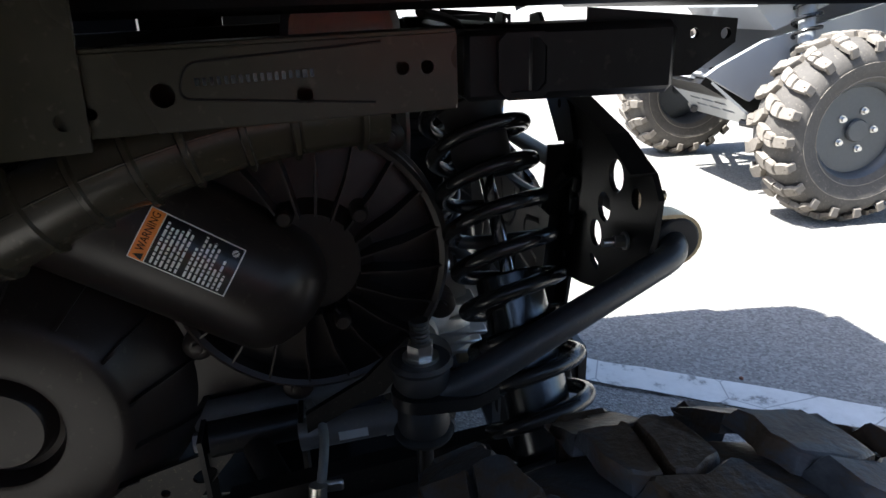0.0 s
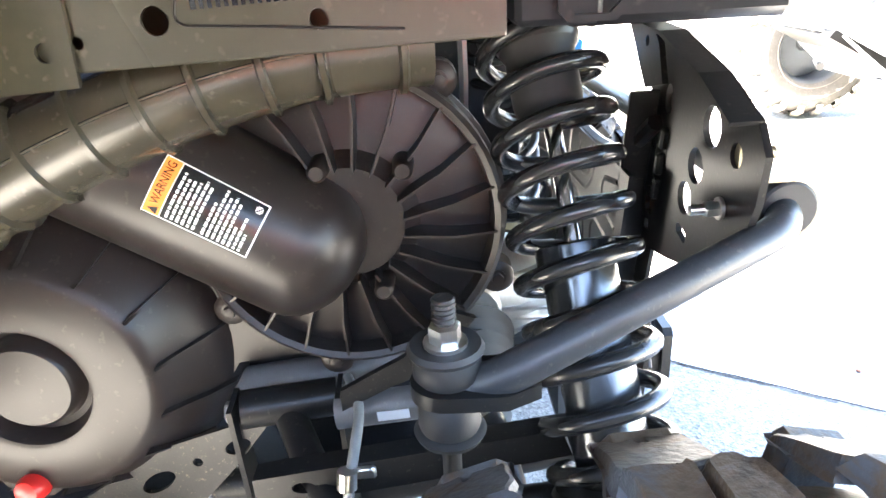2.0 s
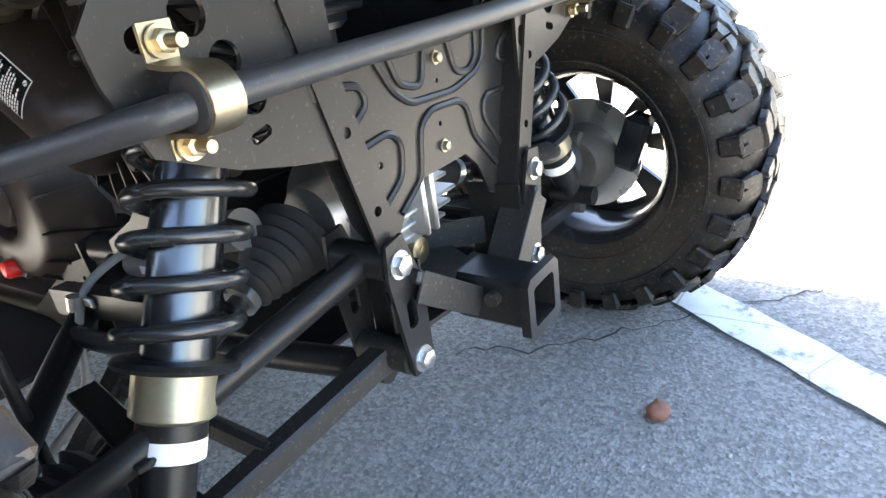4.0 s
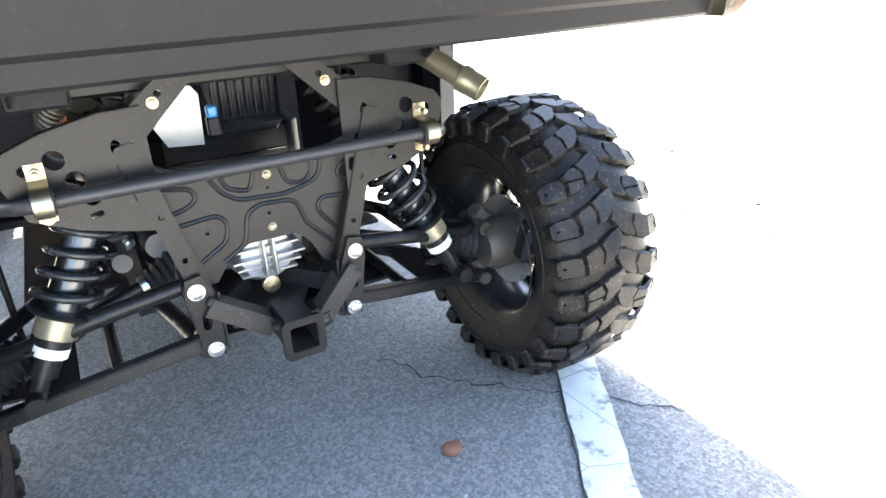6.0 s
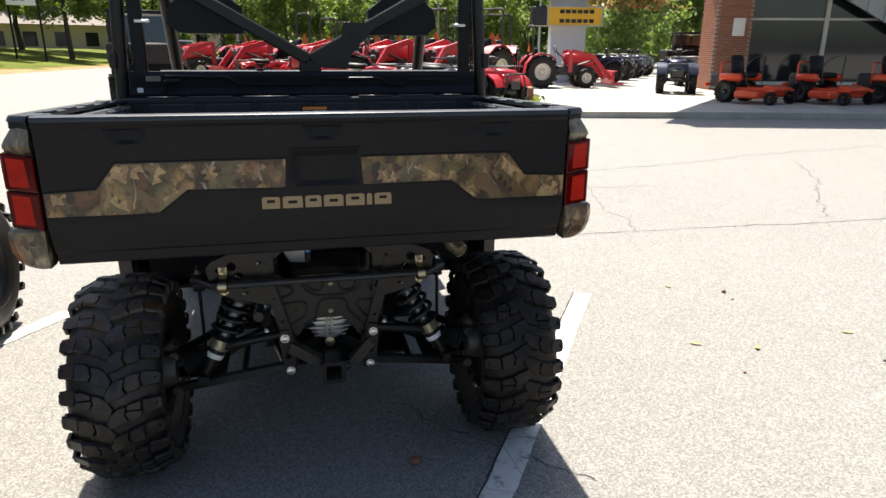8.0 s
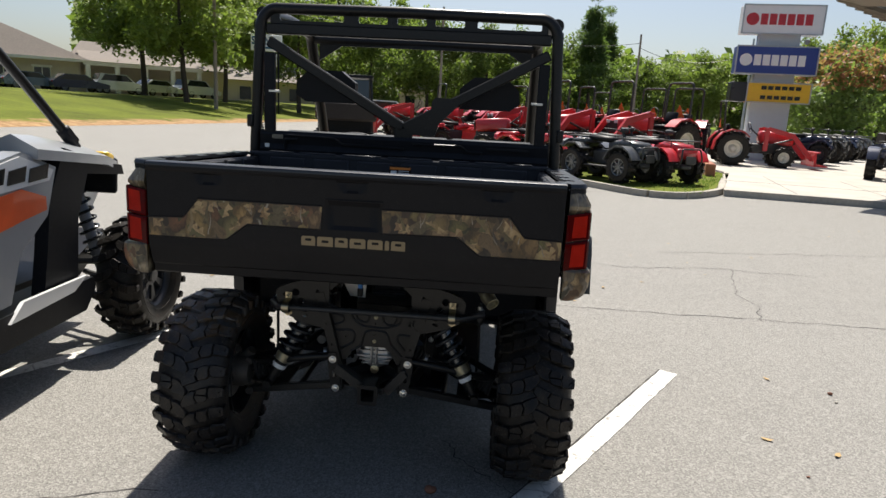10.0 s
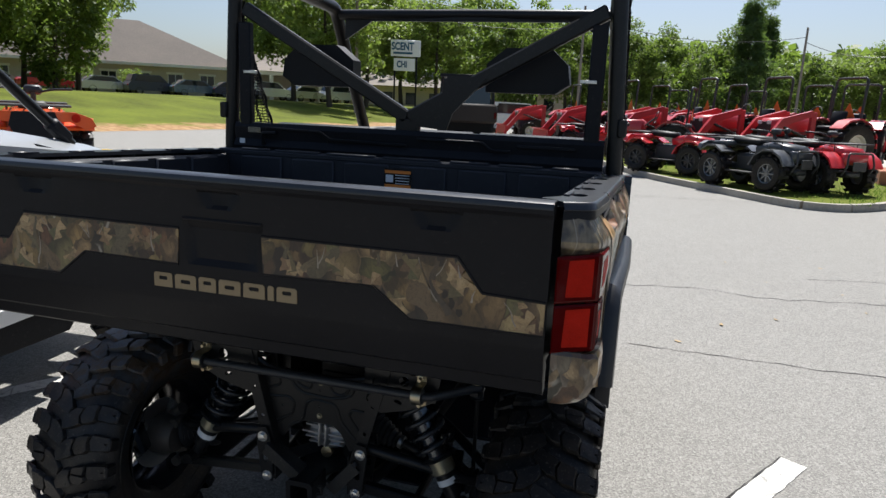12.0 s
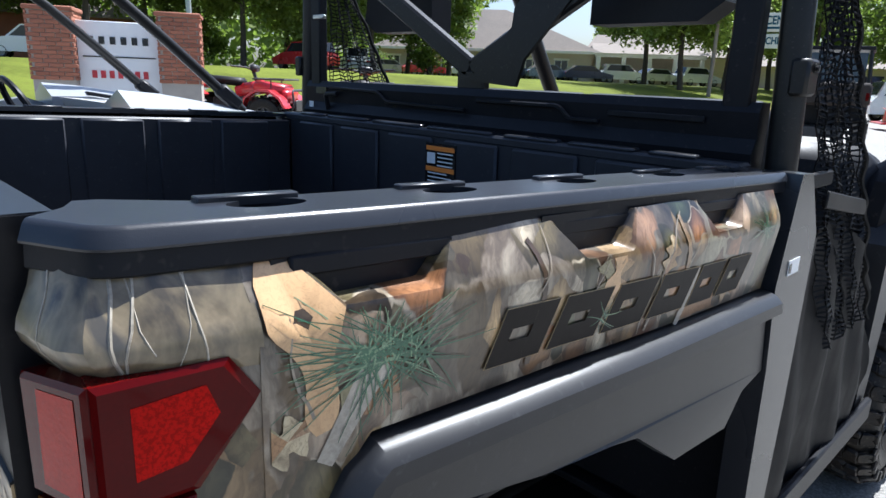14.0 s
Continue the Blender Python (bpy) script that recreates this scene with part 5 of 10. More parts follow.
xs = sorted({round(c + e, 4) for c in NOTCHES for e in (-0.052, -0.04, -0.03, -0.018, 0.018, 0.03, 0.04, 0.052)} | {round(0.006 + e, 4) for e in (-0.096, -0.084, -0.072, 0.072, 0.084, 0.096)} | {-0.681, -0.6, -0.3, -0.2, 0.2, 0.3, 0.6, 0.681})
gt = Build()
gt.soft = 25
n = len(prof)
gt.add([(x, y + gate_inset(x, k), z) for x in xs for k, (y, z) in enumerate(prof)],
       [(i * n + k, (i + 1) * n + k, (i + 1) * n + (k + 1) % n, i * n + (k + 1) % n) for i in range(len(xs) - 1) for k in range(n)] + [tuple(range(n)), tuple((len(xs) - 1) * n + k for k in range(n))[::-1]])
gate = part("tailgate", gt, GATEP, utv, "black plastic tailgate with camouflage panels")
# added skin of glossier plastic gives the gate's top edge its sun glint
cap = [(0.0335, 1.262), (0.0325, 1.2675), (-0.0085, 1.2682), (-0.0155, 1.2655), (-0.0182, 1.2585), (-0.0182, 1.2545), (-0.012, 1.2545), (-0.010, 1.262)]
gc = Build()
gc.soft = 25
loft_x(gc, cap, -0.680, 0.680)
part("gate_cap", gc, PLASTIC2, gate, "glossier charcoal strip along the gate's top edge for its sun glint")
panel = [(0.098, 1.152), (0.51, 1.152), (0.56, 1.088), (0.678, 1.083), (0.678, 1.02), (0.42, 1.02), (0.345, 1.078), (0.102, 1.074)]
for s in (1, -1):
    b = Build()
    b.plate(mirror(panel, s)[::-1], in_xz(-0.0085), 0.005)
    cam_p = part("camouflage_panel", b, CAMO_GATE, gate, "brown woodland camouflage panel")
    # raised step that frames the panel
    e = Build()
    for (x0, z0), (x1, z1) in ((panel[0], panel[1]), (panel[1], panel[2]), (panel[2], panel[3]), (panel[4], panel[5]), (panel[5], panel[6]), (panel[6], panel[7])):
        e.rod((s * x0, -0.0085, z0), (s * x1, -0.0085, z1), 0.0035, 6)
    part("panel_edge", e, GATEP, gate)
b = Build()
b.soft = 30
b.box((0.006, -0.0085, 1.1755), (0.19, 0.008, 0.006), (18, 0, 0), 0.002)
part("handle", b, GATEP, gate)
# brand lettering stands as plain blocks
x = -0.165
for i, w in enumerate((0.046, 0.052, 0.042, 0.052, 0.05, 0.014, 0.046)):
    b = Build()
    sl = 0.008
    b.plate([(x, 1.0195), (x + w, 1.0195), (x + w, 1.0425 + sl * 0.6), (x + w - 0.005, 1.051), (x + 0.004, 1.051), (x, 1.047)], in_xz(-0.0095), 0.0022, [] if w < 0.03 else [rect(x + w / 2, 1.0355 if i % 2 else 1.039, w * 0.46, 0.0085, 0.002)])
    part("emblem_block", b, TANPRINT, gate)
    x += w + 0.0068

PALETWIG = material("printed_pale_twig", (0.38, 0.335, 0.265), 0.4, vary=0.5, scale=60, spec=0.3)
POCKETS = ((0.155, 0.318), (0.442, 0.600), (0.735, 0.882))


def skin_low(y):
    """Lower edge of the side skin, which follows the wheel arch."""
    if y < 0.128:
        return 0.885
    if y < 0.168:
        return 0.885 + (y - 0.128) / 0.04 * 0.15
    if y < 0.212:
        return 1.035 + (y - 0.168) / 0.044 * 0.053
    return 1.0905 - (y - 0.212) * 0.009


def skin_high(y):
    z = 1.243
    for a, b in POCKETS:
        z = min(z, 1.243 - 0.042 * max(0.0, min(1.0, (y - a) / 0.037, (b - y) / 0.034)))
    return z


def skin_x(y, z):
    """The skin bulges out below the rail, flares forwards and tapers towards the tailgate."""
    t = max(0.0, min(1.0, (z - 1.193) / 0.05))
    q = max(0.0, min(1.0, (y - 0.10) / 0.62))
    tuck = 0.034 * (1 - 0.55 * min(1.0, max(0.0, y))) + 0.004
    return 0.778 + 0.031 * q * (1.6 - 0.6 * q) - 0.012 * max(0.0, (1.193 - z) / 0.09) * min(1.0, max(0.0, y - 0.12) * 3) - tuck * (t - 0.12 * math.sin(math.pi * t) * (1 - t))


for s in (1, -1):
    # moulded inner wall with upright ribs
    inn = new("box_side")
    inn.parent = utv
    tagged(inn, "black plastic cargo box side with camouflage skin")
    w = Build()
    w.soft = 28
    w.box((s * 0.676, 0.525, 1.10), (0.03, 1.0, 0.30), (0, 0, -s * 1.2), 0.004)
    part("inner_wall", w, BOXP, inn)
    for i, y in enumerate((0.12, 0.31, 0.50, 0.69, 0.87)):
        part("wall_rib", Build().box((s * (0.652 + y * 0.021), y, 1.10), (0.014, 0.155, 0.29), (0, -s * 1.5, -s * 1.2), 0.005), BOXP, inn)
    # top rail with cup holes, a gusset at the gate corner and raised tabs inside the holes
    rl = Build()
    rl.soft = 30
    lip = [(0.693, 0.0155), (0.697, 0.0175), (0.715, 0.0265), (0.731, 0.0345), (0.738, 0.039), (0.7425, 0.0455), (0.7455, 0.056), (0.756, 0.217), (0.783, 1.045)]
    ol = lip + [(0.70, 1.045), (0.683, 0.13), (0.676, 0.115), (0.650, 0.068), (0.650, 0.052), (0.6735, 0.04)]
    HOLES = (0.17, 0.36, 0.56, 0.77, 0.95)
    holes = [circle(0.7045 + y * 0.03, y, 0.033, 24, rx=0.0165) for y in HOLES]
    rl.plate([(x * s, y) for x, y in (ol if s > 0 else ol[::-1])], in_xy(1.2625), 0.01, [[(x * s, y) for x, y in (h if s > 0 else h[::-1])] for h in holes])
    v = []
    RIM = ((0.0, 1.2676), (0.002, 1.2669), (0.0042, 1.2645), (0.0085, 1.2545), (0.0082, 1.2528), (0.0052, 1.2520), (-0.004, 1.2520))
    BAND = ((-0.004, 1.2518), (0.0050, 1.2518), (0.0062, 1.2372), (0.0045, 1.2355), (-0.012, 1.2355))
    band = Build()
    band.soft = 30
    for target, ring in ((rl, RIM), (band, BAND)):
        m = len(ring)
        v = []
        for i, (x, y) in enumerate(lip):
            j, k = max(i - 1, 0), min(i + 1, len(lip) - 1)
            d = Vector((lip[k][0] - lip[j][0], lip[k][1] - lip[j][1])).normalized()
            for grow, z in ring:
                v.append((s * (x + d.y * grow), y - d.x * grow, z))
        f = [(i * m + k, i * m + k + 1, (i + 1) * m + k + 1, (i + 1) * m + k) for i in range(len(lip) - 1) for k in range(m - 1)]
        target.add(v, [q if s < 0 else q[::-1] for q in f])
    # wells under the holes
    wells = []
    for y in HOLES:
        wells.append(Build().lathe([(0.022, 0), (0.02, -0.05), (0.0, -0.05)], (s * (0.7045 + y * 0.03), y, 1.2578), (0, 0, 1), 18, full=False))
    rail = part("top_rail", rl, PLASTIC2, inn, "charcoal plastic top rail with cup holes")
    part("lip_band", band, PLASTIC, rail)
    for q in wells:
        part("cup_well", q, PLASTIC, rail)
    for y in HOLES:
        part("rail_tab", Build().box((s * (0.685 + y * 0.026), y - 0.006, 1.2675), (0.012, 0.084, 0.009), (0, 0, -s * 1.6), 0.0012), PLASTIC2, rail)
    # camouflage skin with grip pockets under the rail
    sk = Build()
    sk.soft = 50
    ys2 = [0.122 + 0.87 * i / 150 for i in range(151)]
    nz = 12
    v = []
    for y in ys2:
        lo, hi = skin_low(y), skin_high(y)
        v += [(s * skin_x(y, lo + (hi - lo) * k / nz), y, lo + (hi - lo) * k / nz) for k in range(nz + 1)]
    n = nz + 1
    f = [(i * n + k, (i + 1) * n + k, (i + 1) * n + k + 1, i * n + k + 1) for i in range(150) for k in range(nz)]
    sk.add(v, f if s > 0 else [q[::-1] for q in f])
    m = len(v)
    sk.v += [(x - s * 0.006, y, z) for x, y, z in v]
    sk.f += [tuple(i + m for i in q[::-1]) for q in (f if s > 0 else [q[::-1] for q in f])]
    skin = part("camouflage_skin", sk, CAMO, inn, "brown and green woodland camouflage side skin")
    for y0, y1 in POCKETS:
        x = skin_x((y0 + y1) / 2, 1.201)
        pb = part("grip_pocket", Build().box((s * (x - 0.034), (y0 + y1) / 2, 1.215), (0.012, y1 - y0 + 0.02, 0.06)), PLASTIC, inn)
        # the skin turns in round the pocket as a sloping pan
        pan, yc = [], (y0 + y1) / 2
        for i in range(41):
            y = y0 + (y1 - y0) * i / 40
            hi = skin_high(y)
            deep = min(1.0, (1.2431 - hi) / 0.02)
            for k, (drop, lift) in enumerate(((0.0, 0.0), (0.006, 0.001), (0.032, 0.003), (0.038, 0.011), (0.041, 0.023))):
                pan.append((s * (skin_x(y, hi) - drop * deep), y + (yc - y) * 0.13 * k / 4, min(1.240, hi + lift) if hi < 1.242 else hi))
        pf = [(i * 5 + k, (i + 1) * 5 + k, (i + 1) * 5 + k + 1, i * 5 + k + 1) for i in range(40) for k in range(4)]
        pl = Build()
        pl.soft = 50
        pl.add(pan, pf if s > 0 else [q[::-1] for q in pf])
        part("pocket_pan", pl, CAMO, inn)
        part("lip_drop", Build().box((s * (0.7525 + (y0 + y1) * 0.0165), (y0 + y1) / 2, 1.2295), (0.008, y1 - y0 - 0.006, 0.016), (0, 0, -s * 2), 0.002), PLASTIC, inn)
    # corner post: plan outline swept upwards, bulging below the rail
    plan = [(0.696, 0.008), (0.744, 0.0175), (0.7595, 0.0285), (0.771, 0.066), (0.779, 0.125), (0.71, 0.125), (0.691, 0.05)]
    low_plan = [(0.694, 0.001), (0.764, 0.003), (0.779, 0.013), (0.785, 0.060), (0.781, 0.125), (0.71, 0.125), (0.694, 0.05)]
    n = len(plan)
    for nm, levels in (("corner_post", ((1.171, -0.008, -0.008), (1.180, -0.001, -0.002), (1.190, 0.004, 0.005), (1.198, 0.003, 0.0075), (1.206, -0.002, 0.006), (1.226, -0.014, -0.002), (1.243, -0.026, -0.006))),
                       ("corner_core", ((0.990, -0.012, -0.010), (1.171, -0.012, -0.010))),
                       ("lower_post", ((0.886, -0.044, -0.004), (0.892, -0.031, -0.001), (0.907, -0.013, 0.000), (0.935, -0.001, 0.002), (0.960, 0.002, 0.002), (0.984, 0.001, 0.001), (0.991, -0.006, -0.004)))):
        cb = Build()
        cb.soft = 30
        v = [(s * (skin_x(0.125, z) if nm == "corner_post" and y > 0.12 and x > 0.75 and z > 1.175 else x + ((gx * max(0.0, 1 - y / 0.12) if gx > 0 else gx) if 0.70 < x and y < 0.12 else 0)), y - (gy if y < 0.05 else 0), z) for z, gx, gy in levels for x, y in (low_plan if nm == "lower_post" else plan)]
        f = [(i * n + k, i * n + (k + 1) % n, (i + 1) * n + (k + 1) % n, (i + 1) * n + k) for i in range(len(levels) - 1) for k in range(n)] + [tuple(range(n))[::-1], tuple((len(levels) - 1) * n + k for k in range(n))]
        cb.add(v, f if s > 0 else [q[::-1] for q in f])
        part(nm, cb, POSTFILM if nm == "corner_post" else CAMO, inn, "camouflage corner post around the tail lamp")
        if nm == "corner_post":
            # pale printed twigs that run over the post's bulge
            tw = Build()
            for k, u, drift, first, thick in ((0, 0.55, 0.03, 0, 0.0009), (2, 0.30, 0.01, 1, 0.0019), (2, 0.50, 0.07, 1, 0.0016), (2, 0.74, -0.07, 2, 0.0008), (3, 0.35, -0.02, 1, 0.0012), (3, 0.2, 0.05, 0, 0.0006)):
                path = [tuple(Vector(v[i * n + k]).lerp(Vector(v[i * n + k + 1]), u + drift * (i - 3))) for i in range(first, 7)]
                tw.tube(path, thick * 0.7, 5)
            tagged(part("twig_print", tw, PALETWIG, inn), kind="stuff")
    lamp = new("tail_lamp")
    lamp.parent = utv
    tagged(lamp, "red two-stage tail lamp on the box corner")
    C0, E0 = Vector((0.767, 0.0195, 0)), Vector((0.778, 0.122, 0))
    out = Vector((E0.y - C0.y, -(E0.x - C0.x), 0)).normalized()

    def on_side(u, z, off=0.0):
        q = C0 + (E0 - C0) * u + out * off
        return (s * q.x, q.y, z)

    def on_back(x, z, off=0.0):
        return (s * x, 0.0025 + (x - 0.692) * 0.2267 - off, z + 0.010 * (x - 0.767) / 0.075)

    def face(b, pts):
        """A thin tile with a chamfered rim."""
        k = len(pts)
        b.add(pts, [tuple(range(k)) if s > 0 else tuple(range(k))[::-1]])
    for z0, z1, end in ((1.091, 1.179, ((0.80, 1.179), (1.0, 1.149), (0.57, 1.091))), (0.995, 1.087, ((0.55, 1.087), (0.53, 1.05), (0.38, 0.998)))):
        b = Build()
        b.soft = 20
        side_ring = [(0.0, z0)] + [end[2], end[1], end[0]] + [(0.0, z1)]
        k = len(side_ring)
        inset = []
        cu, cz = sum(u for u, z in side_ring) / k, sum(z for u, z in side_ring) / k
        inset = [(u + (0.035 if u < cu else -0.045), z + (0.0045 if z < cz else -0.0045)) for u, z in side_ring]
        ring0 = [on_side(u, z, -0.02) for u, z in side_ring]
        ring1 = [on_side(u, z, 0.001) for u, z in side_ring]
        ring2 = [on_side(u, z, 0.0035) for u, z in inset]
        f = [(i, (i + 1) % k, k + (i + 1) % k, k + i) for i in range(k)] + [(k + i, k + (i + 1) % k, 2 * k + (i + 1) % k, 2 * k + i) for i in range(k)] + [tuple(2 * k + i for i in range(k))]
        b.add(ring0 + ring1 + ring2, f if s > 0 else [q[::-1] for q in f])
        back_ring = [(0.692, z0), (0.767, z0), (0.767, z1), (0.692, z1)]
        r0 = [on_back(x, z, -0.02) for x, z in back_ring]
        r1 = [on_back(x, z, 0.001) for x, z in back_ring]
        r2 = [on_back(x + (0.003 if x < 0.72 else -0.003), z + (0.004 if z == z0 else -0.004), 0.0035) for x, z in back_ring]
        f = [(i, (i + 1) % 4, 4 + (i + 1) % 4, 4 + i) for i in range(4)] + [(4 + i, 4 + (i + 1) % 4, 8 + (i + 1) % 4, 8 + i) for i in range(4)] + [(8, 9, 10, 11)]
        b.add(r0 + r1 + r2, f if s > 0 else [q[::-1] for q in f])
        part("lens", b, RED_DARK, lamp, "dark red lens")
        b = Build()
        face(b, [on_back(x, z, 0.0039) for x, z in ((0.711, z0 + 0.0115), (0.757, z0 + 0.0095), (0.757, z1 - 0.0085), (0.714, z1 - 0.0085))])
        part("light_bar", b, RED_LENS, lamp)
        b = Build()
        zr = (z0 + z1) / 2
        if end[1][0] > 0.9:
            shape = ((0.20, z0 + 0.020), (0.50, z0 + 0.024), (0.72, z1 - 0.036), (0.64, z1 - 0.014), (0.20, z1 - 0.018))
        else:
            shape = ((0.12, z0 + 0.022), (0.24, z0 + 0.022), (0.33, zr), (0.32, z1 - 0.02), (0.12, z1 - 0.018))
        face(b, [on_side(u, z, 0.0039) for u, z in shape])
        part("reflector", b, RED_REFLEX, lamp, "red prismatic side reflector")
    # wheel arch moulding
    ar = Build()
    ar.soft = 25
    o2 = [(0.128, 0.885), (0.168, 1.031), (0.19, 1.066), (0.215, 1.082), (0.60, 1.081), (1.0, 1.078), (1.03, 0.935), (0.955, 0.918), (0.905, 0.868), (0.735, 0.876), (0.625, 0.948), (0.57, 0.956), (0.44, 0.966), (0.32, 0.985), (0.25, 0.95), (0.21, 0.885)]
    ar.plate(o2 if s < 0 else o2[::-1], in_yz(s * 0.770), 0.03)
    # broad rounded chamfer along the upper edge
    ed = o2[:6]
    rows = []
    for i, (y, z) in enumerate(ed):
        j, k = max(i - 1, 0), min(i + 1, len(ed) - 1)
        d = Vector((ed[k][0] - ed[j][0], ed[k][1] - ed[j][1])).normalized()
        rows.append([(s * x, y + d.y * g, z - d.x * g) for x, g in ((0.771, -0.002), (0.788, -0.002), (0.800, 0.003), (0.809, 0.012), (0.8115, 0.028), (0.784, 0.050))])
    f = [(i * 6 + k, i * 6 + k + 1, (i + 1) * 6 + k + 1, (i + 1) * 6 + k) for i in range(len(ed) - 1) for k in range(5)]
    ar.add([q for r in rows for q in r], [q[::-1] for q in f] if s > 0 else f)
    ar.v = [(x + s * 0.020 * max(0.0, min(1.0, (y - 0.2) / 0.5)), y, z) for x, y, z in ar.v]
    arch = part("arch_moulding", ar, ARCHP, inn, "charcoal wheel arch moulding")
    for y, z in ((0.93, 0.925), (0.97, 0.95)):
        b = Build()
        b.box((s * 0.765, y, z), (0.02, 0.03, 0.035), (20, 0, 0), 0.005)
        part("arch_tab", b, PLASTIC, arch)
    # inner mud liner
    ln = Build()
    ln.box((s * 0.62, 0.55, 0.945), (0.28, 0.86, 0.012), cut=0.003)
    part("box_underside", ln, PLASTIC, inn)

for sx in (-1, 1):
    part("bed_rail", Build().box((sx * 0.42, 0.55, 0.930), (0.05, 0.86, 0.03), cut=0.006), PAINT, utv)
    part("bed_rail", Build().box((sx * 0.24, 0.60, 0.912), (0.05, 0.80, 0.06), cut=0.006), PAINT, utv)
part("bed_hinge_beam", Build().box((0, 0.16, 0.91), (0.9, 0.05, 0.07), cut=0.006), PAINT, utv)
bf = Build()
bf.soft = 30
bf.box((0, 0.50, 0.955), (1.34, 0.95, 0.02), cut=0.004)
bfl = part("box_floor", bf, BOXP, utv, "black plastic cargo box floor")
for i in range(9):
    part("floor_rib", Build().box((-0.56 + i * 0.14, 0.50, 0.967), (0.05, 0.88, 0.012), cut=0.004), PLASTIC, bfl)
for x in (-0.35, 0.0, 0.35):
    part("under_rib", Build().box((x, 0.50, 0.925), (0.05, 0.88, 0.04), cut=0.006), PLASTIC, bfl)
fw = Build()
fw.soft = 30
fw.box((0, 1.0, 1.10), (1.36, 0.03, 0.30), cut=0.004)
fw.box((0, 1.008, 1.255), (1.44, 0.05, 0.022), cut=0.005)
front = part("box_front", fw, BOXP, utv, "black plastic cargo box front wall")
front.location = (0, 0.046, -0.027)
for i in range(6):
    part("wall_rib", Build().box((-0.53 + i * 0.212, 0.981, 1.10), (0.17, 0.012, 0.29), cut=0.005), BOXP, front)
for i, (x0, x1) in enumerate(((-0.62, -0.5), (-0.48, -0.3), (-0.27, -0.08), (-0.05, 0.16), (0.2, 0.34), (0.37, 0.52), (0.55, 0.64))):
    part("rail_cap", Build().box(((x0 + x1) / 2, 1.0, 1.268), (x1 - x0, 0.03, 0.008), cut=0.003), PLASTIC2, front)
lb = Build()
lb.box((0.017, 0.9735, 1.152), (0.102, 0.003, 0.165))
bl = part("box_label", lb, BLACK, front, "black and orange load warning label")
for z, h in ((1.222, 0.011), (1.172, 0.011)):
    part("label_band", Build().box((0.017, 0.9716, z), (0.097, 0.001, h)), ORANGE, bl)
q = Build()
for i in range(14):
    z = 1.211 - i * 0.0098
    if abs(z - 1.172) > 0.008:
        short = z > 1.18
        q.box((0.034 if short else 0.017 - 0.004 * (i % 3), 0.9715, z), (0.052 if short else 0.082 - 0.008 * (i % 3), 0.001, 0.0026))
q.box((-0.014, 0.9715, 1.198), (0.028, 0.001, 0.026))
tagged(part("label_text", q, WHITE, bl), kind="stuff")

# printed pine sprigs, limbs and leaves on the camouflage skin
EMBLEM = material("dark_brown_print", (0.014, 0.011, 0.009), 0.5, spec=0.15, vary=0.4, scale=20)
NEEDLE = material("printed_green", (0.035, 0.10, 0.05), 0.3, vary=0.5, scale=60, coat=0.3)
NEEDLE2 = material("printed_pale_green", (0.16, 0.24, 0.13), 0.3, vary=0.4, scale=60, coat=0.3)
TWIG = material("printed_grey_bark", (0.27, 0.22, 0.16), 0.35, vary=0.4, scale=70, coat=0.3)
PRINT = print_material("printed_dead_leaves", [(0.0, (0.391, 0.249, 0.114)), (0.16, (0.632, 0.482, 0.274)), (0.34, (0.279, 0.129, 0.053)), (0.5, (0.688, 0.568, 0.365)), (0.66, (0.186, 0.181, 0.076)), (0.82, (0.558, 0.310, 0.129)), (1.0, (0.084, 0.052, 0.030))])
PATCH = print_material("printed_bark_and_limbs", [(0.0, (0.056, 0.037, 0.023)), (0.17, (0.223, 0.142, 0.076)), (0.33, (0.577, 0.370, 0.175)), (0.48, (0.279, 0.202, 0.122)), (0.62, (0.140, 0.120, 0.057)), (0.76, (0.512, 0.396, 0.236)), (0.88, (0.372, 0.206, 0.091)), (1.0, (0.047, 0.033, 0.021))])

TANLEAF = print_material("printed_tan_leaf", [(0.0, (0.66, 0.42, 0.21)), (1.0, (0.58, 0.36, 0.17))], 0.35)
PATCH_DARK = print_material("printed_olive_bark", [(0.0, (0.045, 0.03, 0.016)), (0.2, (0.2, 0.125, 0.055)), (0.4, (0.13, 0.11, 0.04)), (0.6, (0.27, 0.19, 0.09)), (0.8, (0.08, 0.065, 0.028)), (1.0, (0.24, 0.125, 0.05))])
LEAFTAN = print_material("printed_tan_leaves", [(0.0, (0.20, 0.13, 0.055)), (0.25, (0.48, 0.33, 0.15)), (0.5, (0.14, 0.062, 0.028)), (0.75, (0.11, 0.105, 0.035)), (1.0, (0.28, 0.16, 0.065))])


side_of = 1


def strip(b, pts, w0, w1, axis, level):
    """A flat printed streak; points are (along, up)."""
    n = len(pts)
    v = []
    for i, (a, z) in enumerate(pts):
        j, k = max(i - 1, 0), min(i + 1, n - 1)
        da, dz = pts[k][0] - pts[j][0], pts[k][1] - pts[j][1]
        ln = math.hypot(da, dz) or 1
        w = (w0 + (w1 - w0) * i / (n - 1)) / 2
        for sg in (-1, 1):
            aa, zz = a - sg * dz / ln * w, z + sg * da / ln * w
            v.append((math.copysign(skin_x(aa, zz) + level, side_of), aa, zz) if axis == "x" else (aa, level, zz))
    b.add(v, [(2 * i, 2 * i + 1, 2 * i + 3, 2 * i + 2) for i in range(n - 1)])


def inside(y, z):
    return 0.126 < y < 0.988 and skin_low(y) + 0.003 < z < skin_high(y) - 0.002


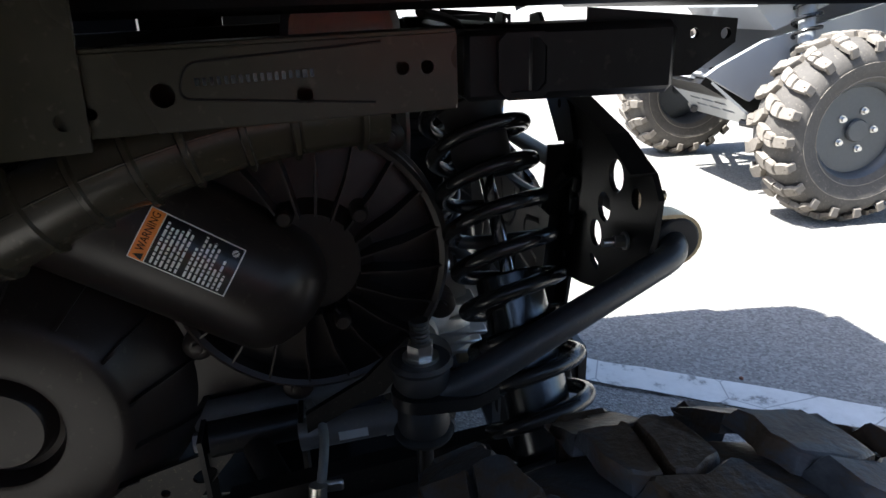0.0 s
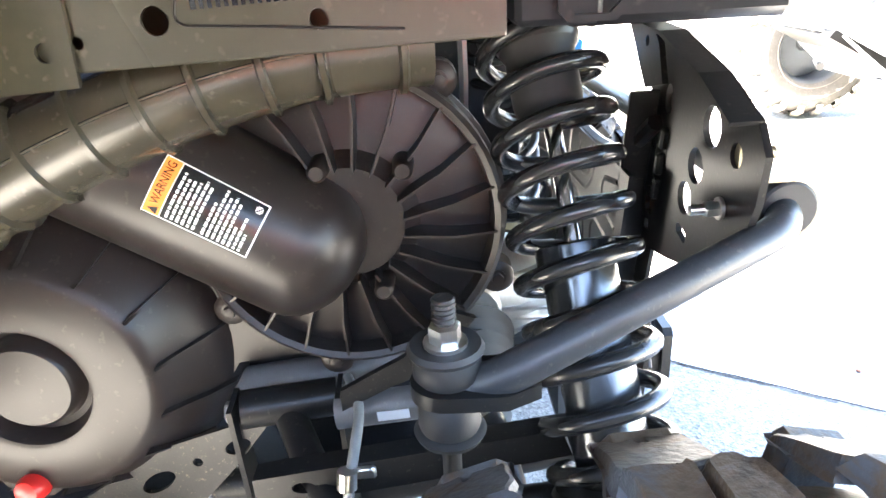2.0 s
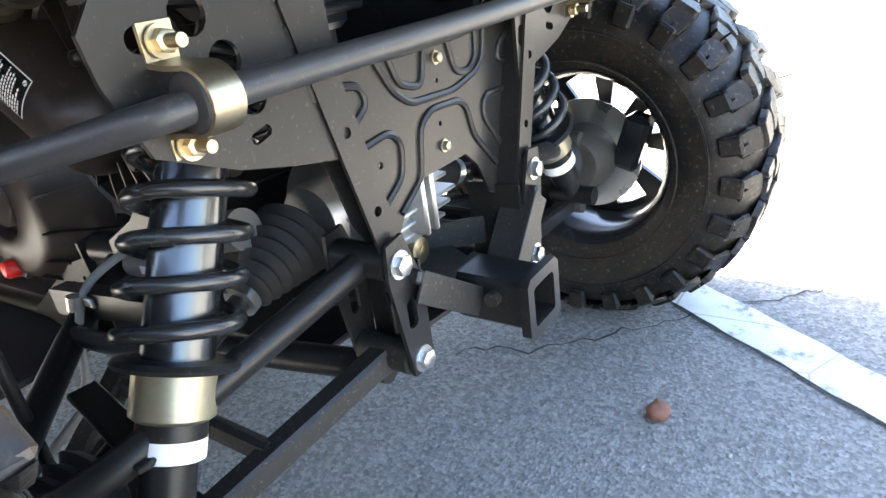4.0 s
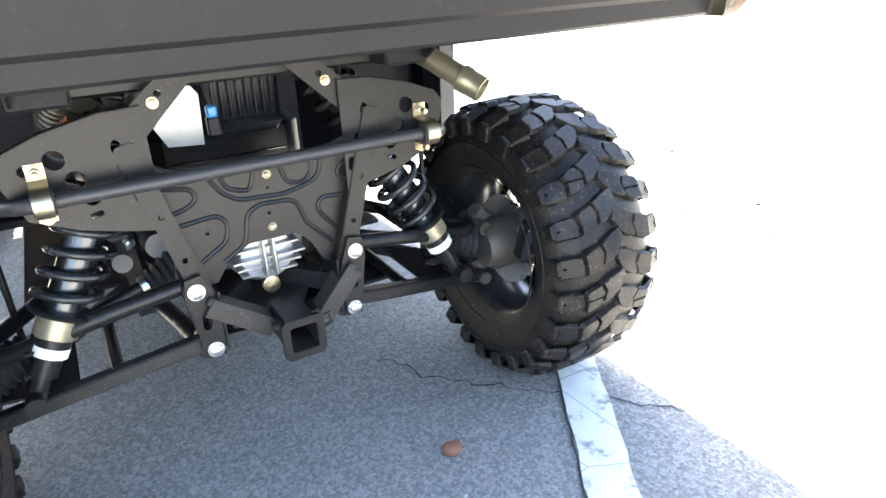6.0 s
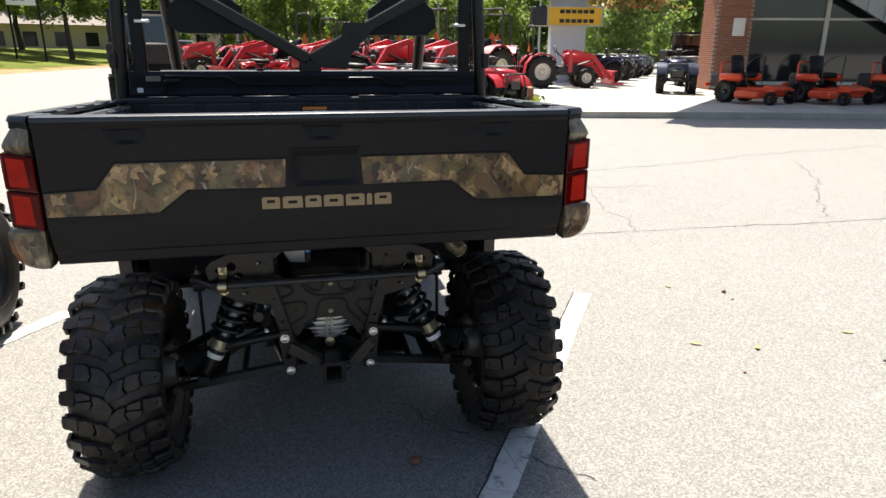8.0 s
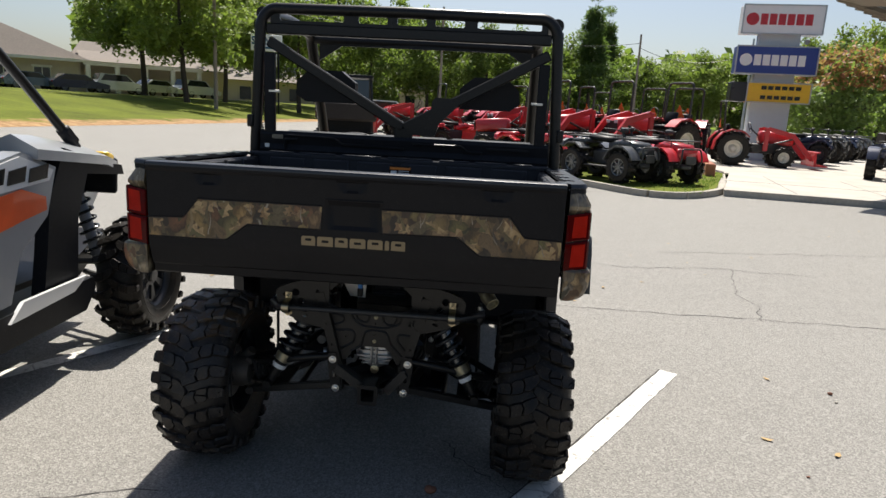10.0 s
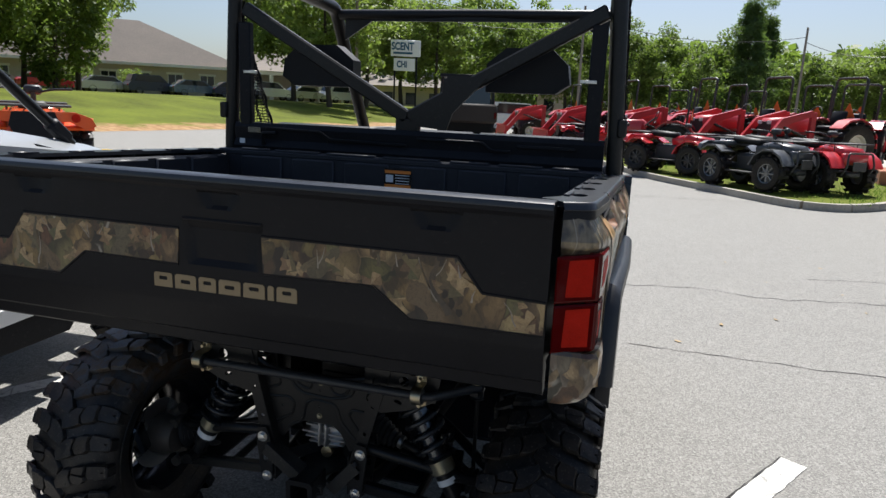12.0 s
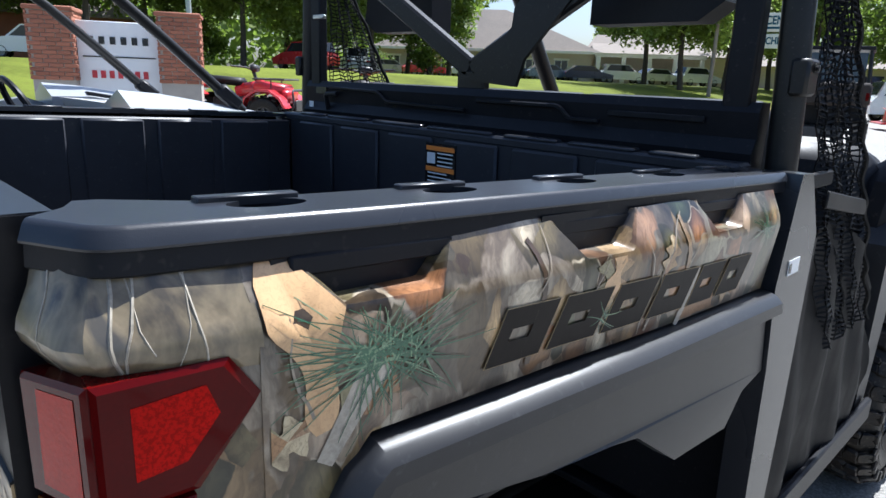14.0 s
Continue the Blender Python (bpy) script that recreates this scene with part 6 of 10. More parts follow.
def sprig(rnd, cy, cz, size, count, axis, level, ok, mats):
    bs = [Build(), Build()]
    for i in range(count):
        e = rnd.uniform(0, 2 * math.pi)
        ln = size * rnd.uniform(0.5, 1.0)
        k = rnd.uniform(-0.25, 0.25)
        y0, z0 = cy + rnd.uniform(-0.2, 0.2) * size, cz + rnd.uniform(-0.1, 0.1) * size
        pts = []
        for t in (0, 0.35, 0.7, 1.0):
            p = (y0 + ln * t * math.cos(e + k * t), z0 + 0.7 * ln * t * math.sin(e + k * t))
            if not ok(*p):
                break
            pts.append(p)
        if len(pts) > 1:
            strip(bs[i % 3 == 0], pts, 0.0016, 0.0006, axis, level + 0.00002 * (i % 9))
    return bs


def leaf_shape(rnd, cy, cz, size, turn, lobes=3.5, slim=0.42):
    """Outline of a dry oak leaf, size from stalk to tip."""
    c, s2 = math.cos(turn), math.sin(turn)
    bow = rnd.uniform(-0.25, 0.25)
    left, right = [], []
    for i in range(17):
        t = i / 16
        w = slim * math.sin(math.pi * min(1, t * 0.97 + 0.03)) ** 0.7 * (0.68 + 0.34 * math.cos(2 * math.pi * lobes * t + 0.6))
        for lst, sg in ((left, 1), (right, -1)):
            u, v2 = t - 0.5, sg * w * rnd.uniform(0.94, 1.06) + bow * (t - 0.5) ** 2
            lst.append((cy + size * (u * c - v2 * s2), cz + size * (u * s2 + v2 * c)))
    return left + right[::-1]


def limb_path(rnd, y, z, e, step, count, ok, wander=0.3):
    pts = []
    for k in range(count):
        if not ok(y, z):
            break
        pts.append((y, z))
        y, z, e = y + step * math.cos(e), z + step * math.sin(e), e + rnd.uniform(-wander, wander)
    return pts


rnd = random.Random(21)
for s in (1, -1):
    side_of = s
    layers = {"blotch_print": (PATCH, Build()), "leaf_print": (PRINT, Build()), "twig_print": (TWIG, Build()), "needle_print": (NEEDLE, Build()), "pale_needle_print": (NEEDLE2, Build())}

    def clip_leaf(b, pts, level):
        mid = (sum(p[0] for p in pts) / len(pts), sum(p[1] for p in pts) / len(pts))
        if not inside(*mid):
            return
        out = []
        for y, z in pts:
            y = min(0.987, max(0.127, y))
            out.append((y, min(skin_high(y) - 0.003, max(skin_low(y) + 0.003, z))))
        half = [(mid[0] + (p[0] - mid[0]) * 0.5, mid[1] + (p[1] - mid[1]) * 0.5) for p in out]
        n = len(out)
        v = [(s * (skin_x(y, z) + level), y, z) for y, z in [mid] + half + out]
        b.add(v, [(0, 1 + i, 1 + (i + 1) % n) for i in range(n)] + [(1 + i, 1 + n + i, 1 + n + (i + 1) % n, 1 + (i + 1) % n) for i in range(n)])
    for i in range(2):
        y, z = 0.24 + 0.8 * (i * 0.618 % 1.0), rnd.uniform(1.07, 1.22)
        clip_leaf(layers["blotch_print"][1], leaf_shape(rnd, y, z, rnd.uniform(0.10, 0.19), rnd.uniform(-1.2, 1.9), rnd.uniform(0.6, 1.3), 0.36), 0.0003 + 0.00001 * i)
    for i in range(7):
        y, z = 0.14 + 0.82 * (i * 0.618 % 1.0), rnd.uniform(1.05, 1.235)
        clip_leaf(layers["leaf_print"][1], leaf_shape(rnd, y, z, rnd.uniform(0.05, 0.10), rnd.uniform(0, 6.3), rnd.uniform(2.0, 3.2)), 0.0012 + 0.00002 * i)
    tan = Build()
    clip_leaf(tan, leaf_shape(rnd, 0.162, 1.180, 0.15, 1.75, 1.2, 0.25), 0.0016)
    clip_leaf(tan, leaf_shape(rnd, 0.53, 1.175, 0.085, 1.3, 2.4, 0.2), 0.0018)
    layers["tan_leaf_print"] = (TANLEAF, tan)
    pale = Build()
    strip(pale, [(0.170, 1.078), (0.188, 1.105), (0.206, 1.133), (0.222, 1.152)], 0.016, 0.030, "x", 0.0014)
    strip(pale, [(0.70, 1.083), (0.715, 1.12), (0.722, 1.16)], 0.012, 0.02, "x", 0.0014)
    layers["pale_limb_print"] = (PALETWIG, pale)
    for i in range(3):
        pts = limb_path(rnd, rnd.uniform(0.2, 0.96), rnd.uniform(1.07, 1.13), rnd.uniform(0.7, 2.4), 0.016, 9, inside, 0.2)
        if len(pts) > 2:
            strip(layers["blotch_print"][1], pts, rnd.uniform(0.008, 0.02), 0.006, "x", 0.0012 + 0.00001 * i)
    for i in range(14):
        pts = limb_path(rnd, rnd.uniform(0.08, 0.98), rnd.uniform(1.08, 1.2), rnd.uniform(0.9, 2.2), 0.014, 7, inside, 0.35)
        if len(pts) > 2:
            strip(layers["twig_print"][1], pts, rnd.uniform(0.002, 0.005), 0.0008, "x", 0.0017)
    for cy2, cz2, sz, ct in ((0.222, 1.158, 0.115, 85), (0.26, 1.15, 0.06, 30), (0.93, 1.19, 0.055, 45), (0.52, 1.13, 0.04, 16)):
        bs = sprig(rnd, cy2, cz2, sz, ct, "x", 0.0021, inside, None)
        for nm, b2 in (("needle_print", bs[0]), ("pale_needle_print", bs[1])):
            layers[nm][1].add(b2.v, b2.f)
    owner = [o for o in utv.children if o.name.startswith("box_side")][0 if s > 0 else 1]
    holder = [o for o in owner.children if o.name.startswith("camouflage_skin")][0]
    for nm, (mt, b2) in layers.items():
        if b2.v:
            ob = new(nm, b2.mesh(nm))
            ob.data.materials.append(mt)
            ob.parent = owner
            tagged(ob, kind="stuff")
    # brand lettering as plain dark blocks with a tan edge
    if s > 0:
        y = 0.338
        for i, w in enumerate((0.078, 0.082, 0.082, 0.088, 0.074, 0.076)):
            z0 = 1.113 - (y - 0.338) * 0.018
            hgt = 0.056 - i * 0.0006
            lean = 0.022
            b, e = Build(), Build()
            for k in range(8):
                t0, t1 = k / 8, (k + 1) / 8
                for r0, r1 in ((0.0, 0.4), (0.62, 1.0)) if 1 < k < 5 else ((0.0, 1.0),):
                    q = []
                    for t, r in ((t0, r0), (t1, r0), (t1, r1), (t0, r1)):
                        yy, zz = y + w * t + lean * r, z0 - w * t * 0.018 + hgt * r
                        q.append((skin_x(yy, zz) + 0.0022, yy, zz))
                    b.add(q, [(0, 1, 2, 3)])
            ring = [(y, z0), (y + w, z0 - w * 0.018), (y + w + lean, z0 - w * 0.018 + hgt), (y + lean, z0 + hgt)]
            e.tube([(skin_x(a2, c2) + 0.0018, a2, c2) for a2, c2 in ring], 0.0008, 4, loop=True)
            blk = part("emblem_block", b, EMBLEM, owner)
            ed2 = new("emblem_edge", e.mesh("emblem_edge"))
            ed2.data.materials.append(TANPRINT)
            ed2.parent = owner
            y += w + 0.012

# the box sides fall a little towards the cab
for o in utv.children:
    if o.name.startswith("box_side"):
        for me in {c.data for c in o.children_recursive if c.data}:
            for q in me.vertices:
                q.co.z -= 0.034 * max(0.0, q.co.y - 0.04)

# prints on the tailgate panels
for s in (1, -1):
    owner = gate

    def on_panel(x, z):
        x = x * s
        if not 0.104 < x < 0.664:
            return False
        hi = 1.148 if x < 0.51 else (1.148 - (x - 0.51) * 1.28 if x < 0.56 else 1.08)
        lo = 1.079 if x < 0.34 else (1.079 - (x - 0.34) * 0.75 if x < 0.42 else 1.024)
        return lo < z < hi
    sets = {"blotch_print": (PATCH_DARK, Build()), "leaf_print": (LEAFTAN, Build()), "twig_print": (TWIG, Build())}
    for i in range(22):
        big = i < 3
        x, z = s * (0.11 + 0.55 * (i * 0.618 % 1.0)), rnd.uniform(1.03, 1.145)
        if not on_panel(x, z) or (big and 0.45 < x * s < 0.64) or 0.52 < x * s < 0.61:
            continue
        pts = leaf_shape(rnd, x, z, rnd.uniform(0.08, 0.15) if big else rnd.uniform(0.04, 0.075), rnd.uniform(0.5, 2.6) if big else rnd.uniform(0, 6.3), rnd.uniform(0.6, 1.3) if big else rnd.uniform(2.0, 3.0), 0.4 if big else 0.42)
        out = []
        for px, pz in pts:
            u = min(0.663, max(0.105, px * s))
            hi = 1.148 if u < 0.51 else (1.148 - (u - 0.51) * 1.28 if u < 0.56 else 1.08)
            lo = 1.079 if u < 0.34 else (1.079 - (u - 0.34) * 0.75 if u < 0.42 else 1.024)
            out.append((u * s, min(hi, max(lo, pz))))
        lev = -0.01115 - 0.00001 * i
        sets["blotch_print" if big else "leaf_print"][1].add([(x, lev, z)] + [(p[0], lev, p[1]) for p in out], [(0, 1 + k, 1 + (k + 1) % len(out)) for k in range(len(out))])
    for i in range(21):
        pts = limb_path(rnd, s * rnd.uniform(0.11, 0.66), rnd.uniform(1.03, 1.13), rnd.uniform(0.8, 2.4), 0.013, 7, on_panel, 0.35)
        if len(pts) > 2:
            if i < 9:
                strip(sets["blotch_print"][1], pts, rnd.uniform(0.008, 0.016), 0.005, "y", -0.01155 - 0.00001 * i)
            else:
                strip(sets["twig_print"][1], pts, rnd.uniform(0.002, 0.005), 0.0008, "y", -0.01175)
    for nm, (mt, b2) in sets.items():
        if b2.v:
            tagged(part(nm, b2, mt, gate), kind="stuff")

# --- cab: roll cage, rear panel, nets, seats, dash, bonnet ---
CX = 0.012


def bar2(b, p, q, w, t):
    """A flat rectangular bar in the plane y = const."""
    p, q = Vector(p), Vector(q)
    d = q - p
    b.box((p + q) / 2, (w, t, d.length), (0, math.degrees(math.atan2(d.x, d.z)), 0), min(w, t) * 0.2)


cg = new("roll_cage")
cg.parent = utv
tagged(cg, "black steel roll cage")
for s in (-1, 1):
    b = Build()
    b.soft = 35
    b.tube(bend([(CX + s * 0.745, 1.09, 0.95), (CX + s * 0.735, 1.09, 1.30), (CX + s * 0.705, 1.09, 1.87), (CX + s * 0.66, 1.10, 1.925), (CX, 1.10, 1.93)], 0.06), 0.026, 14)
    part("rear_hoop", b, PAINT, cg)
    b = Build()
    b.tube(bend([(CX + s * 0.70, 1.10, 1.90), (CX + s * 0.69, 1.5, 1.915), (s * 0.68, 1.93, 1.90), (s * 0.70, 2.33, 1.37), (s * 0.71, 2.5, 1.15), (s * 0.71, 2.55, 1.02)], 0.05), 0.032, 14)
    part("side_tube", b, PAINT, cg)
    b = Build()
    b.box((CX + s * 0.655, 1.075, 1.52), (0.05, 0.03, 0.40), cut=0.004)
    belt = part("belt_tower", b, PLASTIC, cg)
    q = Build()
    q.box((CX + s * 0.63, 1.06, 1.54), (0.055, 0.012, 0.012), cut=0.002)
    part("belt_guide", q, ZINC, belt)
    q = Build()
    q.box((CX + s * 0.752, 1.08, 1.395), (0.03, 0.05, 0.06), cut=0.005)
    hexhead(q, (CX + s * 0.768, 1.08, 1.41), (s, 0, 0), 0.006, 0.006)
    part("cage_coupling", q, PAINT, cg)
b = Build()
b.soft = 30
sl = [rect(CX + x, 1.888, w, 0.032, 0.006) for x, w in ((-0.46, 0.31), (-0.165, 0.14), (0.02, 0.14), (0.2, 0.14), (0.48, 0.30))]
b.plate([(CX - 0.66, 1.845), (CX + 0.66, 1.845), (CX + 0.66, 1.918), (CX - 0.66, 1.918)], in_xz(1.10), 0.012, sl)
b.box((CX, 1.10, 1.832), (1.36, 0.035, 0.05), cut=0.006)
part("rear_header", b, PAINT, cg)
b = Build()
b.soft = 30
bar2(b, (CX - 0.665, 1.085, 1.775), (CX - 0.0, 1.085, 1.395), 0.05, 0.03)
bar2(b, (CX + 0.0, 1.085, 1.395), (CX + 0.675, 1.085, 1.765), 0.05, 0.03)
b.plate([(CX + 0.0, 1.37), (CX + 0.15, 1.36), (CX + 0.17, 1.42), (CX + 0.29, 1.545), (CX + 0.15, 1.548), (CX + 0.135, 1.53), (CX + 0.13, 1.49)], in_xz(1.07), 0.01)
b.box((CX, 1.085, 1.372), (0.09, 0.03, 0.05), cut=0.006)
part("v_brace", b, PAINT, cg)
b = Build()
b.tube(bend([(CX - 0.67, 1.94, 1.87), (CX, 1.96, 1.875), (CX + 0.67, 1.94, 1.87)], 0.1), 0.024, 12)
b.plate([(CX - 0.64, 1.75), (CX - 0.50, 1.84), (CX + 0.50, 1.84), (CX + 0.64, 1.75), (CX + 0.64, 1.87), (CX - 0.64, 1.87)], in_xz(1.945), 0.01, [circle(CX - 0.33, 1.855, 0.005), circle(CX + 0.33, 1.855, 0.005)])
part("front_header", b, PAINT, cg)
rp = Build()
rp.soft = 25
loft_x(rp, [(1.06, 1.05), (1.05, 1.25), (1.045, 1.265), (1.06, 1.29), (1.055, 1.335), (1.065, 1.352), (1.10, 1.352), (1.10, 1.05)], CX - 0.70, CX + 0.70, 4)
rear = part("rear_panel", rp, PLASTIC, utv, "black plastic panel behind the seats")
b = Build()
b.tube([(p.x, 1.049, p.y) for p in bend([(-0.55, 1.335, 0), (-0.32, 1.33, 0), (-0.28, 1.305, 0), (0.02, 1.30, 0)], 0.01, 3)], 0.005, 6)
b.tube([(p.x, 1.049, p.y) for p in bend([(0.06, 1.325, 0), (0.30, 1.325, 0), (0.33, 1.30, 0), (0.40, 1.30, 0)], 0.01, 3)], 0.005, 6)
b.box((0.52, 1.051, 1.318), (0.2, 0.006, 0.012), cut=0.002)
part("pressed_line", b, PLASTIC, rear)
b = Build()
b.box((-0.652, 1.05, 1.278), (0.022, 0.0015, 0.024))
lab2 = part("small_label", b, WHITE, rear, "small white sticker")
b = Build()
b.box((-0.60, 1.052, 1.325), (0.055, 0.0015, 0.02))
part("grey_plate", b, SHELL, rear)
tg = Build()
tg.tube(bend([(-0.56, 1.05, 1.27), (-0.56, 1.04, 1.315), (-0.50, 1.04, 1.318)], 0.01), 0.007, 8)
part("grab_handle", tg, PLASTIC, rear)

# bench with headrests
bs = new("bench_seat")
bs.parent = utv
for i, x in enumerate((-0.41, 0.015, 0.44)):
    b = Build()
    b.soft = 50
    b.box((x, 1.27, 1.12), (0.45, 0.12, 0.46), (8, 0, 0), 0.03)
    part("backrest", b, SEAT, bs)
    b = Build()
    b.soft = 50
    b.box((x, 1.52, 0.90), (0.45, 0.50, 0.13), (3, 0, 0), 0.03)
    part("cushion", b, SEAT, bs)
for x in (-0.40, 0.42):
    b = Build()
    b.soft = 50
    poly = [(x - 0.15, 1.50), (x + 0.10, 1.50), (x + 0.15, 1.535), (x + 0.14, 1.60), (x + 0.08, 1.655), (x - 0.08, 1.655), (x - 0.15, 1.60)]
    b.plate(poly if x > 0 else [(2 * x - a, c) for a, c in poly][::-1], in_xz(1.22), 0.075)
    part("headrest", b, SEAT, bs)
# dash, wheel, bonnet, nose
b = Build()
b.soft = 40
b.box((0, 2.22, 1.05), (1.36, 0.34, 0.28), (-12, 0, 0), 0.06)
part("dashboard", b, PLASTIC, utv)
b = Build()
c, ax2 = Vector((-0.40, 1.87, 1.20)), Vector((0, -0.55, 0.83)).normalized()
u = Vector((1, 0, 0))
w = ax2.cross(u)
b.tube([c + (u * math.cos(t) + w * math.sin(t)) * 0.185 for t in (2 * math.pi * k / 40 for k in range(40))], 0.015, 10, loop=True)
for t in (0.2, 2.9, 4.7):
    b.rod(c, c + (u * math.cos(t) + w * math.sin(t)) * 0.18, 0.012, 8)
b.lathe([(0.05, -0.02), (0.05, 0.02)], c, ax2, 20)
b.rod(c, c - ax2 * 0.35, 0.025, 10)
part("steering_wheel", b, PLASTIC, utv)
b = Build()
b.soft = 40
b.box((0, 2.62, 1.02), (1.18, 0.62, 0.16), (-8, 0, 0), 0.05)
b.box((0, 2.92, 0.86), (1.05, 0.16, 0.36), (-6, 0, 0), 0.05)
part("bonnet", b, CAMO, utv, "camouflage bonnet and nose")
for s in (-1, 1):
    b = Build()
    b.soft = 35
    b.plate([(2.12, 0.42), (2.2, 0.80), (2.36, 0.93), (2.85, 0.93), (2.98, 0.80), (2.98, 0.98), (2.15, 1.05), (2.05, 0.95), (2.03, 0.42)][::-s], in_yz(s * 0.72), 0.08)
    part("front_fender", b, ARCHP, utv)
    b = Build()
    b.soft = 40
    b.box((s * 0.695, 2.26, 1.03), (0.16, 0.34, 0.30), (0, s * 6, 0), 0.06)
    part("cowl_side", b, PLASTIC, utv)
    # rear quarter panel beside the box
    b = Build()
    b.soft = 25
    qp = [(1.052, 1.232), (1.102, 1.230), (1.172, 1.12), (1.165, 0.80), (1.14, 0.45), (1.05, 0.42), (1.035, 0.90), (1.012, 1.05)]
    b.plate(qp[::-s], in_yz(s * 0.786), 0.05)
    qpan = part("quarter_panel", b, PLASTIC2, utv, "charcoal plastic quarter panel")
    if s > 0:
        q = Build()
        q.box((0.812, 1.078, 1.077), (0.0012, 0.05, 0.026), (0, 0, 0))
        st = part("small_label", q, WHITE, qpan, "small white barcode sticker")
        q = Build()
        q.box((0.813, 1.060, 1.076), (0.001, 0.01, 0.016))
        part("barcode", q, BLACK, st)
    # sill, floor, lower door panel
    b = Build()
    b.box((s * 0.70, 1.62, 0.425), (0.16, 1.0, 0.05), cut=0.012)
    b.box((s * 0.775, 1.62, 0.44), (0.02, 1.0, 0.07), cut=0.006)
    part("sill", b, PLASTIC, utv)
    b = Build()
    b.soft = 30
    b.box((s * 0.70, 1.24, 0.80), (0.02, 0.10, 0.72), cut=0.005)
    part("seat_base_side", b, PLASTIC, utv)
b = Build()
b.box((0, 1.7, 0.42), (1.36, 1.1, 0.02), cut=0.003)
b.box((0, 1.37, 0.64), (1.48, 0.39, 0.42), cut=0.02)
part("cab_floor", b, PLASTIC, utv)

# side nets
NET = material("black_webbing", (0.008, 0.008, 0.0085), 0.6, spec=0.15, vary=0.2, scale=80, bump=0.3, bump_scale=900)
for s in (-1, 1):
    b = Build()
    rnd = random.Random(5)
    z0, z1 = 0.80, 1.86
    cols, rows = 15, 86

    def npt(i, j):
        z = z0 + (z1 - z0) * j / rows
        lo = 1.235 + 0.47 * max(0.0, 1.35 - z) - 0.12 * max(0.0, z - 1.55)
        hi = max(lo + 0.05, 1.375 + 0.61 * (1.53 - z))
        u = i / cols
        fold = 0.012 * math.sin(u * 21 + 0.6 * math.sin(z * 5)) + 0.004 * math.sin(j * 0.9 + i)
        return (s * (0.762 - 0.035 * (z - 1.1) + fold), lo + (hi - lo) * (u + 0.018 * math.sin(j * 0.37 + i * 2.1)), z + 0.004 * math.sin(i * 2.3 + j * 0.5))
    for i in range(cols + 1):
        b.tube([npt(i, j) for j in range(0, rows + 1, 2)], 0.0018, 3)
    for j in range(rows + 1):
        b.tube([npt(i, j) for i in range(cols + 1)], 0.0026, 3)
    strap = Build().tube([npt(cols, j) for j in range(rows + 1)], 0.006, 6)
    net = part("side_net", b, NET, utv, "black woven side net gathered at the door post")
    part("edge_strap", strap, NET, net)
    q = Build()
    q.box((s * 0.768, 1.27, 1.20), (0.010, 0.17, 0.03), (0, -s * 3, 0), 0.004)
    q.tube(bend([(s * 0.77, 1.26, 1.05), (s * 0.765, 1.30, 0.75), (s * 0.76, 1.30, 0.56)], 0.05), 0.006, 6)
    top = ((1.13, 1.04), (1.3, 1.09), (1.45, 1.10), (1.6, 1.06), (1.75, 0.98), (1.9, 0.84), (2.0, 0.66))
    v = []
    for i in range(len(top) * 4 - 3):
        a, c = top[i // 4], top[min(i // 4 + 1, len(top) - 1)]
        yy, zt = a[0] + (c[0] - a[0]) * (i % 4) / 4, a[1] + (c[1] - a[1]) * (i % 4) / 4
        for k in range(7):
            zz = 0.45 + (zt - 0.45) * k / 6
            off = 0.766 + 0.009 * math.sin(i * 1.25 + k * 0.5) + 0.006 * math.sin(i * 0.5 - k)
            v.append((s * off, yy, zz))
    n = len(v) // 7
    f = [(i * 7 + k, (i + 1) * 7 + k, (i + 1) * 7 + k + 1, i * 7 + k + 1) for i in range(n - 1) for k in range(6)]
    q.add(v, f)
    q.add([(x - s * 0.003, y, z) for x, y, z in v], [g[::-1] for g in f])
    part("net_flap", q, NET, net)
    q = Build()
    q.box((s * 0.776, 1.475, 1.135), (0.006, 0.30, 0.034), (-9, 0, 0), 0.002)
    part("net_strap", q, SEAT, net)


# the cab sits a hand's width ahead of the box
for o in utv.children:
    if o.name.startswith(("roll_cage", "rear_panel", "bench_seat")):
        o.location = (0, 0.042, -0.014)

# ---- the lot, the road, the bank ----
GRASS = material("mown_grass", (0.105, 0.125, 0.018), 0.9, vary=0.5, scale=1.6, bump=0.8, bump_scale=40, dust=0.4, dust_color=(0.24, 0.16, 0.05), spec=0.08)


